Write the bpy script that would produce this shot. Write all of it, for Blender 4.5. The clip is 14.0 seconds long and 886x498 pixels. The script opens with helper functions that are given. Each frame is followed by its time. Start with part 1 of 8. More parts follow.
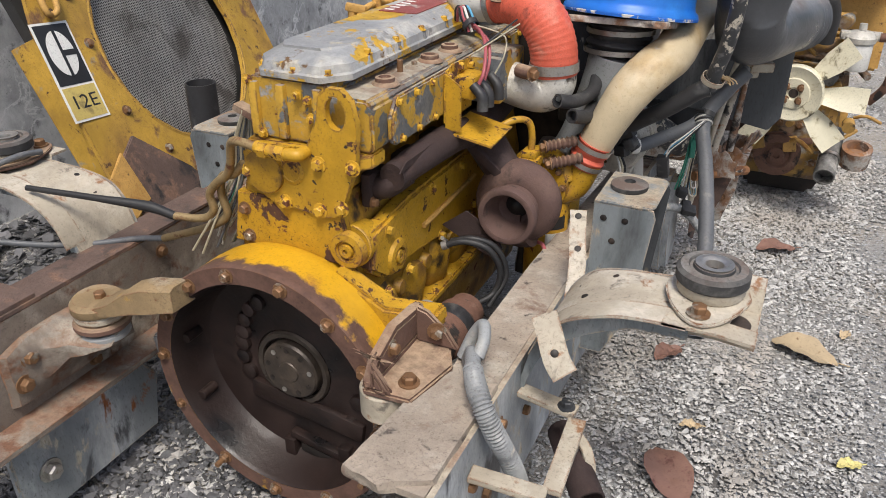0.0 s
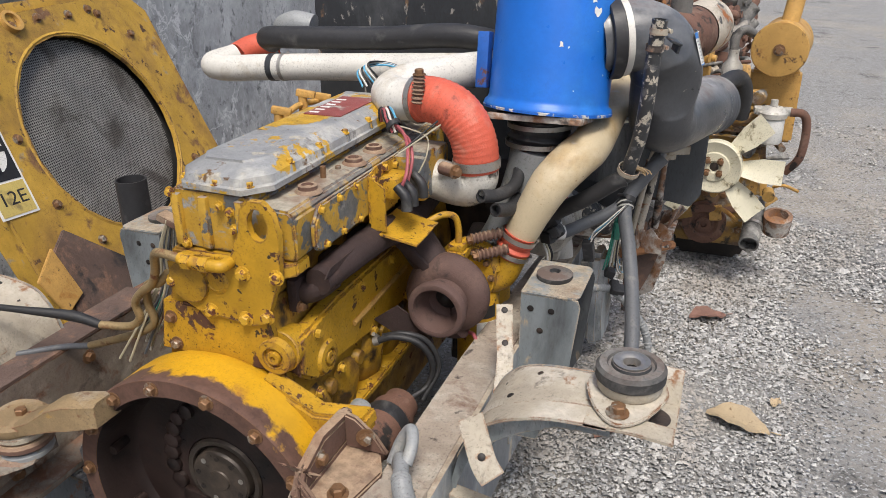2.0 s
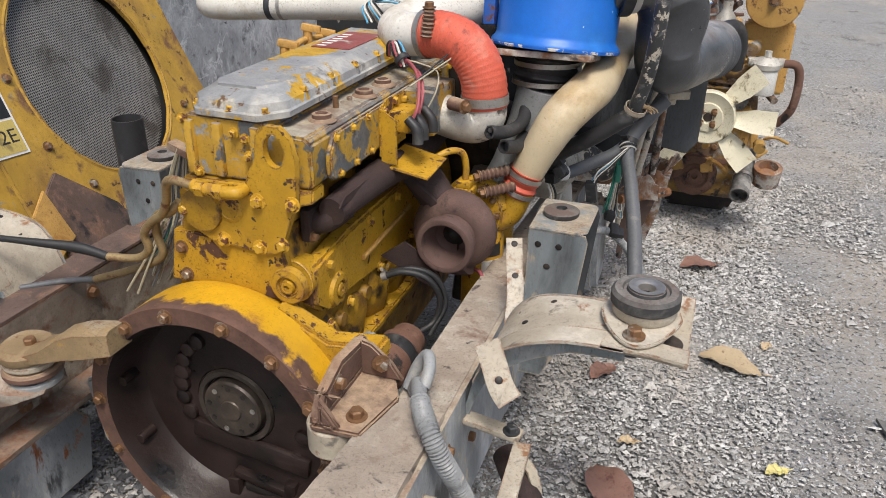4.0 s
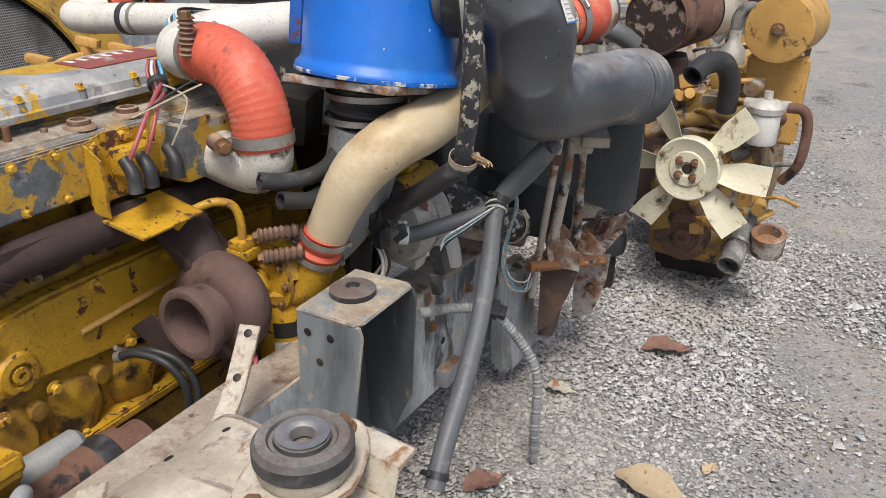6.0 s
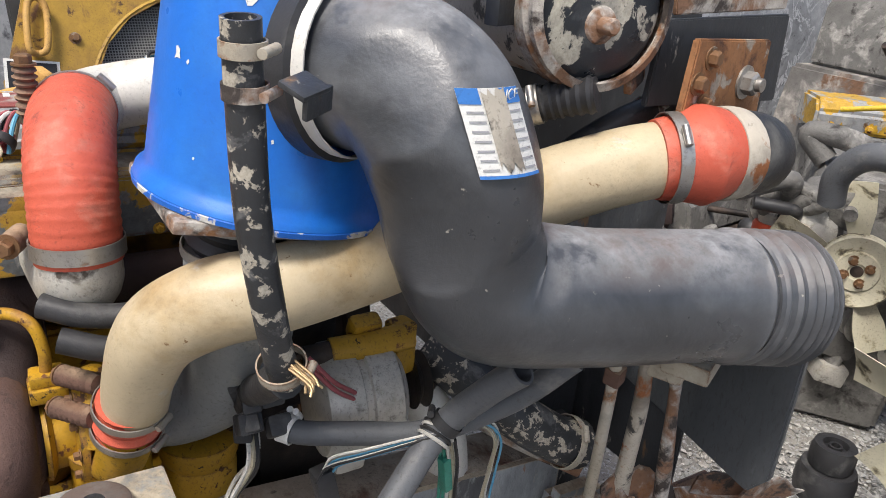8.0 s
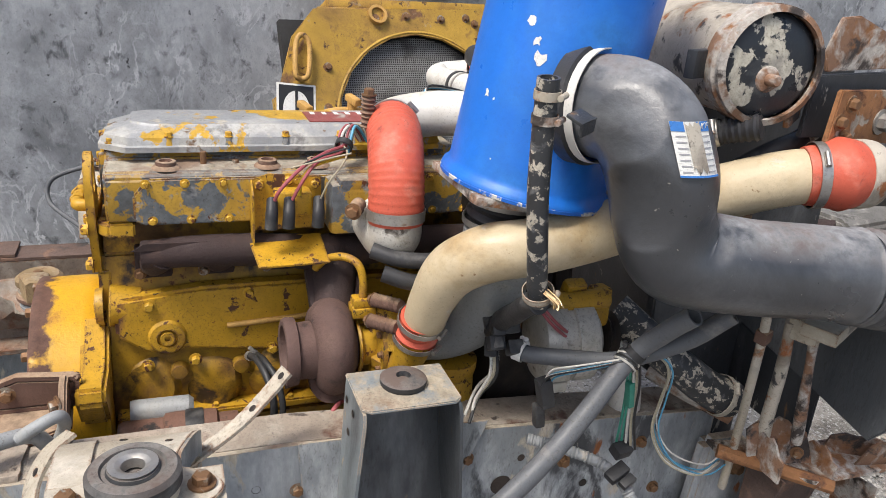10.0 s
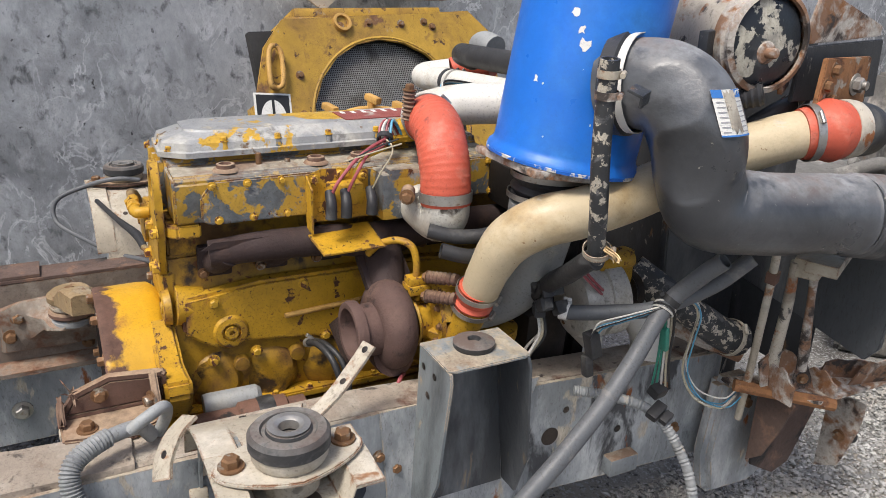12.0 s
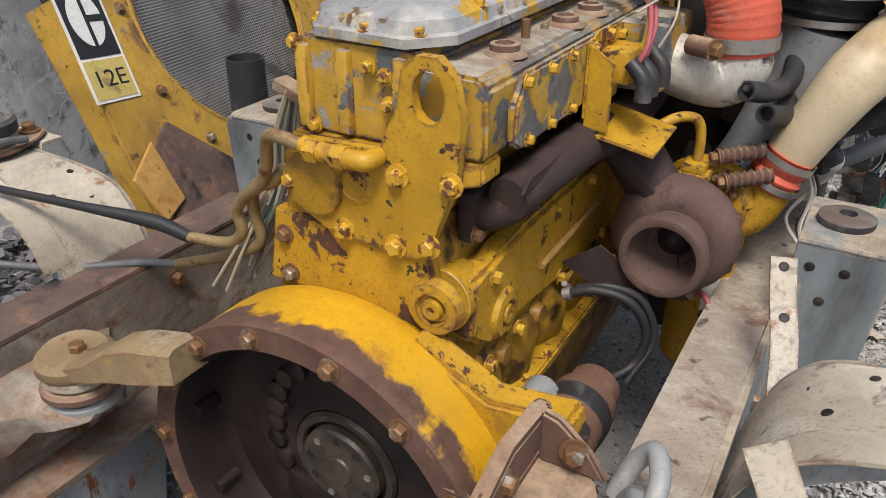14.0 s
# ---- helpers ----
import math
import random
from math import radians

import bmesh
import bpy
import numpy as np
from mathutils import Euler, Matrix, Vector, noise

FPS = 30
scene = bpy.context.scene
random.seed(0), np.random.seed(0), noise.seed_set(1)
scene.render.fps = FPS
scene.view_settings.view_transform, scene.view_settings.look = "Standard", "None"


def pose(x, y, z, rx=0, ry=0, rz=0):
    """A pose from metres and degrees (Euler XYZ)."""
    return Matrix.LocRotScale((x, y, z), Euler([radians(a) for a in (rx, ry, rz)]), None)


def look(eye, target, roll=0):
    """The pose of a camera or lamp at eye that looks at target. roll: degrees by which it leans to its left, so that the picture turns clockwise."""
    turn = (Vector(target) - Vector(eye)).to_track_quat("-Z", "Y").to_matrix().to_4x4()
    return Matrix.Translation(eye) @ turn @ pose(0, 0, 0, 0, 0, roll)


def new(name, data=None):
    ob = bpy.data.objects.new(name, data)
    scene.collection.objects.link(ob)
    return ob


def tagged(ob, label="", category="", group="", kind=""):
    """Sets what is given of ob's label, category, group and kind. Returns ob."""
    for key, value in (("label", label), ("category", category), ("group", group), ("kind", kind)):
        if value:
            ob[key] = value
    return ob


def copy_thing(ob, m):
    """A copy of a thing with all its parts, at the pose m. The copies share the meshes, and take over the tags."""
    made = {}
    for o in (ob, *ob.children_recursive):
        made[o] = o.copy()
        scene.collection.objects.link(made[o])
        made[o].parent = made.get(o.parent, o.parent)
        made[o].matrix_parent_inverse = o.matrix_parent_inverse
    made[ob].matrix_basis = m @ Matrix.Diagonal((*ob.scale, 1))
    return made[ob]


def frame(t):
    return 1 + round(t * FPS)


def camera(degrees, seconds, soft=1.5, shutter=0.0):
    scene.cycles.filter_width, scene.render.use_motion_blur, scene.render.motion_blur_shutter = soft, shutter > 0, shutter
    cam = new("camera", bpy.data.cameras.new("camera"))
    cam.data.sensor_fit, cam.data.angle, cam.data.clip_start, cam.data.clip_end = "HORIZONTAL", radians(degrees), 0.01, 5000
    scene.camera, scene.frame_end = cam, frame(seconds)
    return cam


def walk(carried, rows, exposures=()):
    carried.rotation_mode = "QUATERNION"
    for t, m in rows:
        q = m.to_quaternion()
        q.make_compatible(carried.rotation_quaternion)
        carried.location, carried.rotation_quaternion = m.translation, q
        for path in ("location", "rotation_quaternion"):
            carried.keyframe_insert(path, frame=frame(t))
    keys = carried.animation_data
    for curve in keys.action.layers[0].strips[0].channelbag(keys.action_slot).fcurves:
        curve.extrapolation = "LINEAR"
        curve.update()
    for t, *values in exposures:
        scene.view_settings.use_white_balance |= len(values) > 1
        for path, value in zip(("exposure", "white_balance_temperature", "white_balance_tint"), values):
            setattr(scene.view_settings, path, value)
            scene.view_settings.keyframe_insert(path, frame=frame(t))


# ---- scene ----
cam = camera(59.8, 14.0, soft=0.7)
PATH = [
    (0, (0.906, -1.034, 1.426), (0.153, 0.566, 0.493), -0.1),
    (0.5, (0.917, -1.027, 1.421), (0.172, 0.579, 0.49), -0.3),
    (1, (0.932, -1.019, 1.423), (0.203, 0.606, 0.513), -0.5),
    (1.5, (0.947, -1.009, 1.447), (0.245, 0.654, 0.587), -0.5),
    (2, (0.951, -0.996, 1.517), (0.285, 0.712, 0.717), -0.6),
    (2.2, (0.954, -0.998, 1.544), (0.301, 0.726, 0.768), -0.6),
    (4.3, (0.886, -1.064, 1.445), (0.295, 0.622, 0.545), 0.6),
    (4.5, (0.887, -1.066, 1.444), (0.285, 0.61, 0.535), 0.6),
    (5, (0.964, -1.032, 1.429), (0.312, 0.627, 0.522), 0.3),
    (5.5, (1.244, -0.773, 1.379), (0.51, 0.87, 0.507), 0.5),
    (6, (1.339, -0.362, 1.364), (0.477, 1.246, 0.545), 0.7),
    (6.5, (1.419, 0.013, 1.371), (0.392, 1.539, 0.585), 1.6),
    (7, (1.523, 0.351, 1.381), (0.314, 1.751, 0.618), 2.8),
    (7.5, (1.419, 0.577, 1.374), (0.025, 1.796, 0.617), 4.2),
    (8, (1.407, 0.616, 1.372), (-0.145, 1.627, 0.62), 5.1),
    (8.5, (1.488, 0.672, 1.413), (-0.176, 1.491, 0.664), 5.7),
    (9, (1.537, 0.613, 1.426), (-0.187, 1.29, 0.674), 5.4),
    (9.2, (1.558, 0.519, 1.437), (-0.173, 1.178, 0.682), 5.0),
    (11.3, (2.085, 0.207, 1.47), (0.362, 0.959, 0.789), 3.1),
    (11.5, (2.048, 0.189, 1.468), (0.337, 0.964, 0.783), 2.8),
    (12, (1.817, -0.035, 1.444), (0.157, 0.83, 0.74), 2.0),
    (12.5, (1.499, -0.253, 1.415), (-0.072, 0.747, 0.685), 0.8),
    (13, (1.156, -0.416, 1.393), (-0.269, 0.756, 0.621), -0.3),
    (13.5, (0.891, -0.651, 1.377), (-0.292, 0.716, 0.522), -0.8),
    (14, (0.583, -0.608, 1.246), (-0.298, 0.919, 0.301), 0.2),
]
walk(cam, [(t, look(eye, target, roll)) for t, eye, target, roll in PATH], [(0.0, 0.43), (2.0, 0.40), (5.5, 0.40), (7.5, 0.62), (9.0, 0.64), (11.5, 0.63), (13.0, 0.35), (14.0, 0.37)])

random.seed(7)
# ---- world and light: bright overcast ----
world = bpy.data.worlds.new("sky")
world.use_nodes = True
scene.world = world
wn = world.node_tree.nodes
sky = wn.new("ShaderNodeTexSky")
sky.sky_type, sky.sun_disc = "NISHITA", False
sky.sun_elevation, sky.sun_rotation = radians(62), radians(150)
sky.air_density, sky.dust_density, sky.ozone_density = 1.0, 4.0, 1.0
wn["Background"].inputs[1].default_value = 0.125
world.node_tree.links.new(sky.outputs[0], wn["Background"].inputs[0])
sun = bpy.data.lights.new("sun", "SUN")
sun.energy, sun.angle, sun.color = 2.4, radians(16), (1.0, 0.96, 0.9)
sun_ob = new("sun", sun)
sun_ob.matrix_world = look((3, -4, 10), (0.6, 1.0, 0))


# ---- mesh kit ----
def bm_new():
    return bmesh.new()


def basis(axis):
    z = Vector(axis).normalized()
    x = z.orthogonal().normalized()
    return x, z.cross(x), z


def box(bm, c, s, rot=None, bev=0.0):
    m = Matrix.Translation(c) @ (Euler([radians(a) for a in rot]).to_matrix().to_4x4() if rot else Matrix()) @ Matrix.Diagonal((*s, 1))
    vs = bmesh.ops.create_cube(bm, size=1, matrix=m)["verts"]
    if bev:
        es = {e for v in vs for e in v.link_edges}
        bmesh.ops.bevel(bm, geom=list(es), offset=bev, segments=2, affect="EDGES", profile=0.6)


def ring(bm, c, x, y, r, n, a0=0.0):
    return [bm.verts.new(Vector(c) + x * (r * math.cos(a0 + 2 * math.pi * i / n)) + y * (r * math.sin(a0 + 2 * math.pi * i / n))) for i in range(n)]


def bridge(bm, a, b, flat=False):
    n = len(a)
    for i in range(n):
        f = bm.faces.new((a[i], a[(i + 1) % n], b[(i + 1) % n], b[i]))
        f.smooth = not flat


def lathe(bm, o, axis, prof, n=40, flat=False):
    """prof: (radius, height) pairs along the axis; radius 0 closes with a point."""
    x, y, z = basis(axis)
    prev = None
    for r, h in prof:
        c = Vector(o) + z * h
        cur = [bm.verts.new(c)] if r <= 0 else ring(bm, c, x, y, r, n)
        if prev:
            if len(prev) == 1 and len(cur) > 1:
                for i in range(n):
                    bm.faces.new((prev[0], cur[i], cur[(i + 1) % n]))
            elif len(cur) == 1 and len(prev) > 1:
                for i in range(n):
                    bm.faces.new((prev[i], prev[(i + 1) % n], cur[0]))
            elif len(cur) > 1:
                bridge(bm, prev, cur, flat)
        prev = cur


def cyl(bm, a, b, r, r2=None, n=20, bev=0.0):
    a, b = Vector(a), Vector(b)
    h = (b - a).length
    r2 = r if r2 is None else r2
    e = bev if bev else min(r, r2, h) * 0.06
    lathe(bm, a, b - a, [(0, 0), (r - e, 0), (r, e), (r2, h - e), (r2 - e, h), (0, h)], n)


def spline(pts, sub=6):
    p = [Vector(q) for q in pts]
    p = [p[0] * 2 - p[1]] + p + [p[-1] * 2 - p[-2]]
    out = []
    for i in range(1, len(p) - 2):
        for k in range(sub):
            t = k / sub
            a, b, c, d = p[i - 1], p[i], p[i + 1], p[i + 2]
            out.append(0.5 * ((2 * b) + (c - a) * t + (2 * a - 5 * b + 4 * c - d) * t * t + (3 * b - a - 3 * c + d) * t ** 3))
    out.append(p[-2])
    return out


def tube(bm, pts, r, n=16, sub=6, hollow=0.0, wave=None):
    """A bent tube; r is one radius or a list spread along it; hollow: the wall of open ends."""
    c = spline(pts, sub)
    m = len(c)
    rs = [r] * m if not isinstance(r, (list, tuple)) else [float(np.interp(i / (m - 1), np.linspace(0, 1, len(r)), r)) for i in range(m)]
    if wave:
        rs = [q + wave(i / (m - 1)) for i, q in enumerate(rs)]
    t0 = (c[1] - c[0]).normalized()
    x = t0.orthogonal().normalized()
    rings = []
    for i in range(m):
        t = (c[min(i + 1, m - 1)] - c[max(i - 1, 0)]).normalized()
        x = (x - t * x.dot(t)).normalized()
        rings.append((c[i], x.copy(), t.cross(x), t))
    prev = first = None
    for (q, x, y, t), rr in zip(rings, rs):
        cur = ring(bm, q, x, y, rr, n)
        if prev:
            bridge(bm, prev, cur)
        else:
            first = cur
        prev = cur
    for end, verts, sgn in ((0, first, 1), (m - 1, prev, -1)):
        q, x, y, t = rings[end]
        if hollow:
            inner = ring(bm, q, x, y, rs[end] - hollow, n)
            deep = ring(bm, q + t * sgn * rs[end] * 1.2, x, y, rs[end] - hollow, n)
            bridge(bm, inner, verts)
            bridge(bm, deep, inner)
            bm.faces.new(deep)
        else:
            bm.faces.new(verts)


def prism(bm, poly, axis, lo, hi, bev=0.0, holes=()):
    """A flat outline (two coordinates other than the axis, in x, y, z order) made thick from lo to hi. holes: (u, v, ru, rv)."""
    k = "xyz".index(axis)

    def at(u, v, w):
        q = [u, v]
        q.insert(k, w)
        return q
    es = []

    def loop(pp):
        vs = [bm.verts.new(at(u, v, lo)) for u, v in pp]
        return vs, [bm.edges.new((vs[i], vs[(i + 1) % len(vs)])) for i in range(len(vs))]
    outline, e = loop(poly)
    es += e
    for u, v, ru, rv in holes:
        es += loop([(u + ru * math.cos(a * math.pi / 10), v + rv * math.sin(a * math.pi / 10)) for a in range(20)])[1]
    if holes:
        fs = [f for f in bmesh.ops.triangle_fill(bm, edges=es, use_beauty=True)["geom"] if isinstance(f, bmesh.types.BMFace)]
    else:
        fs = [bm.faces.new(outline)]
    ext = bmesh.ops.extrude_face_region(bm, geom=fs)["geom"]
    move = [0, 0, 0]
    move[k] = hi - lo
    bmesh.ops.translate(bm, verts=[g for g in ext if isinstance(g, bmesh.types.BMVert)], vec=move)
    if bev and not holes:
        edges = [ed for ed in {ed for f in bm.faces for ed in f.edges} if ed.is_manifold and ed.calc_face_angle(0) > 0.6]
        bmesh.ops.bevel(bm, geom=edges, offset=bev, segments=2, affect="EDGES")


def roughen(bm, amount, scale=8.0):
    for v in bm.verts:
        v.co += noise.noise_vector(v.co * scale) * amount


def finish(bm, mat):
    bmesh.ops.recalc_face_normals(bm, faces=bm.faces[:])
    me = bpy.data.meshes.new("mesh")
    bm.to_mesh(me)
    bm.free()
    me.materials.append(mat)
    me.set_sharp_from_angle(angle=radians(38))
    for p in me.polygons:
        p.use_smooth = True
    return me


def thing(name, label, category, at=(0, 0, 0), group="", kind=""):
    ob = new(name)
    ob.location = at
    ob.empty_display_size = 0.05
    return tagged(ob, label, category, group, kind)


def world_of(ob):
    m = Matrix.Translation(ob.location)
    while ob.parent:
        ob = ob.parent
        m = Matrix.Translation(ob.location) @ m
    return m


def part(name, bm, mat, parent, label=""):
    bm.transform(world_of(parent).inverted())
    ob = new(name, finish(bm, mat))
    ob.parent = parent
    return tagged(ob, label) if label else ob


def solid(name, bm, mat, label, category, group="", kind=""):
    """A thing that is one mesh."""
    return tagged(new(name, finish(bm, mat)), label, category, group, kind)


BOLTS = {}


def bolt(parent, at, axis, r=0.009, mat=None, washer=True):
    """A hexagon head with washer, shared mesh."""
    mat = mat or M_BOLT
    key = (round(r, 4), mat.name, washer)
    if key not in BOLTS:
        bm = bm_new()
        if washer:
            lathe(bm, (0, 0, -0.002), (0, 0, 1), [(0, 0), (r * 1.45, 0), (r * 1.45, r * 0.25), (0, r * 0.25)], 14)
        x, y, z = basis((0, 0, 1))
        a, b, c = ring(bm, (0, 0, 0), x, y, r, 6), ring(bm, (0, 0, r * 0.95), x, y, r, 6), ring(bm, (0, 0, r * 1.15), x, y, r * 0.8, 6)
        bridge(bm, a, b, True)
        bridge(bm, b, c, True)
        bm.faces.new(c)
        BOLTS[key] = finish(bm, mat)
    ob = new("bolt", BOLTS[key])
    ob.parent = parent
    x, y, z = basis(axis)
    q = Matrix((x, y, z)).transposed().to_4x4()
    ob.matrix_basis = world_of(parent).inverted() @ Matrix.Translation(at) @ q
    return ob


def clamp(parent, at, axis, r, mat=None, w=0.012, name="hose_clamp"):
    """A band clamp with its screw housing."""
    bm = bm_new()
    x, y, z = basis(axis)
    o = Vector(at) - z * w / 2
    lathe(bm, o, z, [(r, 0), (r + 0.0018, 0), (r + 0.0018, w), (r, w), (r, 0)], 32)
    s = Vector(at) + x * (r + 0.005)
    cyl(bm, s - y * 0.014, s + y * 0.014, 0.005, n=10)
    return part(name, bm, mat or M_STEEL, parent)


# ---- materials ----
def material(name, col, rough=0.6, metal=0.0, layers=(), vary=0.25, scale=6.0, bump=0.25, bump_scale=90.0, dust_sheen=None, spec=0.4, island=0.0, worn=None, squash=None, chips=None, fleck=0.45, crackle=None):
    """Base colour with patches: each layer is (colour, noise scale, threshold, softness, roughness, metal)."""
    m = bpy.data.materials.new(name)
    m.use_nodes = True
    nt = m.node_tree
    N, L = nt.nodes, nt.links
    bsdf = N["Principled BSDF"]
    bsdf.inputs["Specular IOR Level"].default_value = spec
    geo = N.new("ShaderNodeNewGeometry")
    info = N.new("ShaderNodeObjectInfo")
    pos = N.new("ShaderNodeVectorMath")
    pos.operation = "MULTIPLY_ADD"
    cmb = N.new("ShaderNodeCombineXYZ")
    for i in range(3):
        L.new(info.outputs["Random"], cmb.inputs[i])
    L.new(cmb.outputs[0], pos.inputs[0])
    pos.inputs[1].default_value = (0.7, 1.3, 0.9)
    L.new(geo.outputs["Position"], pos.inputs[2])

    if squash:
        sq = N.new("ShaderNodeVectorMath")
        sq.operation = "MULTIPLY"
        sq.inputs[1].default_value = squash
        L.new(pos.outputs[0], sq.inputs[0])
        pos = sq

    def noise_at(sc, detail=7, rgh=0.6, dist=0.0):
        n = N.new("ShaderNodeTexNoise")
        n.inputs["Scale"].default_value, n.inputs["Detail"].default_value, n.inputs["Roughness"].default_value, n.inputs["Distortion"].default_value = sc, detail, rgh, dist
        L.new(pos.outputs[0], n.inputs["Vector"])
        return n.outputs[0]

    def ramp(src, lo, hi):
        r = N.new("ShaderNodeMapRange")
        r.inputs[1].default_value, r.inputs[2].default_value = lo, hi
        L.new(src, r.inputs[0])
        return r.outputs[0]

    def mix(fac, a, b):
        x = N.new("ShaderNodeMix")
        x.data_type = "RGBA"
        L.new(fac, x.inputs[0]) if not isinstance(fac, float) else None
        for sock, v in ((6, a), (7, b)):
            if isinstance(v, tuple):
                x.inputs[sock].default_value = (*v, 1)
            else:
                L.new(v, x.inputs[sock])
        return x.outputs[2]

    def mixv(fac, a, b):
        x = N.new("ShaderNodeMix")
        L.new(fac, x.inputs[0])
        for sock, v in ((2, a), (3, b)):
            if isinstance(v, float):
                x.inputs[sock].default_value = v
            else:
                L.new(v, x.inputs[sock])
        return x.outputs[0]
    dark = tuple(c * (1 - vary) for c in col)
    lite = tuple(min(1, c * (1 + vary * 0.6)) for c in col)
    c = mix(ramp(noise_at(scale, 8, 0.65), 0.3, 0.7), dark, lite)
    c = mix(ramp(noise_at(scale * 9, 4, 0.7), 0.45, 0.8), c, tuple(v * (1 - vary * 0.8) for v in col))
    if island:
        hs = N.new("ShaderNodeHueSaturation")
        L.new(c, hs.inputs["Color"])
        L.new(ramp(geo.outputs["Random Per Island"], 0, 1), hs.inputs["Value"])
        hs.inputs["Value"].default_value = 1
        mr = hs.inputs["Value"].links[0].from_node
        mr.inputs[3].default_value, mr.inputs[4].default_value = 1 - island, 1 + island
        c = hs.outputs[0]
    r = mixv(ramp(noise_at(scale * 2.3, 5), 0.3, 0.7), max(0.05, rough - 0.12), min(1.0, rough + 0.12))
    me = None
    height = noise_at(bump_scale, 5, 0.65)
    for lc, sc, th, soft, lr, lm in layers:
        f = ramp(noise_at(sc, 9, 0.62, 0.3), th, th + soft)
        c = mix(f, c, mix(ramp(noise_at(sc * 5, 5, 0.7), 0.35, 0.65), tuple(v * 0.65 for v in lc), lc))
        r = mixv(f, r, float(lr))
        if lm or metal:
            me = mixv(f, float(metal) if me is None else me, float(lm))
        edge = N.new("ShaderNodeMath")
        edge.operation = "MULTIPLY_ADD"
        L.new(f, edge.inputs[0])
        edge.inputs[1].default_value = -0.35
        L.new(height, edge.inputs[2])
        height = edge.outputs[0]
    # tint on up-facing surfaces: dust, and on the black duct painted sky sheen too
    if dust_sheen:
        dc, amount = dust_sheen
        sep = N.new("ShaderNodeSeparateXYZ")
        L.new(geo.outputs["Normal"], sep.inputs[0])
        up = ramp(sep.outputs[2], 0.45, 0.95)
        mul = N.new("ShaderNodeMath")
        mul.operation = "MULTIPLY"
        L.new(up, mul.inputs[0])
        L.new(ramp(noise_at(14, 8, 0.7), 0.62 - amount * 0.5, 0.75 - amount * 0.5), mul.inputs[1])
        dirt = mix(ramp(noise_at(40, 6, 0.7), 0.35, 0.65), tuple(v * 0.6 for v in dc), dc)
        dirt = mix(ramp(noise_at(7, 7, 0.65), 0.48, 0.62), dirt, (dc[0] * 0.52, dc[1] * 0.40, dc[2] * 0.36))
        c = mix(mul.outputs[0], c, dirt)
        r = mixv(mul.outputs[0], r, 0.95)
    if worn:
        wc, axis, lo, hi = worn
        sp = N.new("ShaderNodeSeparateXYZ")
        L.new(geo.outputs["Position"], sp.inputs[0])
        ad = N.new("ShaderNodeMath")
        ad.operation = "MULTIPLY_ADD"
        L.new(noise_at(7, 8, 0.6), ad.inputs[0])
        ad.inputs[1].default_value = 0.22
        L.new(sp.outputs[axis], ad.inputs[2])
        f = ramp(ad.outputs[0], hi, lo)
        c = mix(f, c, mix(ramp(noise_at(25, 5, 0.7), 0.35, 0.65), tuple(v * 0.6 for v in wc), wc))
        r = mixv(f, r, 0.85)
    if chips:
        # paint worn off along edges
        bev = N.new("ShaderNodeBevel")
        bev.samples = 4
        bev.inputs[0].default_value = 0.007
        dot = N.new("ShaderNodeVectorMath")
        dot.operation = "DOT_PRODUCT"
        L.new(bev.outputs[0], dot.inputs[0])
        L.new(geo.outputs["Normal"], dot.inputs[1])
        mu = N.new("ShaderNodeMath")
        mu.operation = "MULTIPLY"
        L.new(ramp(dot.outputs["Value"], 0.985, 0.90), mu.inputs[0])
        L.new(ramp(noise_at(30, 6, 0.7), 0.47, 0.53), mu.inputs[1])
        c = mix(mu.outputs[0], c, chips)
        r = mixv(mu.outputs[0], r, 0.8)
    if crackle:
        cc, csc, width = crackle
        off = N.new("ShaderNodeMath")
        off.operation = "SUBTRACT"
        off.inputs[1].default_value = 0.5
        L.new(noise_at(csc, 6, 0.6, 0.6), off.inputs[0])
        ab = N.new("ShaderNodeMath")
        ab.operation = "ABSOLUTE"
        L.new(off.outputs[0], ab.inputs[0])
        mu = N.new("ShaderNodeMath")
        mu.operation = "MULTIPLY"
        L.new(ramp(ab.outputs[0], width, 0.0), mu.inputs[0])
        L.new(ramp(noise_at(1.7, 5, 0.6), 0.44, 0.58), mu.inputs[1])
        c = mix(mu.outputs[0], c, cc)
    # fine grime flecks
    if fleck:
        fl = N.new("ShaderNodeMath")
        fl.operation = "MULTIPLY"
        L.new(ramp(noise_at(170, 3, 0.75), 0.54, 0.68), fl.inputs[0])
        L.new(ramp(noise_at(5.5, 5, 0.6), 0.36, 0.60), fl.inputs[1])
        sc = N.new("ShaderNodeMath")
        sc.operation = "MULTIPLY"
        sc.inputs[1].default_value = fleck
        L.new(fl.outputs[0], sc.inputs[0])
        c = mix(sc.outputs[0], c, (0.035, 0.026, 0.02))
    L.new(c, bsdf.inputs["Base Color"])
    L.new(r, bsdf.inputs["Roughness"])
    if me is None:
        bsdf.inputs["Metallic"].default_value = metal
    else:
        L.new(me, bsdf.inputs["Metallic"])
    bp = N.new("ShaderNodeBump")
    bp.inputs["Strength"].default_value, bp.inputs["Distance"].default_value = bump, 0.004
    L.new(height, bp.inputs["Height"])
    L.new(bp.outputs[0], bsdf.inputs["Normal"])
    return m


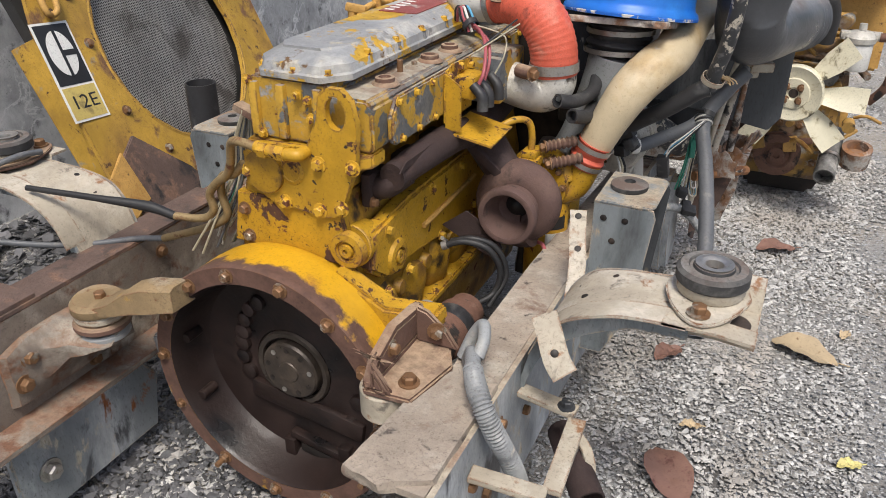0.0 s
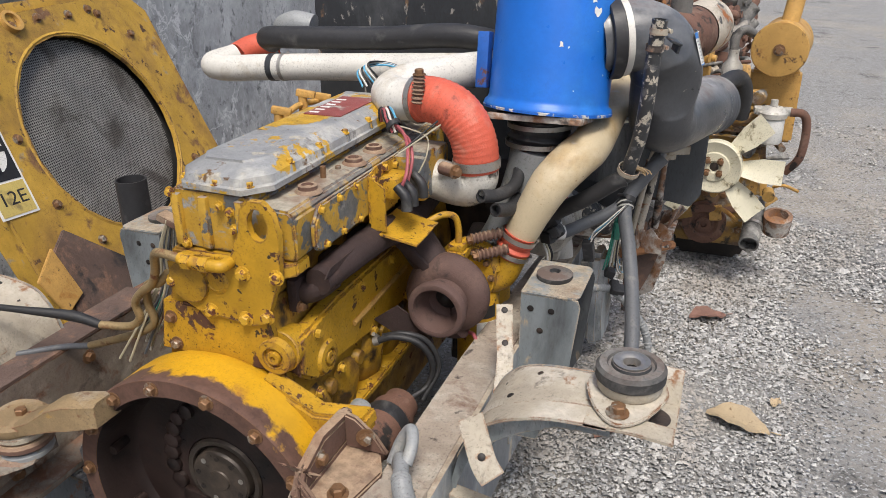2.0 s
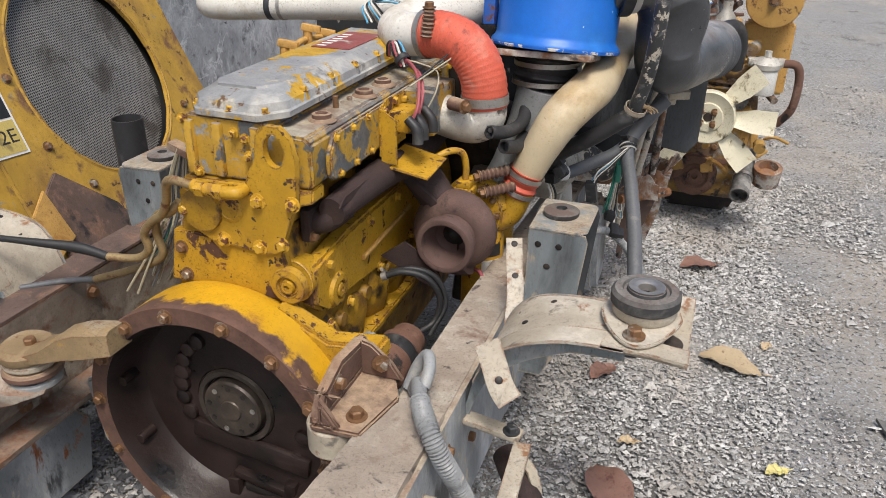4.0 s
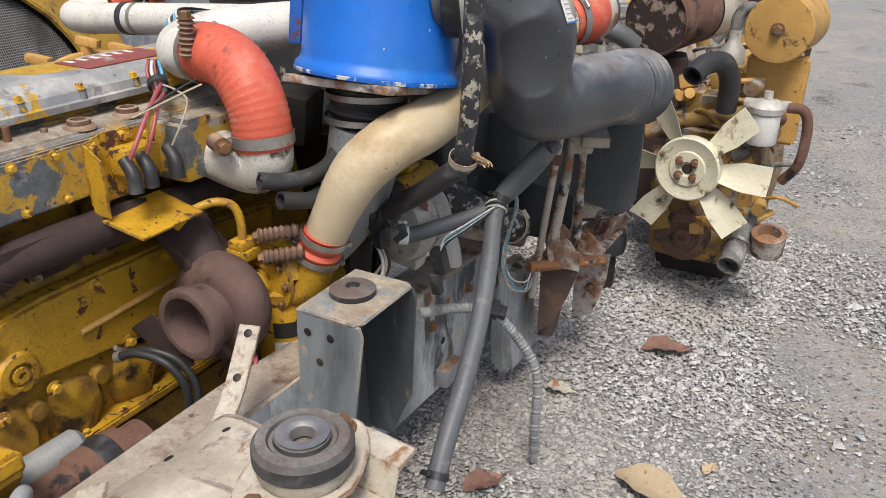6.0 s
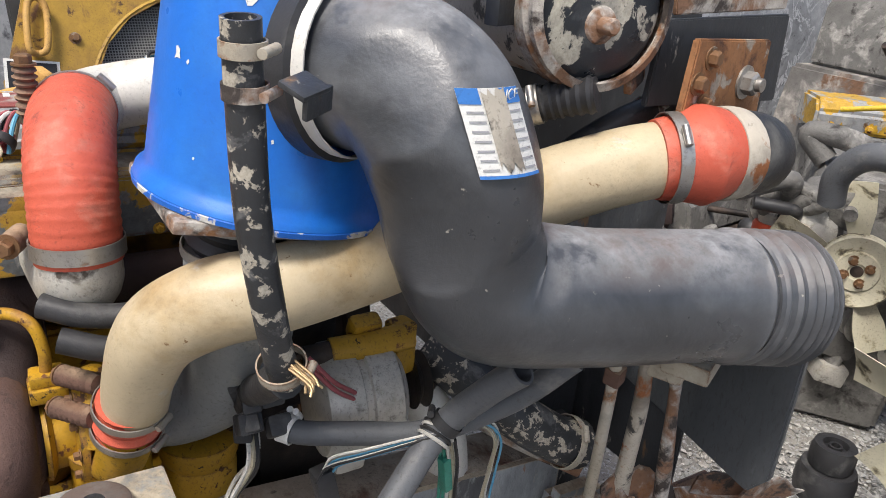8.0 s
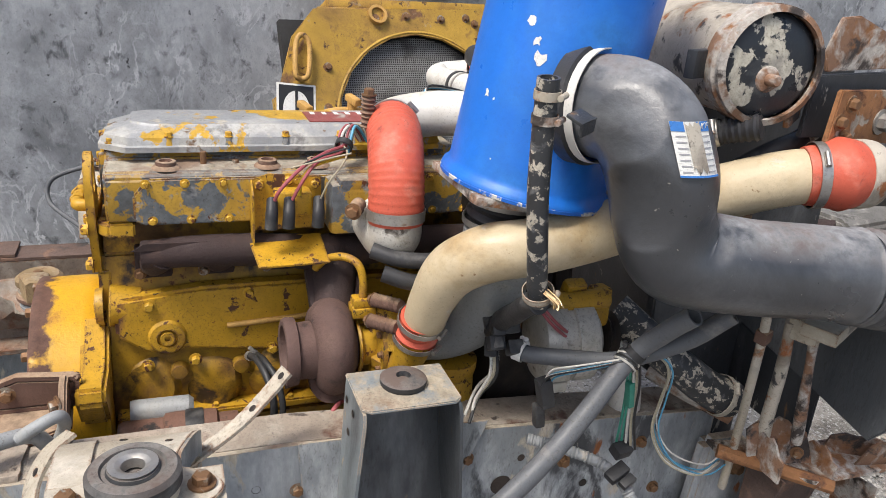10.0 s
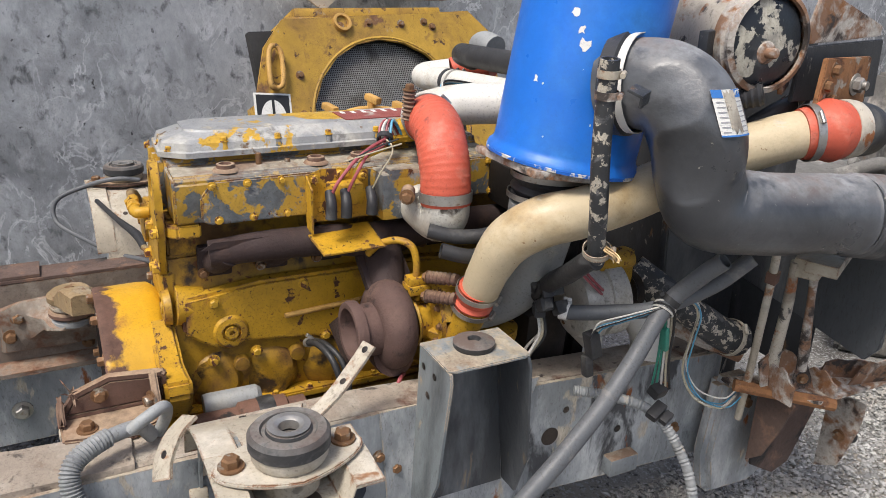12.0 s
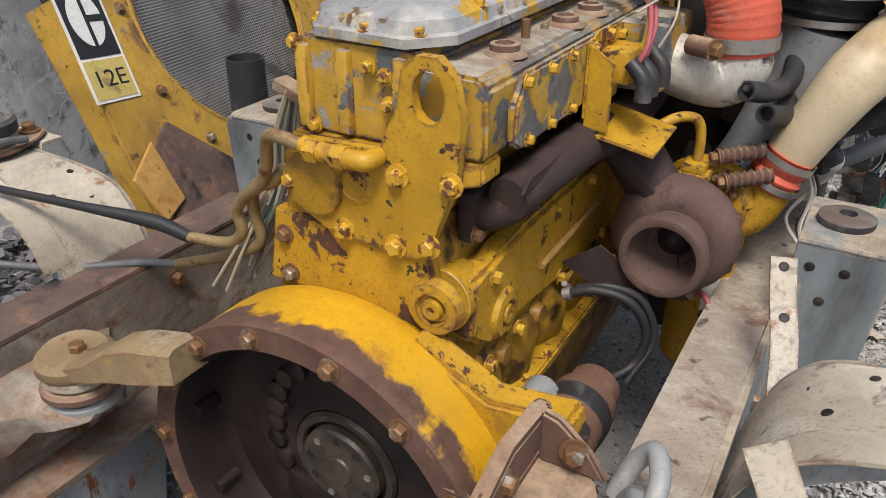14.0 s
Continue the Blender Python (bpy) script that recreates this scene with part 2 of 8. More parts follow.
RUST = (0.16, 0.062, 0.03)
ORANGE_RUST = (0.32, 0.12, 0.045)
GREY_AL = (0.36, 0.37, 0.37)
YEL = (0.62, 0.33, 0.012)
M_BOLT = material("bolt_rust", (0.22, 0.12, 0.06), 0.6, 0.4, [((0.4, 0.36, 0.3), 30, 0.55, 0.08, 0.5, 0.6)])
M_YBOLT = material("bolt_yellow", (0.55, 0.32, 0.03), 0.5, 0.0, [(RUST, 60, 0.52, 0.06, 0.8, 0)])
M_STEEL = material("band_steel", (0.42, 0.40, 0.37), 0.42, 0.8, [((0.25, 0.15, 0.09), 30, 0.6, 0.1, 0.8, 0)])
M_YEL = material("engine_yellow", (0.49, 0.275, 0.02), 0.45, 0.0, [((0.30, 0.14, 0.035), 9, 0.575, 0.12, 0.75, 0), ((0.10, 0.045, 0.026), 17, 0.605, 0.025, 0.85, 0), (RUST, 30, 0.63, 0.04, 0.85, 0), ((0.05, 0.035, 0.02), 45, 0.645, 0.02, 0.8, 0)], vary=0.3, fleck=0.6, chips=(0.13, 0.062, 0.033))
M_YGREASE = material("greasy_yellow", (0.43, 0.24, 0.02), 0.42, 0.0, [((0.17, 0.085, 0.028), 6, 0.47, 0.16, 0.6, 0), ((0.045, 0.028, 0.018), 13, 0.535, 0.12, 0.45, 0), (RUST, 30, 0.62, 0.05, 0.85, 0)], vary=0.35, chips=(0.13, 0.062, 0.033))
M_COVER = material("peeled_cover", (0.31, 0.315, 0.315), 0.5, 0.15, [((0.50, 0.485, 0.445), 7, 0.50, 0.14, 0.75, 0.0), ((0.21, 0.205, 0.195), 14, 0.59, 0.08, 0.6, 0.1), ((0.54, 0.32, 0.03), 5.5, 0.52, 0.012, 0.45, 0.0), ((0.50, 0.46, 0.38), 18, 0.58, 0.08, 0.85, 0.0), ((0.16, 0.09, 0.04), 22, 0.63, 0.05, 0.8, 0.0)], vary=0.35, bump=0.4)
M_HEADP = material("peeled_housing", (0.50, 0.30, 0.04), 0.5, 0.0, [((0.17, 0.185, 0.195), 10, 0.485, 0.02, 0.5, 0.3), ((0.33, 0.33, 0.32), 18, 0.57, 0.05, 0.6, 0.1), (RUST, 36, 0.64, 0.04, 0.8, 0)], vary=0.3, dust_sheen=((0.42, 0.38, 0.30), 0.6), chips=(0.13, 0.062, 0.033))
M_RUSTY = material("manifold_rust", (0.042, 0.026, 0.024), 0.8, 0.0, [((0.08, 0.046, 0.036), 14, 0.54, 0.2, 0.9, 0)], vary=0.3, bump=0.5, bump_scale=160)
M_TURBO = material("turbo_cast_iron", (0.105, 0.062, 0.052), 0.8, 0.0, [((0.17, 0.105, 0.082), 9, 0.5, 0.2, 0.85, 0), ((0.055, 0.036, 0.032), 20, 0.58, 0.1, 0.8, 0)], vary=0.2, bump=0.5, bump_scale=200)
M_RED = material("red_silicone", (0.56, 0.105, 0.06), 0.55, 0.0, [((0.62, 0.22, 0.155), 13, 0.54, 0.15, 0.7, 0), ((0.30, 0.07, 0.05), 24, 0.62, 0.1, 0.7, 0)], vary=0.18, bump=0.3)
M_BEIGE = material("cream_paint_pipe", (0.52, 0.43, 0.285), 0.42, 0.0, [((0.44, 0.31, 0.15), 5, 0.52, 0.18, 0.5, 0), ((0.58, 0.58, 0.55), 8, 0.585, 0.08, 0.5, 0), ((0.28, 0.17, 0.08), 36, 0.66, 0.04, 0.8, 0)], vary=0.15, fleck=0.2)
M_WHITEPIPE = material("dull_white_pipe", (0.62, 0.60, 0.55), 0.5, 0.0, [((0.50, 0.42, 0.30), 6, 0.58, 0.14, 0.6, 0)], vary=0.15)
M_GREYPIPE = material("grey_cast_duct", (0.30, 0.31, 0.31), 0.6, 0.2, [((0.42, 0.40, 0.35), 8, 0.56, 0.14, 0.7, 0)], vary=0.2)
M_BLUE = material("blue_paint", (0.012, 0.135, 0.54), 0.36, 0.0, [((0.03, 0.19, 0.58), 4, 0.5, 0.2, 0.45, 0), ((0.50, 0.55, 0.60), 30, 0.735, 0.012, 0.6, 0)], vary=0.15, bump=0.1, fleck=0.12)
# grey patches and the up-facing layer hold painted sky sheen along with dust
M_BLACKP = material("black_plastic_duct", (0.046, 0.049, 0.055), 0.36, 0.0, [((0.20, 0.207, 0.218), 2.6, 0.47, 0.22, 0.42, 0), ((0.022, 0.023, 0.026), 5, 0.545, 0.12, 0.32, 0), ((0.44, 0.41, 0.35), 60, 0.685, 0.03, 0.9, 0)], vary=0.3, bump=0.2, spec=0.8, fleck=0.2, dust_sheen=((0.25, 0.255, 0.265), 0.5))
M_RUBBER = material("black_rubber", (0.030, 0.030, 0.032), 0.5, 0.0, [((0.12, 0.118, 0.112), 11, 0.56, 0.15, 0.8, 0)], vary=0.3)
M_PEELHOSE = material("peeling_hose", (0.04, 0.042, 0.045), 0.45, 0.0, [((0.52, 0.47, 0.38), 48, 0.545, 0.03, 0.85, 0), ((0.14, 0.14, 0.14), 30, 0.56, 0.08, 0.8, 0)], vary=0.3)
M_CONDUIT = material("grey_conduit", (0.105, 0.11, 0.118), 0.5, 0.0, [((0.22, 0.21, 0.20), 14, 0.58, 0.12, 0.7, 0)], vary=0.15)
M_RAIL = material("worn_grey_frame", (0.25, 0.27, 0.285), 0.42, 0.1, [((0.47, 0.49, 0.50), 6, 0.47, 0.12, 0.5, 0), ((0.075, 0.08, 0.088), 8, 0.575, 0.06, 0.4, 0), ((0.54, 0.48, 0.39), 13, 0.60, 0.05, 0.85, 0), (ORANGE_RUST, 15, 0.64, 0.05, 0.9, 0)], vary=0.3, dust_sheen=((0.46, 0.40, 0.31), 0.8), squash=(1, 1, 0.42), chips=(0.40, 0.33, 0.25))
M_LRAIL = material("rusty_dirty_frame", (0.19, 0.155, 0.125), 0.85, 0.0, [((0.40, 0.36, 0.30), 5, 0.52, 0.14, 0.9, 0), ((0.17, 0.085, 0.05), 10, 0.54, 0.10, 0.9, 0), ((0.07, 0.058, 0.05), 8, 0.57, 0.1, 0.8, 0)], vary=0.35, bump=0.6, dust_sheen=((0.30, 0.20, 0.14), 0.35), chips=(0.20, 0.10, 0.055))
M_CREAM = material("cream_worn_steel", (0.41, 0.36, 0.28), 0.65, 0.0, [((0.56, 0.51, 0.425), 6, 0.49, 0.15, 0.7, 0), ((0.30, 0.155, 0.08), 12, 0.60, 0.06, 0.9, 0), ((0.22, 0.195, 0.16), 20, 0.585, 0.08, 0.9, 0)], vary=0.3, bump=0.4, chips=(0.20, 0.10, 0.055))
M_GSTEEL = material("grey_bracket_steel", (0.215, 0.24, 0.25), 0.5, 0.1, [((0.11, 0.12, 0.125), 5, 0.52, 0.14, 0.5, 0), ((0.38, 0.39, 0.385), 7, 0.56, 0.12, 0.6, 0), ((0.47, 0.38, 0.27), 13, 0.62, 0.06, 0.9, 0)], vary=0.25, dust_sheen=((0.43, 0.37, 0.28), 0.5), squash=(1, 1, 0.45), chips=(0.40, 0.33, 0.25))
M_RUSTPL = material("orange_rust_plate", (0.25, 0.14, 0.085), 0.85, 0.0, [((0.50, 0.46, 0.41), 13, 0.45, 0.10, 0.9, 0), ((0.30, 0.14, 0.06), 17, 0.54, 0.1, 0.9, 0), ((0.06, 0.048, 0.042), 14, 0.54, 0.08, 0.8, 0)], vary=0.3, bump=0.5)
M_MOUNT = material("rusty_mount", (0.15, 0.085, 0.062), 0.85, 0.0, [((0.34, 0.265, 0.19), 9, 0.56, 0.14, 0.95, 0)], vary=0.3, bump=0.5, dust_sheen=((0.38, 0.27, 0.18), 0.7))
M_BLKST = material("black_chassis_steel", (0.042, 0.045, 0.050), 0.42, 0.1, [((0.13, 0.135, 0.142), 5, 0.51, 0.2, 0.5, 0), ((0.22, 0.135, 0.08), 13, 0.63, 0.05, 0.9, 0), ((0.38, 0.36, 0.32), 26, 0.63, 0.04, 0.9, 0)], vary=0.3, squash=(1, 1, 0.45))
# greasy iron; the same near-black paints the shaded gaps of the bay
M_DARK = material("greasy_iron_and_shade", (0.024, 0.020, 0.018), 0.5, 0.2, [((0.10, 0.07, 0.055), 6, 0.5, 0.2, 0.7, 0)], vary=0.3)
M_OILY = material("oily_iron", (0.060, 0.048, 0.040), 0.35, 0.35, [((0.11, 0.085, 0.065), 12, 0.52, 0.15, 0.5, 0.2)], vary=0.3)
# oily brown taken near-black; the shade of the recess sits in the colour
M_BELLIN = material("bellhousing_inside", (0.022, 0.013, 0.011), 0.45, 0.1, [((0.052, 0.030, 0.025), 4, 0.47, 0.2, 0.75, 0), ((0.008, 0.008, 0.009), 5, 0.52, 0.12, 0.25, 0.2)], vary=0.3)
M_ALU = material("weathered_aluminium", (0.56, 0.54, 0.49), 0.55, 0.4, [((0.48, 0.45, 0.38), 18, 0.56, 0.1, 0.8, 0.1), ((0.10, 0.085, 0.07), 20, 0.58, 0.1, 0.8, 0)], vary=0.3, bump=0.4)
M_FAN = material("yellowed_white_plastic", (0.60, 0.56, 0.42), 0.5, 0.0, [((0.42, 0.34, 0.18), 9, 0.56, 0.1, 0.7, 0), ((0.09, 0.08, 0.06), 9, 0.585, 0.06, 0.8, 0)], vary=0.15)
M_OLDYEL = material("faded_ochre_paint", (0.49, 0.285, 0.08), 0.6, 0.0, [((0.40, 0.19, 0.05), 9, 0.56, 0.1, 0.8, 0), ((0.12, 0.07, 0.04), 20, 0.62, 0.06, 0.85, 0)], vary=0.25, bump=0.35)
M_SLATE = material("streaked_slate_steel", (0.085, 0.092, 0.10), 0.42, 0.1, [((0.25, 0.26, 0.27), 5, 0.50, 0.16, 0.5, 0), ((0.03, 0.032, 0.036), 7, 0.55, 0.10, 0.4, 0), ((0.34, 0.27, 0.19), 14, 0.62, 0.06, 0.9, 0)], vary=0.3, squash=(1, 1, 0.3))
M_ENG2 = material("greasy_ochre_engine", (0.33, 0.195, 0.05), 0.65, 0.0, [((0.20, 0.13, 0.085), 8, 0.48, 0.1, 0.8, 0), ((0.34, 0.325, 0.29), 11, 0.54, 0.08, 0.8, 0), ((0.05, 0.04, 0.033), 14, 0.55, 0.08, 0.8, 0)], vary=0.35, bump=0.5)
M_GRIME = material("grimy_grey_iron", (0.17, 0.165, 0.155), 0.7, 0.1, [((0.40, 0.385, 0.355), 9, 0.51, 0.12, 0.85, 0), ((0.05, 0.046, 0.042), 12, 0.56, 0.1, 0.8, 0)], vary=0.35, bump=0.5)
M_MUFF = material("burnt_muffler_rust", (0.16, 0.085, 0.06), 0.8, 0.1, [((0.30, 0.20, 0.15), 8, 0.55, 0.15, 0.9, 0), ((0.03, 0.025, 0.023), 13, 0.56, 0.06, 0.8, 0)], vary=0.3, bump=0.4)
M_TANKW = material("peeling_cream_tank", (0.50, 0.45, 0.37), 0.5, 0.0, [((0.30, 0.26, 0.21), 6, 0.5, 0.15, 0.7, 0), ((0.06, 0.058, 0.056), 17, 0.595, 0.05, 0.5, 0), (ORANGE_RUST, 12, 0.585, 0.06, 0.9, 0)], vary=0.2)
M_LID = material("peeling_black_lid", (0.022, 0.026, 0.032), 0.35, 0.0, [((0.50, 0.47, 0.39), 15, 0.56, 0.02, 0.85, 0), ((0.13, 0.135, 0.14), 7, 0.55, 0.15, 0.6, 0)], vary=0.3)
M_GUARD = material("guard_yellow", (0.46, 0.275, 0.04), 0.6, 0.0, [((0.30, 0.17, 0.045), 4, 0.48, 0.18, 0.7, 0), ((0.20, 0.105, 0.055), 7, 0.56, 0.08, 0.9, 0), ((0.10, 0.055, 0.035), 16, 0.60, 0.05, 0.9, 0), ((0.36, 0.31, 0.23), 12, 0.62, 0.08, 0.9, 0)], vary=0.3, chips=(0.13, 0.062, 0.033))
M_WIRE = material("grey_mesh_wire", (0.30, 0.295, 0.28), 0.6, 0.2, [((0.12, 0.11, 0.10), 5, 0.52, 0.12, 0.8, 0)], vary=0.3)
M_CORE = material("dark_radiator_core", (0.035, 0.034, 0.033), 0.7, 0.1, [], vary=0.3)
M_WHITE = material("white_paint", (0.72, 0.71, 0.67), 0.6, 0, [((0.45, 0.40, 0.32), 14, 0.64, 0.08, 0.8, 0)], vary=0.1)
M_BLACK = material("black_paint", (0.02, 0.02, 0.021), 0.5, 0, [((0.20, 0.19, 0.17), 16, 0.66, 0.08, 0.8, 0)], vary=0.2)
M_LABELY = material("faded_yellow_label", (0.52, 0.40, 0.12), 0.6, 0, [((0.35, 0.27, 0.10), 14, 0.57, 0.1, 0.8, 0)], vary=0.15)
M_BLUELAB = material("blue_label_ink", (0.05, 0.20, 0.55), 0.55, 0, [], vary=0.1)
M_INK = material("grey_label_ink", (0.12, 0.12, 0.13), 0.6, 0, [], vary=0.1)
M_PLATE = material("worn_red_plate", (0.26, 0.07, 0.06), 0.5, 0.1, [((0.40, 0.34, 0.30), 14, 0.56, 0.08, 0.7, 0)], vary=0.2)
M_W_PINK = material("pink_wire", (0.34, 0.085, 0.095), 0.45, 0, [], vary=0.15)
M_W_YEL = material("yellow_wire", (0.62, 0.42, 0.03), 0.45, 0, [], vary=0.15)
M_W_WHITE = material("white_wire", (0.62, 0.60, 0.55), 0.5, 0, [], vary=0.15)
M_W_BLUE = material("blue_wire", (0.10, 0.33, 0.50), 0.45, 0, [], vary=0.15)
M_W_GREEN = material("green_wire", (0.05, 0.27, 0.19), 0.45, 0, [], vary=0.2)
M_W_BLK = material("black_wire", (0.025, 0.025, 0.026), 0.5, 0, [], vary=0.2)
M_W_TAN = material("tan_wire", (0.40, 0.36, 0.26), 0.5, 0, [], vary=0.15)
M_COPPER = material("bare_strands", (0.50, 0.36, 0.20), 0.45, 0.7, [], vary=0.2)
M_OLIVE = material("rusty_brass_line", (0.33, 0.24, 0.12), 0.5, 0.4, [(RUST, 20, 0.58, 0.1, 0.8, 0)], vary=0.3)
M_LEAF = material("dry_tan_leaf", (0.43, 0.335, 0.21), 0.7, 0, [((0.20, 0.12, 0.06), 30, 0.6, 0.1, 0.8, 0)], vary=0.25)
M_LEAF_R = material("dry_reddish_leaf", (0.22, 0.12, 0.09), 0.6, 0, [((0.14, 0.06, 0.05), 25, 0.56, 0.1, 0.8, 0)], vary=0.25)
M_LEAF_Y = material("yellow_leaf", (0.52, 0.46, 0.18), 0.6, 0, [], vary=0.2)
M_GREEN = material("green_shoot", (0.30, 0.45, 0.10), 0.5, 0, [], vary=0.2)
M_WALL = material("stained_concrete_wall", (0.33, 0.345, 0.36), 0.85, 0, [((0.17, 0.178, 0.19), 0.8, 0.44, 0.26, 0.9, 0), ((0.60, 0.615, 0.635), 0.8, 0.45, 0.20, 0.9, 0), ((0.15, 0.156, 0.166), 3.6, 0.51, 0.26, 0.9, 0), ((0.50, 0.512, 0.53), 6, 0.53, 0.24, 0.9, 0), ((0.12, 0.124, 0.132), 17, 0.56, 0.14, 0.9, 0), ((0.07, 0.07, 0.074), 30, 0.66, 0.03, 0.9, 0)], vary=0.45, scale=4, bump=0.6, bump_scale=60, squash=(1, 1, 0.75), fleck=0.4, crackle=((0.54, 0.55, 0.57), 7, 0.030))
M_STONE = material("crushed_stone", (0.40, 0.395, 0.38), 0.85, 0, [((0.44, 0.41, 0.37), 2.0, 0.48, 0.15, 0.95, 0)], vary=0.25, scale=40, island=0.48)
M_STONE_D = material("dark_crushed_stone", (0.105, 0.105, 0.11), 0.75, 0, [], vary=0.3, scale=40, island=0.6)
M_GROUND = material("gravelly_ground", (0.27, 0.264, 0.252), 0.92, 0, [((0.37, 0.338, 0.292), 1.1, 0.46, 0.14, 0.95, 0), ((0.12, 0.115, 0.11), 2.4, 0.58, 0.12, 0.95, 0), ((0.46, 0.465, 0.47), 80, 0.53, 0.06, 0.9, 0), ((0.09, 0.088, 0.086), 65, 0.57, 0.06, 0.9, 0)], vary=0.35, scale=30, bump=1.0, bump_scale=130)
M_FAR = material("distant_dark_iron", (0.17, 0.16, 0.15), 0.75, 0, [((0.42, 0.39, 0.35), 6, 0.52, 0.1, 0.9, 0), ((0.18, 0.10, 0.06), 5, 0.57, 0.08, 0.9, 0)], vary=0.4)
M_HOUSING = material("housing_yellow_worn_to_rust", (0.60, 0.33, 0.015), 0.42, 0.0, [((0.33, 0.14, 0.03), 11, 0.64, 0.10, 0.75, 0)], vary=0.2, worn=((0.135, 0.072, 0.052), 1, 0.128, 0.140), chips=(0.13, 0.062, 0.033))
M_ARM = material("dirty_ochre_casting", (0.27, 0.19, 0.10), 0.75, 0, [((0.44, 0.38, 0.29), 7, 0.54, 0.15, 0.9, 0), (RUST, 14, 0.60, 0.06, 0.9, 0), ((0.42, 0.25, 0.05), 9, 0.62, 0.05, 0.6, 0)], vary=0.3, bump=0.5, chips=(0.20, 0.10, 0.055))
M_TOPDIRT = material("dirt_caked_rust", (0.33, 0.275, 0.22), 0.95, 0, [((0.46, 0.41, 0.34), 8, 0.5, 0.15, 0.95, 0), ((0.17, 0.095, 0.068), 7, 0.55, 0.1, 0.95, 0), ((0.10, 0.08, 0.07), 25, 0.6, 0.08, 0.95, 0)], vary=0.35, bump=0.9, bump_scale=70)
M_RIB = material("pale_ribbed_plastic", (0.25, 0.258, 0.26), 0.5, 0, [((0.12, 0.12, 0.12), 12, 0.56, 0.12, 0.6, 0), ((0.40, 0.37, 0.32), 20, 0.62, 0.06, 0.8, 0)], vary=0.25)
M_ORUST = material("bright_orange_rust", (0.30, 0.14, 0.06), 0.9, 0, [((0.13, 0.06, 0.035), 15, 0.52, 0.1, 0.9, 0), ((0.42, 0.36, 0.29), 20, 0.58, 0.06, 0.9, 0)], vary=0.35, bump=0.6)
M_DRUST = material("dark_brown_rust", (0.12, 0.08, 0.065), 0.85, 0, [((0.22, 0.13, 0.09), 12, 0.52, 0.1, 0.9, 0), ((0.04, 0.034, 0.032), 10, 0.54, 0.1, 0.7, 0)], vary=0.35, bump=0.6)

# ---- the setting ----
def ground_sheet():
    def axis(lo, hi, fine, far):
        a = list(np.arange(lo, hi, fine))
        step, q = fine, hi
        while q < far:
            step *= 1.35
            q += step
            a.append(q)
        step, q, b = fine, lo, []
        while q > -far:
            step *= 1.35
            q -= step
            b.append(q)
        return b[::-1] + a
    xs, ys = axis(-2.0, 2.4, 0.04, 120), axis(-0.8, 4.0, 0.04, 150)
    vs = [(x, y, (noise.noise(Vector((x * 1.7, y * 1.7, 0))) * 0.012 + noise.noise(Vector((x * 9, y * 9, 3))) * 0.004 - 0.006) if abs(x) < 5 and abs(y) < 8 else -0.006) for y in ys for x in xs]
    n = len(xs)
    fs = [(j * n + i, j * n + i + 1, (j + 1) * n + i + 1, (j + 1) * n + i) for j in range(len(ys) - 1) for i in range(n - 1)]
    me = bpy.data.meshes.new("ground")
    me.from_pydata(vs, [], fs)
    me.materials.append(M_GROUND)
    me.shade_smooth()
    tagged(new("ground", me), "dusty ground of crushed stone and tan dirt", "ground", kind="structure")


ground_sheet()


def gravel(name, mat, label, spots, seed):
    """Loose chips: spots are (x0, x1, y0, y1, count, size)."""
    rng = np.random.default_rng(seed)
    base = np.array([(1, 0, 0), (-1, 0, 0), (0, 1, 0), (0, -1, 0), (0, 0, 1), (0, 0, -1)], float)
    tri = np.array([(0, 2, 4), (2, 1, 4), (1, 3, 4), (3, 0, 4), (2, 0, 5), (1, 2, 5), (3, 1, 5), (0, 3, 5)])
    vv, ff, k = [], [], 0
    for x0, x1, y0, y1, count, size in spots:
        for _ in range(count):
            x, y = rng.uniform(x0, x1), rng.uniform(y0, y1)
            if x > 0.9 and noise.noise(Vector((x * 1.6, y * 1.6, 5))) > 0.12 + 0.3 * rng.random():
                continue
            s = size * rng.lognormal(0, 0.35)
            p = base * (1 + rng.uniform(-0.45, 0.45, (6, 1))) + rng.uniform(-0.3, 0.3, (6, 3))
            p *= s * np.array([1, rng.uniform(0.5, 0.95), rng.uniform(0.3, 0.65)])
            a, b = rng.uniform(0, 6.28), rng.uniform(-0.5, 0.5)
            ca, sa, cb, sb = math.cos(a), math.sin(a), math.cos(b), math.sin(b)
            p = p @ np.array([(ca, sa, 0), (-sa, ca, 0), (0, 0, 1)]) @ np.array([(1, 0, 0), (0, cb, sb), (0, -sb, cb)])
            vv.append(p + (x, y, s * 0.2))
            ff.append(tri + k)
            k += 6
    me = bpy.data.meshes.new(name)
    me.from_pydata(np.concatenate(vv).tolist(), [], np.concatenate(ff).tolist())
    me.materials.append(mat)
    tagged(new(name, me), label, "gravel", kind="stuff")


gravel("gravel", M_STONE, "loose grey crushed stone chips over the ground", [(0.4, 1.25, -0.3, 3.4, 38000, 0.0056), (1.2, 2.2, 0.3, 3.6, 16000, 0.0048), (0.2, 1.7, 1.6, 3.2, 9000, 0.0072), (-0.45, 0.3, -0.7, 0.2, 3500, 0.009), (1.0, 3.0, 3.0, 5.5, 4000, 0.008)], 3)
# dark slate chips; under the chassis their tone also carries its shade
gravel("dark_gravel", M_STONE_D, "dark slaty stone chips, the chassis shade put into their colour", [(-0.75, 0.1, -0.35, 0.35, 6500, 0.009), (-1.95, -0.6, -0.4, 1.2, 9000, 0.010)], 4)

bm = bm_new()
box(bm, (-2.2, 6.0, 1.5), (0.3, 36, 3.02))
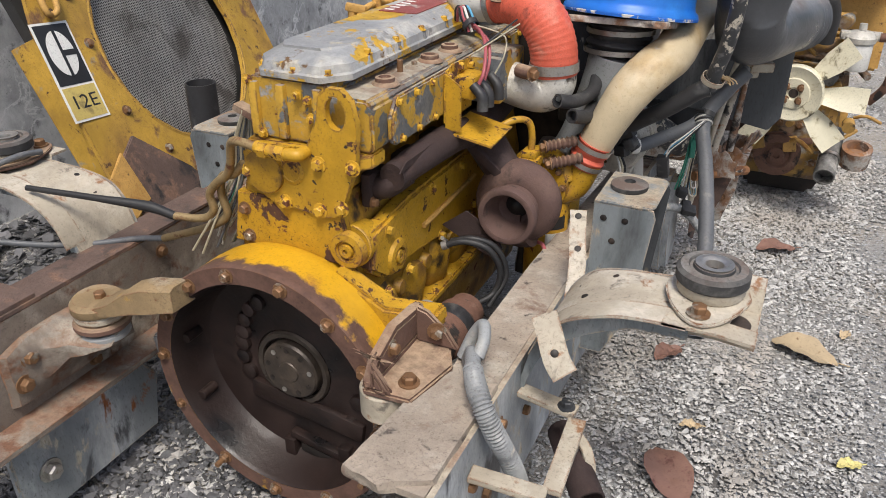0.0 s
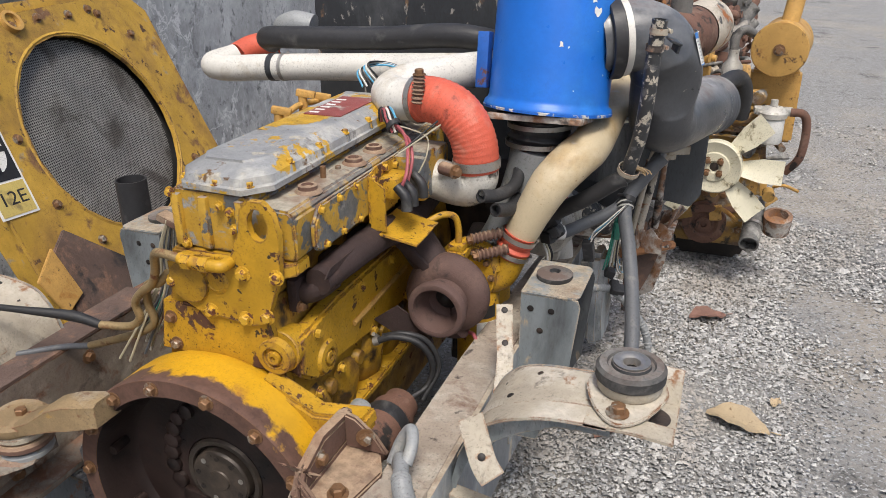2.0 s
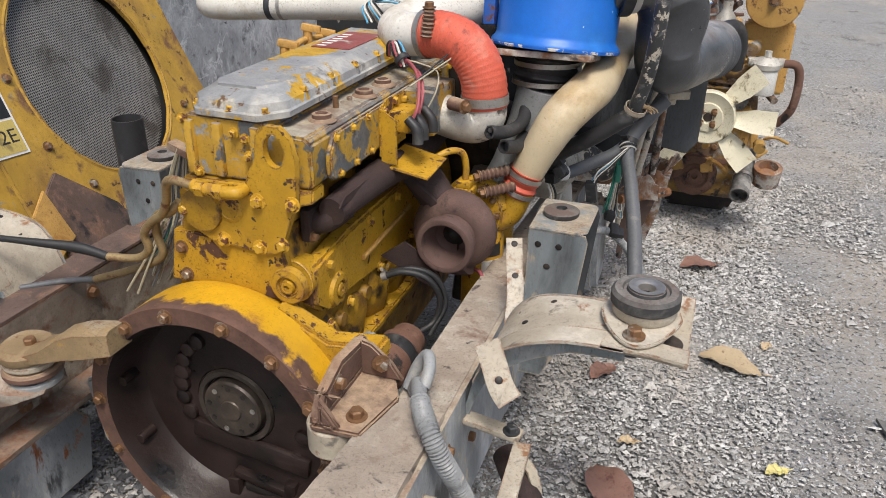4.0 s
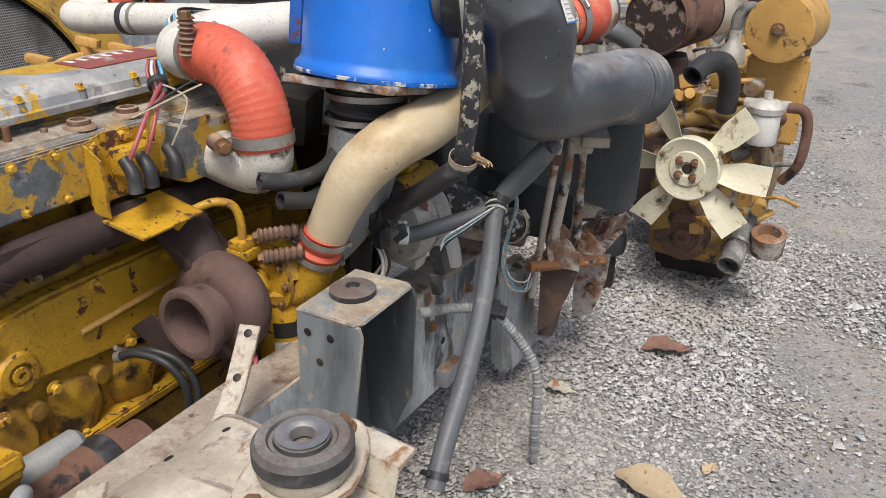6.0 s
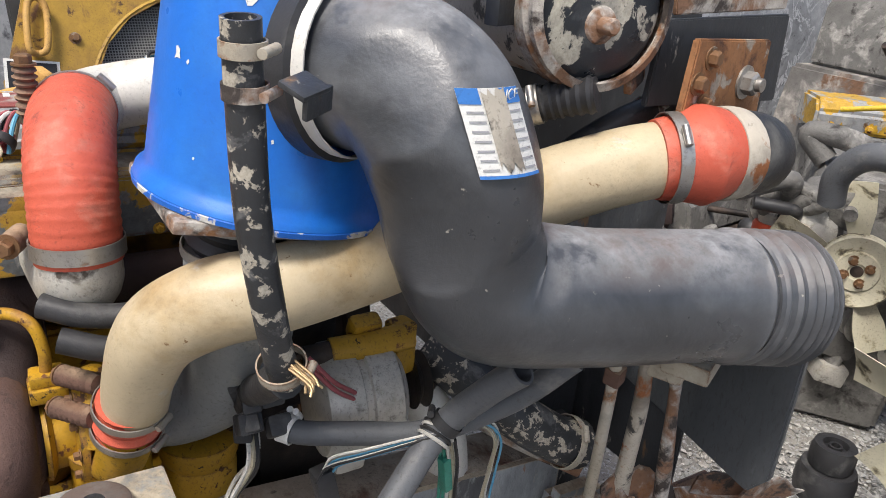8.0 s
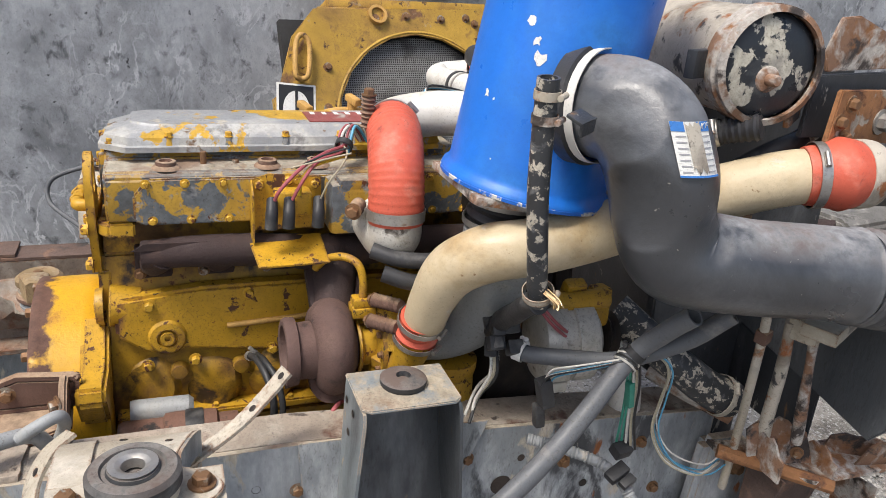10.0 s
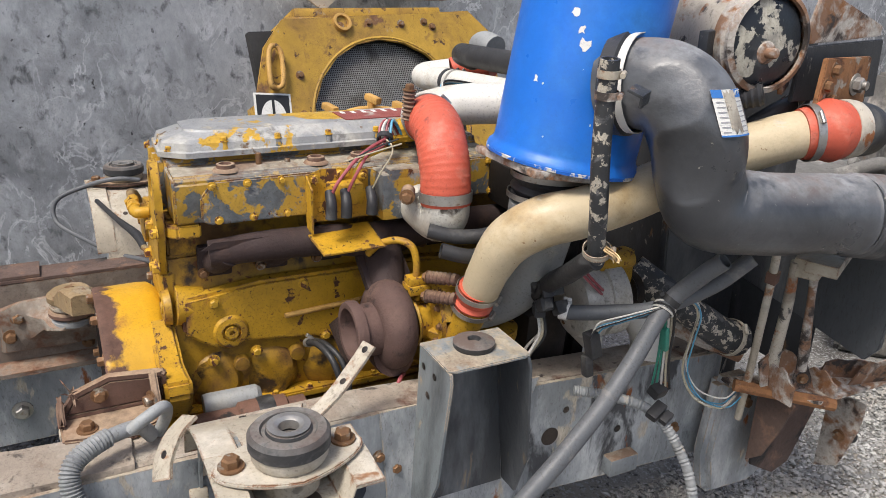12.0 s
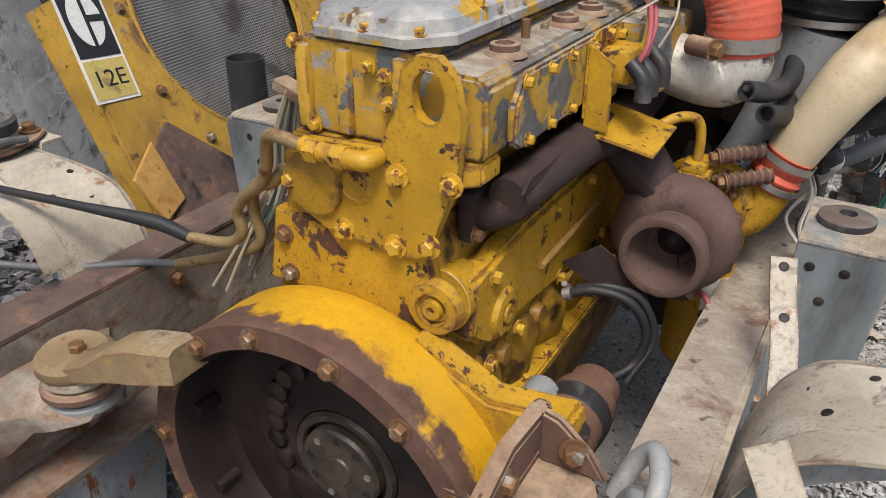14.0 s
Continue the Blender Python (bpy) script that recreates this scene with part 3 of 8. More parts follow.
solid("wall_west", bm, M_WALL, "blotchy grey cement wall with dark damp stains", "wall", kind="structure")


# ---- chassis rails ----
def rail(name, label, mat, x_web, side, y0, y1, top, bottom, flange, slope=0.0):
    """A channel whose web stands at x_web and whose flanges reach inwards (side)."""
    t = thing(name, label, "chassis rail", (x_web, (y0 + y1) / 2, 0))
    th = 0.011

    def strip(nm, xa, xb, za, zb):
        bm = bm_new()
        n = 28
        rows = []
        for i in range(n + 1):
            y = y0 + (y1 - y0) * i / n
            d = slope * max(0, y - 0.5)
            w = noise.noise(Vector((y * 3, za * 5, x_web))) * 0.003
            rows.append([bm.verts.new((x, y, z + d)) for x, z in ((xa + w, za), (xb + w, za), (xb + w, zb + w), (xa + w, zb + w))])
        for a, b in zip(rows, rows[1:]):
            bridge(bm, a, b, True)
        bm.faces.new(rows[0])
        bm.faces.new(rows[-1])
        part(nm, bm, M_TOPDIRT if nm == "top_flange" and side < 0 else mat, t)
    strip("web", x_web - th / 2, x_web + th / 2, bottom, top)
    a, b = sorted((x_web + side * th / 2, x_web + side * flange))
    c, d = (a, b) if side < 0 else sorted((x_web - side * th / 2, x_web - side * flange))
    strip("top_flange", c, d, top - th, top + 0.002)
    strip("bottom_flange", a, b, bottom - 0.002, bottom + th)
    return t


rr = rail("right_chassis_rail", "worn grey steel chassis rail with dusty top", M_RAIL, 0.52, -1, -0.27, 1.50, 0.545, 0.235, 0.105, -0.065)
lr = rail("left_chassis_rail", "rust-brown dirty steel chassis rail", M_LRAIL, -0.50, 1, -1.2, 1.50, 0.548, 0.30, 0.085, -0.05)
for y, z, r in ((0.40, 0.405, 0.016), (0.948, 0.365, 0.022), (0.99, 0.43, 0.008), (0.63, 0.40, 0.012), (1.16, 0.33, 0.009), (0.42, 0.455, 0.008)):
    bm = bm_new()
    lathe(bm, (0.5262, y, z), (1, 0, 0), [(0, 0.0), (r, 0.0), (r * 1.12, 0.0005)], 18)
    part("bolt_hole", bm, M_DARK, rr, "dark round hole")
for y, z in ((0.50, 0.44), (0.54, 0.40), (0.86, 0.45), (0.84, 0.33), (1.10, 0.40), (-0.12, 0.44), (-0.05, 0.36), (0.16, 0.40), (-0.17, 0.34), (0.02, 0.47), (1.30, 0.42), (1.36, 0.28)):
    bolt(rr, (0.526, y, z), (1, 0, 0), 0.011)
for y, z in ((-0.02, 0.335), (-0.35, 0.43), (-0.42, 0.35), (-0.6, 0.44), (-0.62, 0.36), (0.12, 0.40), (0.24, 0.50)):
    bolt(lr, (-0.494, y, z), (1, 0, 0), 0.013)
# torn end of the right rail: a plate lying on its top
bm = bm_new()
prism(bm, [(0.37, -0.27), (0.44, -0.285), (0.517, -0.24), (0.517, 0.02), (0.41, 0.02), (0.385, -0.12)], "z", 0.535, 0.557)
bmesh.ops.subdivide_edges(bm, edges=bm.edges[:], cuts=5, use_grid_fill=True)
roughen(bm, 0.006, 45)
part("torn_plate", bm, M_TOPDIRT, rr, "thick torn plate on the rail's end")
bm = bm_new()
prism(bm, [(-0.59, 0.551), (-0.493, 0.551), (-0.493, 0.559), (-0.59, 0.559)], "y", -1.2, 0.50)
prism(bm, [(-0.605, 0.561), (-0.498, 0.561), (-0.498, 0.569), (-0.605, 0.569)], "y", -1.2, -0.12)
part("outer_plate", bm, M_DRUST, lr, "rusty reinforcing plate")
# cross member patch on the lower part of the left rail
bm = bm_new()
prism(bm, [(-0.3, 0.05), (0.10, 0.05), (0.13, 0.20), (0.05, 0.30), (-0.3, 0.30)], "x", -0.49, -0.47, 0.004)
part("gusset", bm, M_RAIL, lr)
bolt(lr, (-0.469, -0.22, 0.16), (1, 0, 0), 0.02, M_STEEL)
# triangular plates, hanger bracket and spring pocket on the right rail
bm = bm_new()
box(bm, (0.535, 1.17, 0.235), (0.05, 0.09, 0.05), bev=0.006)
part("lower_bracket", bm, M_RAIL, rr)
bm = bm_new()
prism(bm, [(0.50, 0.55), (0.52, 0.30), (0.80, 0.30), (0.90, 0.545)], "x", 0.527, 0.531)
part("doubler_plate", bm, M_RAIL, rr)


def engine_mount_right():
    t = thing("engine_mount", "rusty cast engine mount with gusset on the rail", "engine mount", (0.37, 0, 0.536), "engine mounts")
    bm = bm_new()
    prism(bm, [(0.305, -0.10), (0.40, -0.095), (0.425, 0.03), (0.39, 0.095), (0.30, 0.09)], "z", 0.549, 0.564, 0.004)
    part("base_plate", bm, M_MOUNT, t)
    bm = bm_new()
    prism(bm, [(-0.10, 0.564), (0.10, 0.564), (0.11, 0.631), (0.0, 0.641), (-0.07, 0.616)], "x", 0.305, 0.325, 0.004)
    prism(bm, [(0.325, 0.564), (0.36, 0.564), (0.345, 0.59), (0.325, 0.616)], "y", -0.10, -0.085, 0.004)
    prism(bm, [(0.325, 0.564), (0.415, 0.564), (0.39, 0.60), (0.35, 0.635), (0.325, 0.64)], "y", 0.075, 0.09, 0.004)
    roughen(bm, 0.002, 30)
    part("gusset", bm, M_MOUNT, t)
    bm = bm_new()
    cyl(bm, (0.330, -0.05, 0.490), (0.330, -0.05, 0.548), 0.052, n=28)
    part("rubber_mount", bm, M_CREAM, t, "dusty round rubber bush")
    bolt(t, (0.375, -0.05, 0.565), (0, 0, 1), 0.014)
    bolt(t, (0.372, 0.072, 0.600), (0.4, -1, 0), 0.013)
    bolt(t, (0.325, -0.02, 0.606), (1, 0, 0), 0.012)


engine_mount_right()


def engine_mount_left():
    t = thing("engine_mount", "dirty ochre cast arm on a round rubber mount", "engine mount", (-0.385, -0.05, 0.4), "engine mounts")
    bm = bm_new()
    rows = []
    for x, ya, yb, z, h in ((-0.435, -0.085, -0.015, 0.544, 0.020), (-0.37, -0.095, -0.005, 0.550, 0.024), (-0.325, -0.088, -0.008, 0.570, 0.034), (-0.28, -0.078, -0.010, 0.602, 0.056), (-0.24, -0.072, -0.004, 0.616, 0.062), (-0.175, -0.050, 0.016, 0.618, 0.055)):
        rows.append([bm.verts.new(q) for q in ((x, ya, z - 0.006), (x, ya + 0.012, z), (x, yb - 0.012, z), (x, yb, z - 0.006), (x, yb, z - h), (x, ya, z - h))])
    for a, b in zip(rows, rows[1:]):
        bridge(bm, a, b)
    bm.faces.new(rows[0])
    bm.faces.new(rows[-1])
    lathe(bm, (-0.395, -0.05, 0.52), (0, 0, 1), [(0, 0), (0.056, 0), (0.060, 0.006), (0.060, 0.020), (0.050, 0.030), (0, 0.031)], 28)
    roughen(bm, 0.002, 30)
    part("arm", bm, M_ARM, t)
    for z, r, m in ((0.500, 0.056, M_CREAM), (0.478, 0.062, M_MOUNT), (0.452, 0.056, M_GREYPIPE)):
        bm = bm_new()
        cyl(bm, (-0.395, -0.05, z), (-0.395, -0.05, z + 0.0195), r, n=28, bev=0.005)
        part("rubber_ring", bm, m, t)
    bm = bm_new()
    rows = []
    for x, ya, yb, za, zb in ((-0.493, -0.245, 0.075, 0.345, 0.500), (-0.475, -0.235, 0.065, 0.350, 0.500), (-0.46, -0.175, 0.045, 0.385, 0.487), (-0.425, -0.130, 0.020, 0.425, 0.480), (-0.375, -0.112, 0.008, 0.445, 0.476), (-0.345, -0.085, -0.015, 0.452, 0.472)):
        rows.append([bm.verts.new(q) for q in ((x, ya, za), (x, ya, zb - 0.02), (x, ya * 0.7 + yb * 0.3, zb), (x, ya * 0.25 + yb * 0.75, zb), (x, yb, zb - 0.02), (x, yb, za), (x, (ya + yb) / 2, za - 0.004))])
    for a, b in zip(rows, rows[1:]):
        bridge(bm, a, b)
    bm.faces.new(rows[0])
    bm.faces.new(rows[-1])
    bmesh.ops.subdivide_edges(bm, edges=bm.edges[:], cuts=2, use_grid_fill=True)
    roughen(bm, 0.005, 22)
    part("bracket", bm, M_LRAIL, t, "dirt-caked cast bracket")
    bolt(t, (-0.385, -0.05, 0.548), (0, 0, 1), 0.013)
    for y, z in ((-0.215, 0.40), (-0.19, 0.455), (0.045, 0.40)):
        bolt(t, (-0.470, y, z), (1, 0, 0), 0.015)


engine_mount_left()


# ---- main engine ----
eng = thing("diesel_engine", "large yellow six-cylinder diesel engine with peeling paint between chassis rails", "diesel engine", (0, 0.55, 0.1))
CZ = 0.38
# bell housing
bm = bm_new()
lathe(bm, (0, 0, CZ), (0, 1, 0), [(0.262, 0.0), (0.300, 0.0), (0.303, 0.004), (0.303, 0.018), (0.302, 0.022), (0.301, 0.04), (0.301, 0.10), (0.299, 0.125), (0.290, 0.138), (0.284, 0.142), (0.284, 0.152), (0.15, 0.152)], 96)
hous = part("flywheel_housing", bm, M_HOUSING, eng, "round flywheel housing, yellow worn to brown rust")
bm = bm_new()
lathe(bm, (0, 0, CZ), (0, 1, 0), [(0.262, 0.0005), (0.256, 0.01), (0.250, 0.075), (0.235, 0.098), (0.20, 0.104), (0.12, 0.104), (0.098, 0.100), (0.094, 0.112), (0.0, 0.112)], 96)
bell = part("housing_inside", bm, M_BELLIN, hous, "oily rust-brown inside of the bell, recess shade put into its colour")
bm = bm_new()
lathe(bm, (0, 0, CZ), (0, 1, 0), [(0, 0.078), (0.024, 0.078), (0.026, 0.081), (0.068, 0.082), (0.072, 0.087), (0.072, 0.112), (0, 0.112)], 48)
part("crank_flange", bm, M_OILY, hous, "oily brown crankshaft flange")
for i in range(9):
    a = i * math.tau / 9 + 0.2
    bm = bm_new()
    lathe(bm, (0.056 * math.cos(a), 0.0815, CZ + 0.056 * math.sin(a)), (0, -1, 0), [(0, 0.0005), (0.005, 0.0005), (0.0065, 0.0012), (0.0065, 0)], 10)
    part("flange_hole", bm, M_STEEL if i % 3 == 0 else M_DARK, hous)
bm = bm_new()
lathe(bm, (0, 0.100, CZ), (0, -1, 0), [(0.078, 0), (0.081, 0.006), (0.092, 0.007), (0.096, 0)], 48)
part("seal_ring", bm, M_OILY, hous, "black wet oil seal")
for a, rr_, s in ((118, 0.17, 0.02), (130, 0.165, 0.018), (142, 0.155, 0.02), (155, 0.145, 0.021), (168, 0.14, 0.022), (183, 0.138, 0.02), (200, 0.135, 0.022), (345, 0.17, 0.02), (322, 0.18, 0.02)):
    bm = bm_new()
    p = (rr_ * math.cos(radians(a)), 0.108, CZ + rr_ * math.sin(radians(a)))
    lathe(bm, p, (0, -1, 0), [(s, 0), (s * 0.9, 0.014), (s * 0.55, 0.018), (0, 0.018)], 16)
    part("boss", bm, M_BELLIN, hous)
bm = bm_new()
box(bm, (0.03, 0.098, CZ - 0.105), (0.30, 0.02, 0.05), (0, 8, 0), 0.008)
box(bm, (0.06, 0.095, CZ - 0.20), (0.16, 0.026, 0.02), (0, 10, 0), 0.006)
box(bm, (-0.02, 0.093, CZ - 0.225), (0.03, 0.03, 0.05), (0, 0, 0), 0.006)
box(bm, (0.13, 0.093, CZ - 0.20), (0.03, 0.03, 0.05), (0, 0, 0), 0.006)
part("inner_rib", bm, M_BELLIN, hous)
bm = bm_new()
box(bm, (0.055, 0.097, CZ - 0.228), (0.10, 0.02, 0.025), (0, 10, 0), 0.006)
part("window", bm, M_DARK, hous, "dark opening low in the bell")
for a in (28, 52, 76, 103, 127, 152, 176, 204, 238, 268, 298, 330, 2):
    bolt(hous, (0.281 * math.cos(radians(a)), -0.001, CZ + 0.281 * math.sin(radians(a))), (0, -1, 0), 0.0115 if a % 3 else 0.009)
for a in (238, 330, 2):
    bm = bm_new()
    p = Vector((0.281 * math.cos(radians(a)), -0.004, CZ + 0.281 * math.sin(radians(a))))
    cyl(bm, p, p + Vector((0, -0.03, 0)), 0.007, n=10)
    part("stud", bm, M_BOLT, hous)
for a in (168, 205):
    bm = bm_new()
    p = Vector((0.246 * math.cos(radians(a)), 0.03, CZ + 0.246 * math.sin(radians(a))))
    cyl(bm, p, p + Vector((0, 0.045, 0)), 0.012, n=12)
    part("lug", bm, M_BELLIN, hous)
# wing of the housing towards the mount
bm = bm_new()
prism(bm, [(0.12, 0.66), (0.24, 0.60), (0.355, 0.615), (0.36, 0.58), (0.30, 0.50), (0.2, 0.48)], "y", 0.10, 0.156, 0.008)
part("mount_wing", bm, M_YEL, hous)
bm = bm_new()
prism(bm, [(-0.312, 0.42), (-0.285, 0.26), (-0.21, 0.14), (-0.15, 0.095), (-0.23, 0.085), (-0.34, 0.24), (-0.36, 0.40)], "y", 0.04, 0.13, 0.006)
part("side_web", bm, M_GREYPIPE, hous)

# block and crankcase
bm = bm_new()
prism(bm, [(-0.150, 0.40), (0.145, 0.40), (0.165, 0.50), (0.155, 0.60), (0.135, 0.70), (0.115, 0.80), (-0.115, 0.80), (-0.135, 0.70), (-0.150, 0.60)], "y", 0.152, 1.12, 0.006)
block = part("block", bm, M_YGREASE, eng, "yellow cast block with oily stains")
bm = bm_new()
prism(bm, [(-0.155, 0.652), (0.125, 0.648), (0.140, 0.70), (0.128, 0.765), (-0.132, 0.775), (-0.145, 0.70)], "y", 0.143, 0.168, 0.004)
part("rear_face", bm, M_YEL, block)
bm = bm_new()
prism(bm, [(0.17, 0.715), (0.17, 0.63), (0.23, 0.585), (0.33, 0.585), (0.55, 0.555), (0.95, 0.555), (0.95, 0.715), (0.75, 0.735), (0.35, 0.735)], "x", 0.135, 0.178, 0.008)
side = part("side_cover", bm, M_YEL, block, "raised yellow side cover")
for y, z, r in ((0.274, 0.622, 0.036),):
    if r:
        bm = bm_new()
        lathe(bm, (0.172, y, z), (1, 0, 0), [(r * 1.25, 0), (r, 0.014), (r * 0.62, 0.016), (r * 0.6, 0.008), (r * 0.45, 0.008), (r * 0.42, 0.018), (r * 0.18, 0.018), (r * 0.15, 0.010), (0, 0.010)], 28)
        part("plug_boss", bm, M_YEL, side)
bm = bm_new()
lathe(bm, (0.138, 0.150, 0.690), (0, -1, 0), [(0.042, 0), (0.038, 0.016), (0.024, 0.018), (0.022, 0.010), (0.016, 0.010), (0.014, 0.020), (0.006, 0.020), (0.005, 0.012), (0, 0.012)], 28)
part("plug_boss", bm, M_YEL, block, "round threaded plug in a raised boss")
bm = bm_new()
cyl(bm, (0.135, 0.16, 0.690), (0.135, 0.225, 0.685), 0.047, 0.04, 24)
part("cam_tunnel", bm, M_YEL, block)
bm = bm_new()
cyl(bm, (0.182, 0.40, 0.640), (0.182, 0.70, 0.655), 0.0065, n=10)
part("oil_line", bm, M_OLDYEL, block)
for i in range(6):
    y = 0.235 + i * 0.135
    bm = bm_new()
    lathe(bm, (0.13, y, 0.49), (1, -0.15, 0.0), [(0.078, 0), (0.074, 0.022), (0.058, 0.040), (0.025, 0.048), (0, 0.048)], 24)
    bmesh.ops.scale(bm, vec=(1, 0.9, 1.05), verts=bm.verts[:], space=Matrix.Translation((-0.13, -y, -0.49)))
    roughen(bm, 0.010, 16)
    part("crankcase_bulge", bm, M_YGREASE, block)
    bm = bm_new()
    lathe(bm, (0.162, y + 0.06, 0.53), (1, 0, 0), [(0.022, 0), (0.017, 0.018), (0.0, 0.02)], 16)
    part("boss", bm, M_YGREASE, block)
bm = bm_new()
prism(bm, [(0.16, 0.435), (1.1, 0.435), (1.1, 0.415), (0.16, 0.415)], "x", -0.185, 0.195, 0.004)
part("pan_rail", bm, M_YEL, block)
bm = bm_new()
prism(bm, [(-0.175, 0.414), (0.185, 0.414), (0.165, 0.25), (0.13, 0.20), (-0.13, 0.20), (-0.165, 0.25)], "y", 0.17, 1.08, 0.012)
part("oil_pan", bm, M_YGREASE, eng, "oily yellow oil pan")
for y in np.arange(0.2, 1.05, 0.085):
    bolt(block, (0.183, y, 0.436), (0, 0, 1), 0.007, M_YBOLT)
for x, z in ((-0.11, 0.672), (-0.115, 0.735)):
    bolt(block, (x, 0.142, z), (0, -1, 0), 0.0105)
for y, z in ((0.24, 0.70), (0.45, 0.715), (0.62, 0.71), (0.5, 0.57), (0.7, 0.57), (0.23, 0.555), (0.33, 0.56)):
    bolt(side, (0.179, y, z), (1, 0, 0), 0.010, M_YBOLT)

# cylinder head, rocker housing, valve cover
bm = bm_new()
prism(bm, [(-0.115, 0.802), (0.125, 0.802), (0.128, 0.892), (-0.10, 0.892)], "y", 0.158, 1.10, 0.005)
head = part("cylinder_head", bm, M_YGREASE, eng)
bm = bm_new()
prism(bm, [(-0.098, 0.893), (0.185, 0.893), (0.192, 0.905), (0.192, 0.985), (0.180, 0.998), (0.10, 1.002), (0.09, 1.022), (-0.083, 1.022), (-0.095, 1.00)], "y", 0.172, 0.945, 0.005)
rock = part("rocker_housing", bm, M_HEADP, eng, "alloy rocker housing, yellow paint flaked to grey")
bm = bm_new()
prism(bm, [(0.225, 0.905), (0.225, 0.955), (0.255, 0.990), (0.93, 0.990), (0.93, 0.893), (0.24, 0.893)], "x", 0.1925, 0.207, 0.004)
gask = part("side_plate", bm, M_HEADP, rock, "bolted side plate, grey and yellow flakes")
for y in np.arange(0.25, 0.93, 0.0745):
    bolt(gask, (0.208, y, 0.980), (1, 0, 0), 0.0068, M_YBOLT)
    bolt(gask, (0.208, y + 0.01, 0.903), (1, 0, 0), 0.0068, M_YBOLT)
for y in (0.291, 0.495, 0.60):
    bm = bm_new()
    lathe(bm, (0.155, y, 0.998), (0, 0, 1), [(0.030, 0), (0.024, 0.006), (0.020, 0.007), (0.020, 0.015), (0.013, 0.016), (0.012, 0.010), (0, 0.010)], 24)
    part("plug_cap", bm, M_MOUNT, rock, "round threaded cap")
for y in (0.365, 0.43):
    bm = bm_new()
    lathe(bm, (0.150, y, 0.998), (0, 0, 1), [(0.026, 0), (0.016, 0.005), (0.012, 0.007), (0, 0.007)], 20)
    part("boss", bm, M_HEADP, rock)
    bm = bm_new()
    cyl(bm, (0.150, y, 1.002), (0.150, y, 1.03 if y < 0.4 else 1.012), 0.0065, n=10)
    part("stud", bm, M_BOLT, rock)


def valve_cover():
    bm = bm_new()
    low = [(-0.088, 0.205), (-0.055, 0.168), (0.085, 0.162), (0.128, 0.215), (0.125, 0.90), (-0.088, 0.90)]
    top = [(-0.058, 0.26), (-0.035, 0.225), (0.05, 0.225), (0.085, 0.27), (0.085, 0.87), (-0.055, 0.87)]
    lv = []
    for pts, z in ((low, 1.0225), (low, 1.034), ([(x * 0.96, y + 0.006 * (1 if y < 0.5 else -1)) for x, y in low], 1.037), ([(x * 0.93 + 0.001, y + 0.012 * (1 if y < 0.5 else -1)) for x, y in low], 1.052), ([(x * 1.06, y) for x, y in top], 1.068), (top, 1.073)):
        lv.append([bm.verts.new((x, y, z)) for x, y in pts])
    for a, b in zip(lv, lv[1:]):
        bridge(bm, a, b, True)
    bm.faces.new(lv[-1])
    bm.faces.new(lv[0])
    es = [e for e in bm.edges if e.calc_face_angle(0) > 0.15 and min(v.co.z for v in e.verts) > 1.04]
    bmesh.ops.bevel(bm, geom=es, offset=0.009, segments=3, affect="EDGES")
    c = part("valve_cover", bm, M_COVER, eng, "faceted valve cover with yellow paint flaking off chalky alloy")
    for i, y in enumerate((0.30, 0.42, 0.54, 0.66, 0.78)):
        bm = bm_new()
        lathe(bm, (0.108, y, 1.034), (0, 0, 1), [(0.017, 0), (0.014, 0.012), (0.013, 0.020), (0, 0.020)], 14)
        part("bolt_pocket", bm, M_HEADP, c)
        bolt(c, (0.112, y, 1.0545), (0, 0, 1), 0.0075, M_YBOLT)
    for x, y in ((0.02, 0.176), (-0.07, 0.20), (0.09, 0.186)):
        bolt(c, (x, y, 1.037), (0, 0, 1), 0.0075, M_YBOLT)
    bm = bm_new()
    prism(bm, [(-0.03, 0.60), (0.07, 0.60), (0.07, 0.80), (-0.03, 0.80)], "z", 1.0735, 1.0755)
    part("data_plate", bm, M_PLATE, c, "worn red plate with unreadable text")
    for i in range(6):
        bm = bm_new()
        box(bm, (-0.012, 0.62 + i * 0.028, 1.0759), (0.025, 0.010, 0.0008))
        part("text_bar", bm, M_WHITE, c)
    return c


valve_cover()
# rear of the rocker housing: ribs and bolts
for x in (-0.075, -0.01, 0.075):
    bm = bm_new()
    box(bm, (x, 0.168, 0.955), (0.02, 0.016, 0.11), bev=0.004)
    part("rib", bm, M_HEADP, rock)
for x, z in ((-0.085, 1.012), (0.03, 0.995), (-0.06, 0.905), (0.06, 0.95), (0.055, 0.985)):
    bolt(rock, (x, 0.163, z), (0, -1, 0), 0.008, M_YBOLT)
# lifting eye plate
bm = bm_new()
prism(bm, [(-0.095, 0.80), (-0.03, 0.768), (0.10, 0.757), (0.128, 0.765), (0.172, 0.875), (0.178, 0.965), (0.168, 1.005), (0.145, 1.026), (0.118, 1.026), (0.096, 1.008), (0.088, 0.96), (0.060, 0.900), (-0.06, 0.894), (-0.095, 0.87)], "y", 0.136, 0.152, holes=[(0.133, 0.978, 0.022, 0.033)])
lift = part("lifting_plate", bm, M_YEL, eng, "yellow lifting plate with an oval eye")
bm = bm_new()
prism(bm, [(0.165, 0.153), (0.188, 0.175), (0.188, 0.225), (0.15, 0.225), (0.135, 0.153)], "z", 0.862, 0.892, 0.004)
part("corner_casting", bm, M_YEL, head)
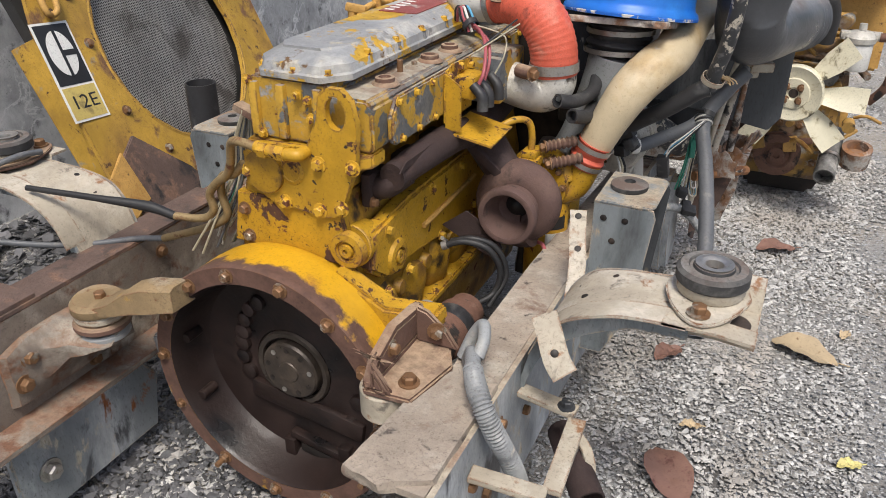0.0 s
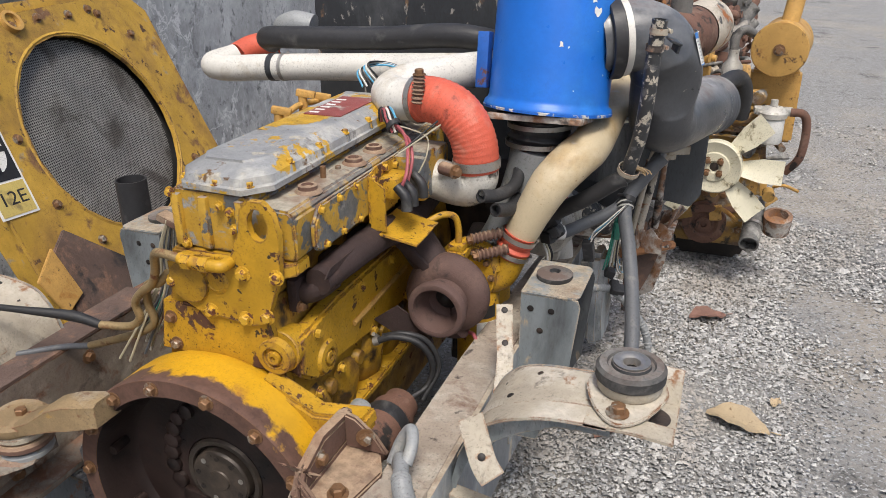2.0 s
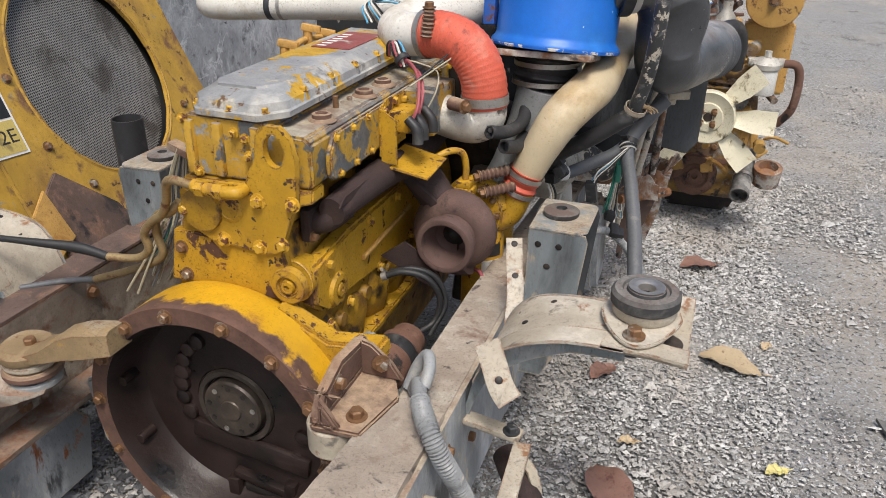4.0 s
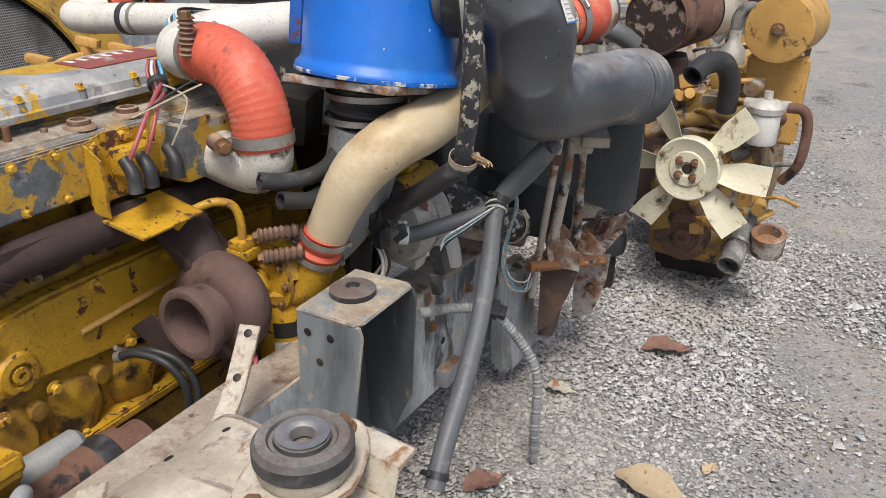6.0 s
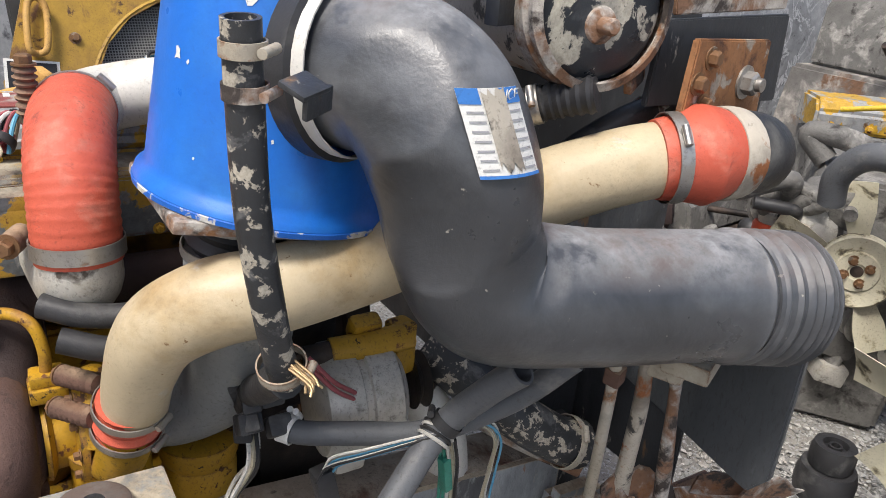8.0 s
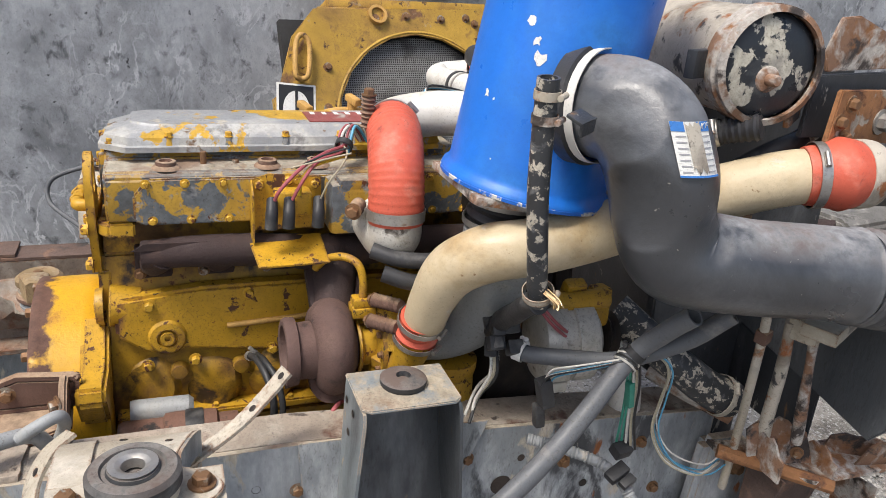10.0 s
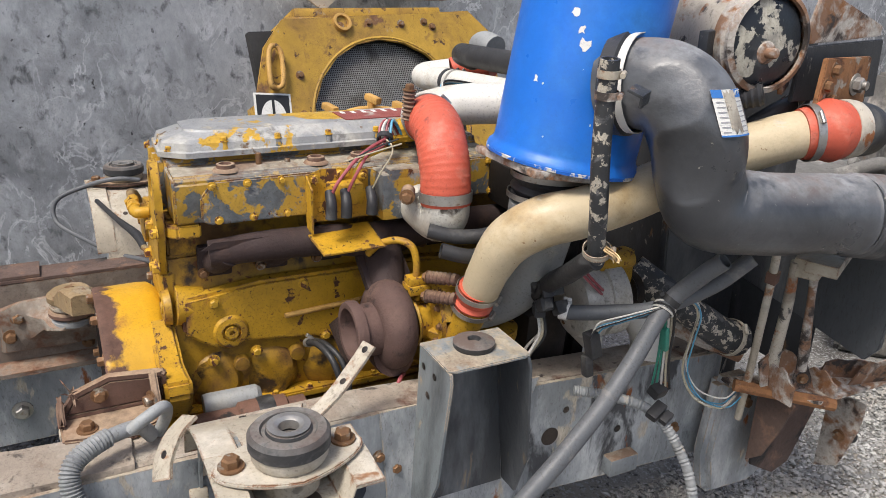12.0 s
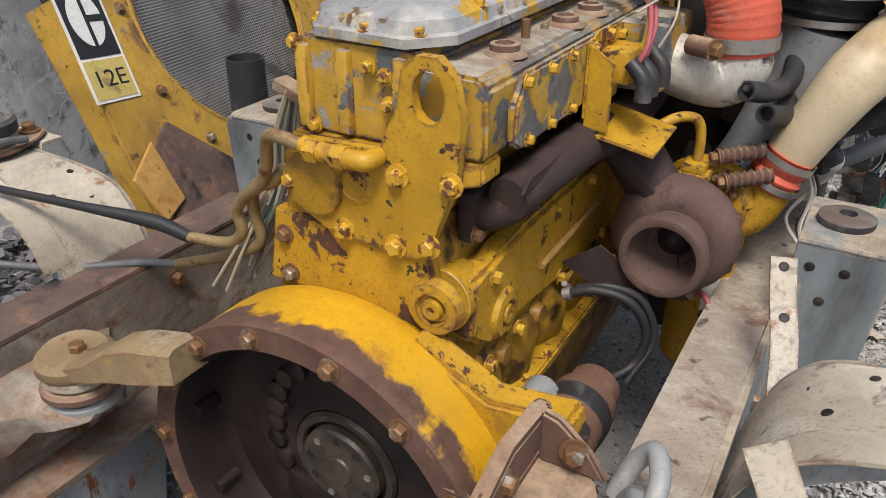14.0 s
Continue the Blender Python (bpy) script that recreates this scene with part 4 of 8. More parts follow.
for x, z in ((0.134, 0.784), (0.083, 0.771), (0.165, 0.875), (0.088, 0.871), (-0.085, 0.83), (0.0, 0.775)):
    bolt(lift, (x, 0.135, z), (0, -1, 0), 0.0115, M_YBOLT)
bm = bm_new()
lathe(bm, (0.02, 0.136, 0.845), (0, -1, 0), [(0.030, 0), (0.028, 0.002), (0.022, 0.003), (0.020, 0.001), (0, 0.001)], 24)
part("core_plug", bm, M_YEL, lift)
bm = bm_new()
lathe(bm, (-0.045, 0.140, 0.835), (0, -1, 0), [(0.048, 0), (0.046, 0.012), (0.03, 0.015), (0, 0.015)], 26)
part("round_cover", bm, M_YGREASE, lift, "round rust-stained cover")

# ---- exhaust manifold and turbocharger ----
man = thing("exhaust_manifold", "dark rusty cast-iron exhaust manifold along the cylinder head", "exhaust manifold", (0.20, 0.5, 0.78))
bm = bm_new()
tube(bm, [(0.195, 0.235, 0.825), (0.205, 0.35, 0.832), (0.210, 0.50, 0.828), (0.212, 0.62, 0.815), (0.212, 0.80, 0.83), (0.20, 0.98, 0.83)], [0.03, 0.034, 0.036, 0.042, 0.036, 0.03], 18)
part("log", bm, M_RUSTY, man)
for y in (0.255, 0.385, 0.52, 0.66, 0.80, 0.94):
    bm = bm_new()
    tube(bm, [(0.125, y, 0.79), (0.17, y, 0.795), (0.205, y + 0.02, 0.825)], [0.028, 0.027, 0.03], 14)
    box(bm, (0.140, y, 0.790), (0.024, 0.075, 0.075), bev=0.008)
    part("runner", bm, M_RUSTY, man)
    bolt(man, (0.153, y - 0.028, 0.765), (1, 0, 0), 0.009)
    bolt(man, (0.153, y + 0.03, 0.815), (1, 0, 0), 0.009)
bm = bm_new()
prism(bm, [(0.215, 0.845), (0.24, 0.86), (0.46, 0.86), (0.47, 0.845)], "x", 0.222, 0.225)
part("heat_shield", bm, M_RUSTY, man)
bm = bm_new()
tube(bm, [(0.212, 0.63, 0.815), (0.245, 0.625, 0.775), (0.285, 0.615, 0.73), (0.315, 0.605, 0.70)], [0.045, 0.048, 0.046, 0.046], 18)
box(bm, (0.262, 0.62, 0.755), (0.10, 0.115, 0.024), (0, 38, 0), 0.006)
part("turbo_flange", bm, M_RUSTY, man)

tb = thing("turbocharger", "turbocharger with rusty turbine scroll and yellow compressor", "turbocharger", (0.345, 0.6, 0.55))


def scroll(bm, o, axis, r_in, r_lo, r_hi, turns=1.0, n=40, m=16, start=0.0):
    """A snail housing: a tube of growing section wound round the axis."""
    x, y, z = basis(axis)
    rows = []
    for i in range(n + 1):
        f = i / n
        a = start + turns * math.tau * f
        r = r_lo + (r_hi - r_lo) * f
        d = x * math.cos(a) + y * math.sin(a)
        c = Vector(o) + d * (r_in + r * 0.5)
        rows.append(ring(bm, c, d, z, r, m))
    for a, b in zip(rows, rows[1:]):
        bridge(bm, a, b)
    bm.faces.new(rows[0])
    bm.faces.new(rows[-1])


TC = Vector((0.345, 0.60, 0.650))
bm = bm_new()
scroll(bm, TC, (0, -1, 0.0), 0.044, 0.038, 0.050, start=1.2)
lathe(bm, TC + Vector((0, 0.05, 0)), (0, -1, 0), [(0.05, 0), (0.066, 0.012), (0.072, 0.035), (0.066, 0.075), (0.061, 0.095), (0.060, 0.122), (0.071, 0.126), (0.073, 0.142), (0.069, 0.15), (0.063, 0.152), (0.056, 0.15), (0.052, 0.12), (0.041, 0.10), (0.039, 0.06), (0, 0.06)], 48)
part("turbine_housing", bm, M_TURBO, tb, "brown rusty turbine scroll with round outlet")
bm = bm_new()
lathe(bm, TC + Vector((0, 0.05, 0)), (0, -1, 0), [(0.0395, 0.064), (0.034, 0.066), (0.012, 0.085), (0, 0.09)], 24)
part("turbine_wheel", bm, M_DARK, tb)
bm = bm_new()
lathe(bm, TC + Vector((0, 0.05, 0)), (0, 1, 0), [(0.058, 0), (0.060, 0.006), (0.045, 0.014), (0.043, 0.045), (0.06, 0.05)], 32)
part("centre_housing", bm, M_YEL, tb)
CC = Vector((0.355, 0.725, 0.665))
bm = bm_new()
scroll(bm, CC, (0, 1, 0), 0.045, 0.020, 0.033, start=0.6)
lathe(bm, CC + Vector((0, -0.035, 0)), (0, 1, 0), [(0.03, 0), (0.078, 0.002), (0.08, 0.012), (0.06, 0.02), (0.055, 0.06), (0.05, 0.075), (0.042, 0.075)], 40)
tube(bm, [CC + Vector((0.05, 0.0, -0.03)), CC + Vector((0.085, 0.012, -0.01)), CC + Vector((0.104, 0.02, 0.035)), CC + Vector((0.112, 0.024, 0.07))], [0.03, 0.034, 0.037, 0.038], 20)
part("compressor_housing", bm, M_YEL, tb, "yellow compressor scroll")
for i in range(10):
    a = i * math.tau / 10
    bolt(tb, CC + Vector((0.068 * math.cos(a), -0.036, 0.068 * math.sin(a))), (0, -1, 0), 0.0065, M_BOLT)
bm = bm_new()
box(bm, (0.345, 0.665, 0.735), (0.05, 0.05, 0.022), bev=0.004)
box(bm, (0.345, 0.665, 0.755), (0.038, 0.045, 0.018), bev=0.004)
part("oil_flange", bm, M_YEL, tb)
bm = bm_new()
tube(bm, [(0.345, 0.665, 0.76), (0.345, 0.665, 0.80), (0.338, 0.655, 0.835), (0.315, 0.63, 0.845), (0.285, 0.60, 0.83), (0.262, 0.58, 0.80)], 0.0085, 12)
part("oil_feed_pipe", bm, M_YEL, tb, "bent yellow oil pipe")
for o in ((0.405, 0.70, 0.775), (0.425, 0.688, 0.738)):
    bm = bm_new()
    d = Vector((0.06, 0.035, 0.012))
    tube(bm, [Vector(o) - d * 0.5, Vector(o), Vector(o) + d * 0.6], 0.013, 12, 14, wave=lambda f: 0.0025 * math.sin(f * 44))
    part("spring_bolt", bm, M_MOUNT, tb, "rusty spring-loaded clamp bolt")
    bolt(tb, Vector(o) - d * 0.52, -d, 0.011)
bm = bm_new()
prism(bm, [(0.176, 0.594), (0.300, 0.533), (0.335, 0.556), (0.318, 0.60), (0.241, 0.641)], "y", 0.511, 0.516)
roughen(bm, 0.002, 25)
solid("heat_shield", bm, M_RUSTY, "flat rusty heat shield under the turbocharger", "heat shield")

# ---- charge air and intake pipes ----
bp = thing("charge_air_pipe", "cream-painted charge air pipe with red couplings", "air pipe", (0.6, 1.1, 0.9))
CREAM = [(0.472, 0.758, 0.752), (0.505, 0.762, 0.825), (0.545, 0.782, 0.902), (0.585, 0.835, 0.949), (0.610, 0.91, 0.967), (0.615, 1.02, 0.988), (0.622, 1.14, 1.022), (0.648, 1.26, 1.068), (0.690, 1.36, 1.106), (0.718, 1.42, 1.121)]
bm = bm_new()
tube(bm, CREAM, [0.042, 0.045, 0.052, 0.054, 0.053, 0.053, 0.053, 0.053, 0.052, 0.051], 26, 8, hollow=0.004)
part("pipe", bm, M_BEIGE, bp)
bm = bm_new()
tube(bm, [(0.455, 0.748, 0.712), (0.466, 0.750, 0.738), (0.480, 0.752, 0.773)], 0.043, 26, 8, wave=lambda f: 0.003 * math.sin(f * 19))
part("lower_coupling", bm, M_RED, bp, "ribbed red silicone coupling")
clamp(bp, (0.460, 0.749, 0.722), (0.011, 0.002, 0.026), 0.0465)
clamp(bp, (0.476, 0.752, 0.764), (0.014, 0.002, 0.035), 0.0465)
bm = bm_new()
tube(bm, [(0.708, 1.395, 1.117), (0.722, 1.425, 1.122), (0.731, 1.452, 1.126), (0.737, 1.482, 1.127)], [0.054, 0.060, 0.069, 0.062], 28, 8)
part("upper_coupling", bm, M_RED, bp, "red silicone hump hose")
clamp(bp, (0.717, 1.413, 1.121), (0.4, 0.9, 0.1), 0.060, w=0.018)
bm = bm_new()
tube(bm, [(0.736, 1.478, 1.127), (0.738, 1.495, 1.127), (0.739, 1.512, 1.127)], [0.064, 0.065, 0.063], 28, 4)
part("cloth_collar", bm, M_TANKW, bp, "frayed cream cloth collar")
bm = bm_new()
tube(bm, [(0.739, 1.508, 1.127), (0.736, 1.545, 1.125), (0.718, 1.585, 1.115), (0.675, 1.615, 1.10)], 0.058, 26, 8)
part("black_hose", bm, M_RUBBER, bp, "scuffed black rubber hose end")

re = thing("intake_elbow", "orange-red wrapped silicone elbow with steel clamps", "hose elbow", (0.36, 0.72, 0.9))
bm = bm_new()
tube(bm, [(0.200, 0.752, 1.093), (0.250, 0.742, 1.098), (0.305, 0.731, 1.085), (0.345, 0.723, 1.050), (0.367, 0.720, 1.00), (0.373, 0.720, 0.938)], 0.056, 30, 14, wave=lambda f: 0.0009 * math.sin(f * 150))
part("hose", bm, M_RED, re)
clamp(re, (0.372, 0.720, 0.957), (0.02, 0, -0.3), 0.0575, w=0.022)
clamp(re, (0.21, 0.750, 1.094), (0.97, -0.2, 0.1), 0.0575, w=0.014)
bm = bm_new()
tube(bm, [(0.374, 0.720, 0.945), (0.372, 0.720, 0.918), (0.352, 0.717, 0.900), (0.315, 0.71, 0.900), (0.26, 0.70, 0.915)], [0.052, 0.054, 0.055, 0.052, 0.05], 24, 8)
part("inlet_casting", bm, M_ALU, re, "corroded alloy inlet casting with yellow remains")
bm = bm_new()
box(bm, (0.238, 0.690, 0.935), (0.085, 0.165, 0.110), bev=0.012)
box(bm, (0.255, 0.655, 0.985), (0.05, 0.06, 0.03), bev=0.008)
part("inlet_box", bm, M_HEADP, re, "yellow cast inlet box with flaked paint")
bm = bm_new()
cyl(bm, (0.345, 0.640, 0.955), (0.305, 0.66, 0.955), 0.016, n=16)
part("sensor", bm, M_MOUNT, re)
bolt(re, (0.347, 0.638, 0.955), (1, -0.5, 0), 0.012)
bm = bm_new()
tube(bm, [(0.232, 0.690, 1.100), (0.235, 0.690, 1.135), (0.238, 0.690, 1.168)], 0.0135, 12, 12, wave=lambda f: 0.003 * math.sin(f * 44))
part("clamp_spring", bm, M_MOUNT, re, "rusty spring on the clamp's bolt")
bolt(re, (0.238, 0.690, 1.169), (0, 0, 1), 0.011)

wp = thing("crossover_pipe", "dull white crossover pipe bent into a U", "air pipe", (0.1, 0.85, 1.1))
bm = bm_new()
tube(bm, [(0.36, 1.16, 1.115), (0.26, 1.02, 1.122), (0.175, 0.925, 1.115), (0.125, 0.87, 1.105), (0.108, 0.81, 1.092), (0.145, 0.768, 1.088), (0.21, 0.750, 1.094)], [0.047, 0.048, 0.050, 0.051, 0.052, 0.053, 0.053], 24, 8)
part("pipe", bm, M_WHITEPIPE, wp)
gp = thing("coolant_pipe", "long grey-white pipe with strap and pink rubber end", "pipe", (-0.3, 1.17, 1.0))
bm = bm_new()
tube(bm, [(-0.70, 1.28, 1.068), (-0.735, 1.20, 1.053), (-0.66, 1.165, 1.050), (-0.47, 1.163, 1.064), (-0.1, 1.16, 1.085), (0.35, 1.15, 1.11)], 0.042, 20, 8)
part("pipe", bm, M_WHITEPIPE, gp)
bm = bm_new()
tube(bm, [(-0.695, 1.285, 1.068), (-0.67, 1.35, 1.088), (-0.60, 1.40, 1.098)], 0.046, 18, 6)
part("rubber_end", bm, M_RED, gp, "faded pink rubber sleeve")
clamp(gp, (-0.47, 1.163, 1.064), (1, 0, 0.05), 0.0425, M_BLKST, w=0.02)
clamp(gp, (-0.43, 1.163, 1.066), (1, 0, 0.05), 0.0425, M_STEEL, w=0.012)
bh = thing("radiator_hose", "black rubber hose lying over the grey pipe", "hose", (-0.2, 1.2, 1.1))
bm = bm_new()
tube(bm, [(-0.56, 1.30, 1.12), (-0.53, 1.235, 1.145), (-0.40, 1.205, 1.155), (-0.1, 1.205, 1.165), (0.14, 1.19, 1.185), (0.30, 1.20, 1.165)], 0.036, 18, 8)
part("hose", bm, M_RUBBER, bh)
bm = bm_new()
tube(bm, [(-0.56, 1.40, 1.13), (-0.50, 1.29, 1.17), (-0.44, 1.27, 1.19), (-0.38, 1.275, 1.18)], 0.04, 16, 6)
part("pipe_stub", bm, M_GREYPIPE, bh)

# air cleaner canister, leaning to the front
AX = Vector((0.035, 0.15, 0.985)).normalized()
A0 = Vector((0.490, 0.937, 1.050))
ac = thing("air_cleaner", "tall bright blue steel air cleaner canister with chipped rim", "air cleaner", tuple(A0))
bm = bm_new()
lathe(bm, A0, AX, [(0, 0.004), (0.153, 0.004), (0.162, 0.0), (0.165, 0.006), (0.163, 0.014), (0.156, 0.020), (0.153, 0.03), (0.153, 0.50), (0.150, 0.51), (0.156, 0.515), (0.156, 0.53), (0.12, 0.545), (0, 0.55)], 72)
part("can", bm, M_BLUE, ac)
bm = bm_new()
lathe(bm, A0 + AX * 0.0, AX, [(0.1615, -0.0025), (0.1655, -0.002), (0.1662, 0.004), (0.1635, 0.006)], 72)
part("chipped_rim", bm, material("chipped_rim", (0.012, 0.12, 0.5), 0.5, 0, [((0.62, 0.60, 0.55), 24, 0.52, 0.03, 0.8, 0)], vary=0.2), ac, "rim with paint knocked off to bare metal")
for k, (du, dz, s) in enumerate(((-0.02, 0.30, 0.018), (0.0, 0.27, 0.016), (0.012, 0.245, 0.024), (-0.075, 0.165, 0.014), (-0.055, 0.16, 0.006), (0.06, 0.10, 0.004), (-0.03, 0.06, 0.004), (0.02, 0.20, 0.003), (0.0, 0.36, 0.03))):
    a = math.atan2(-0.75, 0.75) + du * 6.2
    x, y, z = basis(AX)
    d = Vector((math.cos(a), math.sin(a), 0))
    d = (d - AX * d.dot(AX)).normalized()
    bm = bm_new()
    rng = random.Random(k)
    t_ = AX.cross(d)
    vs = []
    for i in range(11):
        q = i * math.tau / 11
        rr_ = s * rng.uniform(0.25, 0.75)
        u, v = rr_ * math.cos(q) * 0.7, rr_ * math.sin(q)
        th = u / 0.1536
        vs.append(bm.verts.new(A0 + AX * (dz + v) + (d * math.cos(th) + t_ * math.sin(th)) * 0.1536))
    bm.faces.new(vs)
    part("paint_chip", bm, M_WHITE, ac, "bare pale chip in the blue paint")
bm = bm_new()
box(bm, A0 + Vector((0.0, 0.0, -0.018)), (0.24, 0.30, 0.016), (-10, 0, 0), 0.004)
part("saddle", bm, M_RUSTPL, ac, "rusty mounting saddle")
bm = bm_new()
box(bm, A0 + Vector((-0.165, -0.02, 0.12)), (0.03, 0.04, 0.14), (-10, 0, 0), 0.003)
part("bracket", bm, material("blue_bracket", (0.02, 0.11, 0.42), 0.5, 0, [(RUST, 20, 0.6, 0.06, 0.8, 0)]), ac)
nk = thing("intake_duct", "grey duct with ribbed black rubber neck below the canister", "air duct", (0.45, 0.9, 0.7))
bm = bm_new()
tube(bm, [A0 + Vector((-0.01, -0.015, -0.005)), A0 + Vector((-0.012, -0.02, -0.045)), A0 + Vector((-0.015, -0.025, -0.09))], 0.078, 30, 12, wave=lambda f: 0.004 * math.sin(f * 26))
part("rubber_neck", bm, M_RUBBER, nk, "ribbed black rubber boot")
clamp(nk, A0 + Vector((-0.012, -0.02, -0.035)), (0, 0.05, 1), 0.083)
clamp(nk, A0 + Vector((-0.015, -0.025, -0.082)), (0, 0.05, 1), 0.083)
bm = bm_new()
tube(bm, [(0.485, 0.905, 0.955), (0.470, 0.905, 0.88), (0.440, 0.905, 0.79), (0.405, 0.885, 0.715), (0.375, 0.84, 0.672), (0.360, 0.795, 0.665)], [0.077, 0.076, 0.072, 0.062, 0.054, 0.050], 28, 8)
part("duct", bm, M_GREYPIPE, nk)
clamp(nk, (0.362, 0.805, 0.667), (0.1, 1, 0), 0.053, w=0.014)

# large black intake elbow
be = thing("black_air_duct", "large dented black plastic air duct elbow with ribbed end", "air duct", (0.76, 1.15, 0.9))
bm = bm_new()
DUCT = [(0.605, 0.955, 1.226), (0.655, 0.978, 1.233), (0.708, 1.003, 1.231), (0.746, 1.022, 1.203), (0.768, 1.042, 1.140), (0.764, 1.062, 1.070), (0.768, 1.105, 1.006), (0.795, 1.210, 0.986), (0.834, 1.341, 0.982), (0.853, 1.430, 0.974), (0.864, 1.490, 0.966), (0.868, 1.518, 0.962)]
tube(bm, DUCT, [0.084, 0.086, 0.088, 0.090, 0.089, 0.084, 0.088, 0.084, 0.083, 0.085, 0.087, 0.087], 44, 20, hollow=0.004, wave=lambda f: 0.0036 * math.sin((f - 0.79) * 250) if 0.79 < f < 0.985 else 0.0)
for v in bm.verts:
    for c, r, push in (((0.815, 0.965, 1.10), 0.080, 0.024), ((0.79, 0.945, 1.235), 0.06, 0.012), ((0.845, 1.10, 1.055), 0.050, 0.012)):
        d = (v.co - Vector(c)).length
        if d < r:
            v.co += Vector((-0.75, 0.55, 0.0)) * push * (1 - (d / r) ** 2)
part("duct", bm, M_BLACKP, be)
DD = Vector((0.89, 0.44, 0.09)).normalized()
bm = bm_new()
lathe(bm, Vector((0.605, 0.952, 1.228)) + DD * 0.016, DD, [(0.094, 0), (0.100, 0.002), (0.101, 0.03), (0.094, 0.034)], 48)
part("seal_collar", bm, M_RUBBER, be)
clamp(be, Vector((0.605, 0.952, 1.228)) + DD * 0.058, DD, 0.0935, M_WHITEPIPE, w=0.016)
# torn notice label
LN = Vector((0.9245, -0.381, 0.03)).normalized()


def on_duct(u, v, lift):
    """A place on the duct's upright part: u along its girth, v upwards."""
    x = Vector((0.381, 0.9245, 0)).normalized()
    th = u / 0.0905
    return Vector((0.754 - 0.3 * v, 1.029 - 0.28 * v, 1.205 + v)) + (LN * math.cos(th) + x * math.sin(th)) * (0.0905 + lift)


def patch(name, u0, u1, v0, v1, mat, parent, lift, label="", tear=0.0):
    bm = bm_new()
    n = 10
    rng = random.Random(int(u0 * 9000 + v0 * 777))
    rows = []
    for i in range(n + 1):
        u = u0 + (u1 - u0) * i / n
        rows.append((bm.verts.new(on_duct(u, v0 + rng.uniform(0, tear), lift)), bm.verts.new(on_duct(u, v1 - rng.uniform(0, tear), lift))))
    for a, b in zip(rows, rows[1:]):
        bm.faces.new((a[0], b[0], b[1], a[1]))
    return part(name, bm, mat, parent, label)


M_LINE = material("pale_label_ink", (0.33, 0.33, 0.34), 0.6, 0, [], vary=0.1)
lab = patch("notice_label", 0.006, 0.080, -0.040, 0.040, M_WHITE, be, 0.001, "torn white notice label with blue band")
patch("blue_band", 0.006, 0.028, 0.026, 0.040, M_BLUELAB, lab, 0.0018)
patch("blue_band", 0.05, 0.080, 0.026, 0.040, M_BLUELAB, lab, 0.0018)
patch("tear", 0.030, 0.058, -0.036, 0.043, M_TANKW, lab, 0.0022, "bare torn strip", 0.012)
patch("blue_edge", 0.006, 0.080, -0.040, -0.037, M_BLUELAB, lab, 0.0018)
for i in range(7):
    patch("text_bar", 0.011, 0.028, 0.018 - i * 0.0085, 0.0200 - i * 0.0085, M_LINE, lab, 0.0018)
    patch("text_bar", 0.058, 0.076, 0.018 - i * 0.0085, 0.0200 - i * 0.0085, M_LINE, lab, 0.0018)


def lettering(text, size, m, mat, parent, name="lettering"):
    cu = bpy.data.curves.new(name, "FONT")
    cu.body, cu.size, cu.extrude, cu.align_x, cu.align_y = text, size, 0.0004, "CENTER", "CENTER"
    tmp = bpy.data.objects.new(name, cu)
    scene.collection.objects.link(tmp)
    me = bpy.data.meshes.new_from_object(tmp.evaluated_get(bpy.context.evaluated_depsgraph_get()))
    bpy.data.objects.remove(tmp)
    me.materials.append(mat)
    ob = new(name, me)
    ob.parent = parent
    ob.matrix_basis = world_of(parent).inverted() @ m
    return ob


p0, px, py = on_duct(0.067, 0.033, 0.0026), on_duct(0.077, 0.033, 0.0026), on_duct(0.067, 0.045, 0.0026)
ex = (px - p0).normalized()
ey = Vector((0, 0, 1))
ez = ex.cross(ey).normalized()
lettering("ICE", 0.015, Matrix.Translation(p0) @ Matrix((ex, ey, ez)).transposed().to_4x4(), M_WHITE, lab)

# upright peeling hose with clip
vh = thing("upright_hose", "upright black hose with peeling paint and rusty clip", "hose", (0.73, 0.85, 0.95))
bm = bm_new()
tube(bm, [(0.764, 0.818, 1.297), (0.757, 0.823, 1.22), (0.752, 0.830, 1.12), (0.740, 0.848, 1.02), (0.720, 0.868, 0.94), (0.712, 0.880, 0.905)], 0.0175, 16, 8, hollow=0.004)
part("hose", bm, M_PEELHOSE, vh)
clamp(vh, (0.763, 0.820, 1.272), (0.06, -0.04, 1), 0.019, M_CREAM, w=0.014)
clamp(vh, (0.758, 0.823, 1.235), (0.06, -0.04, 1), 0.019, M_RUSTPL, w=0.014)
clamp(vh, (0.718, 0.872, 0.928), (0.35, -0.3, 1), 0.026, M_CREAM, w=0.013)
bm = bm_new()
box(bm, (0.795, 0.862, 1.245), (0.03, 0.035, 0.006), (10, 20, 30), 0.002)
box(bm, (0.800, 0.872, 1.232), (0.006, 0.035, 0.024), (10, 10, 30), 0.002)
part("spring_clip", bm, M_BLKST, vh)
for i in range(9):
    bm = bm_new()
    q = Vector((0.735, 0.875, 0.935)) + Vector((random.uniform(-0.01, 0.012), random.uniform(-0.005, 0.012), random.uniform(-0.004, 0.006)))
    tube(bm, [q, q + Vector((0.02, 0.014, -0.012)), q + Vector((0.024 + random.uniform(0, 0.010), 0.018 + random.uniform(-0.01, 0.012), -0.02))], 0.0015, 6, 3)
    part("cut_strand", bm, M_COPPER, vh)

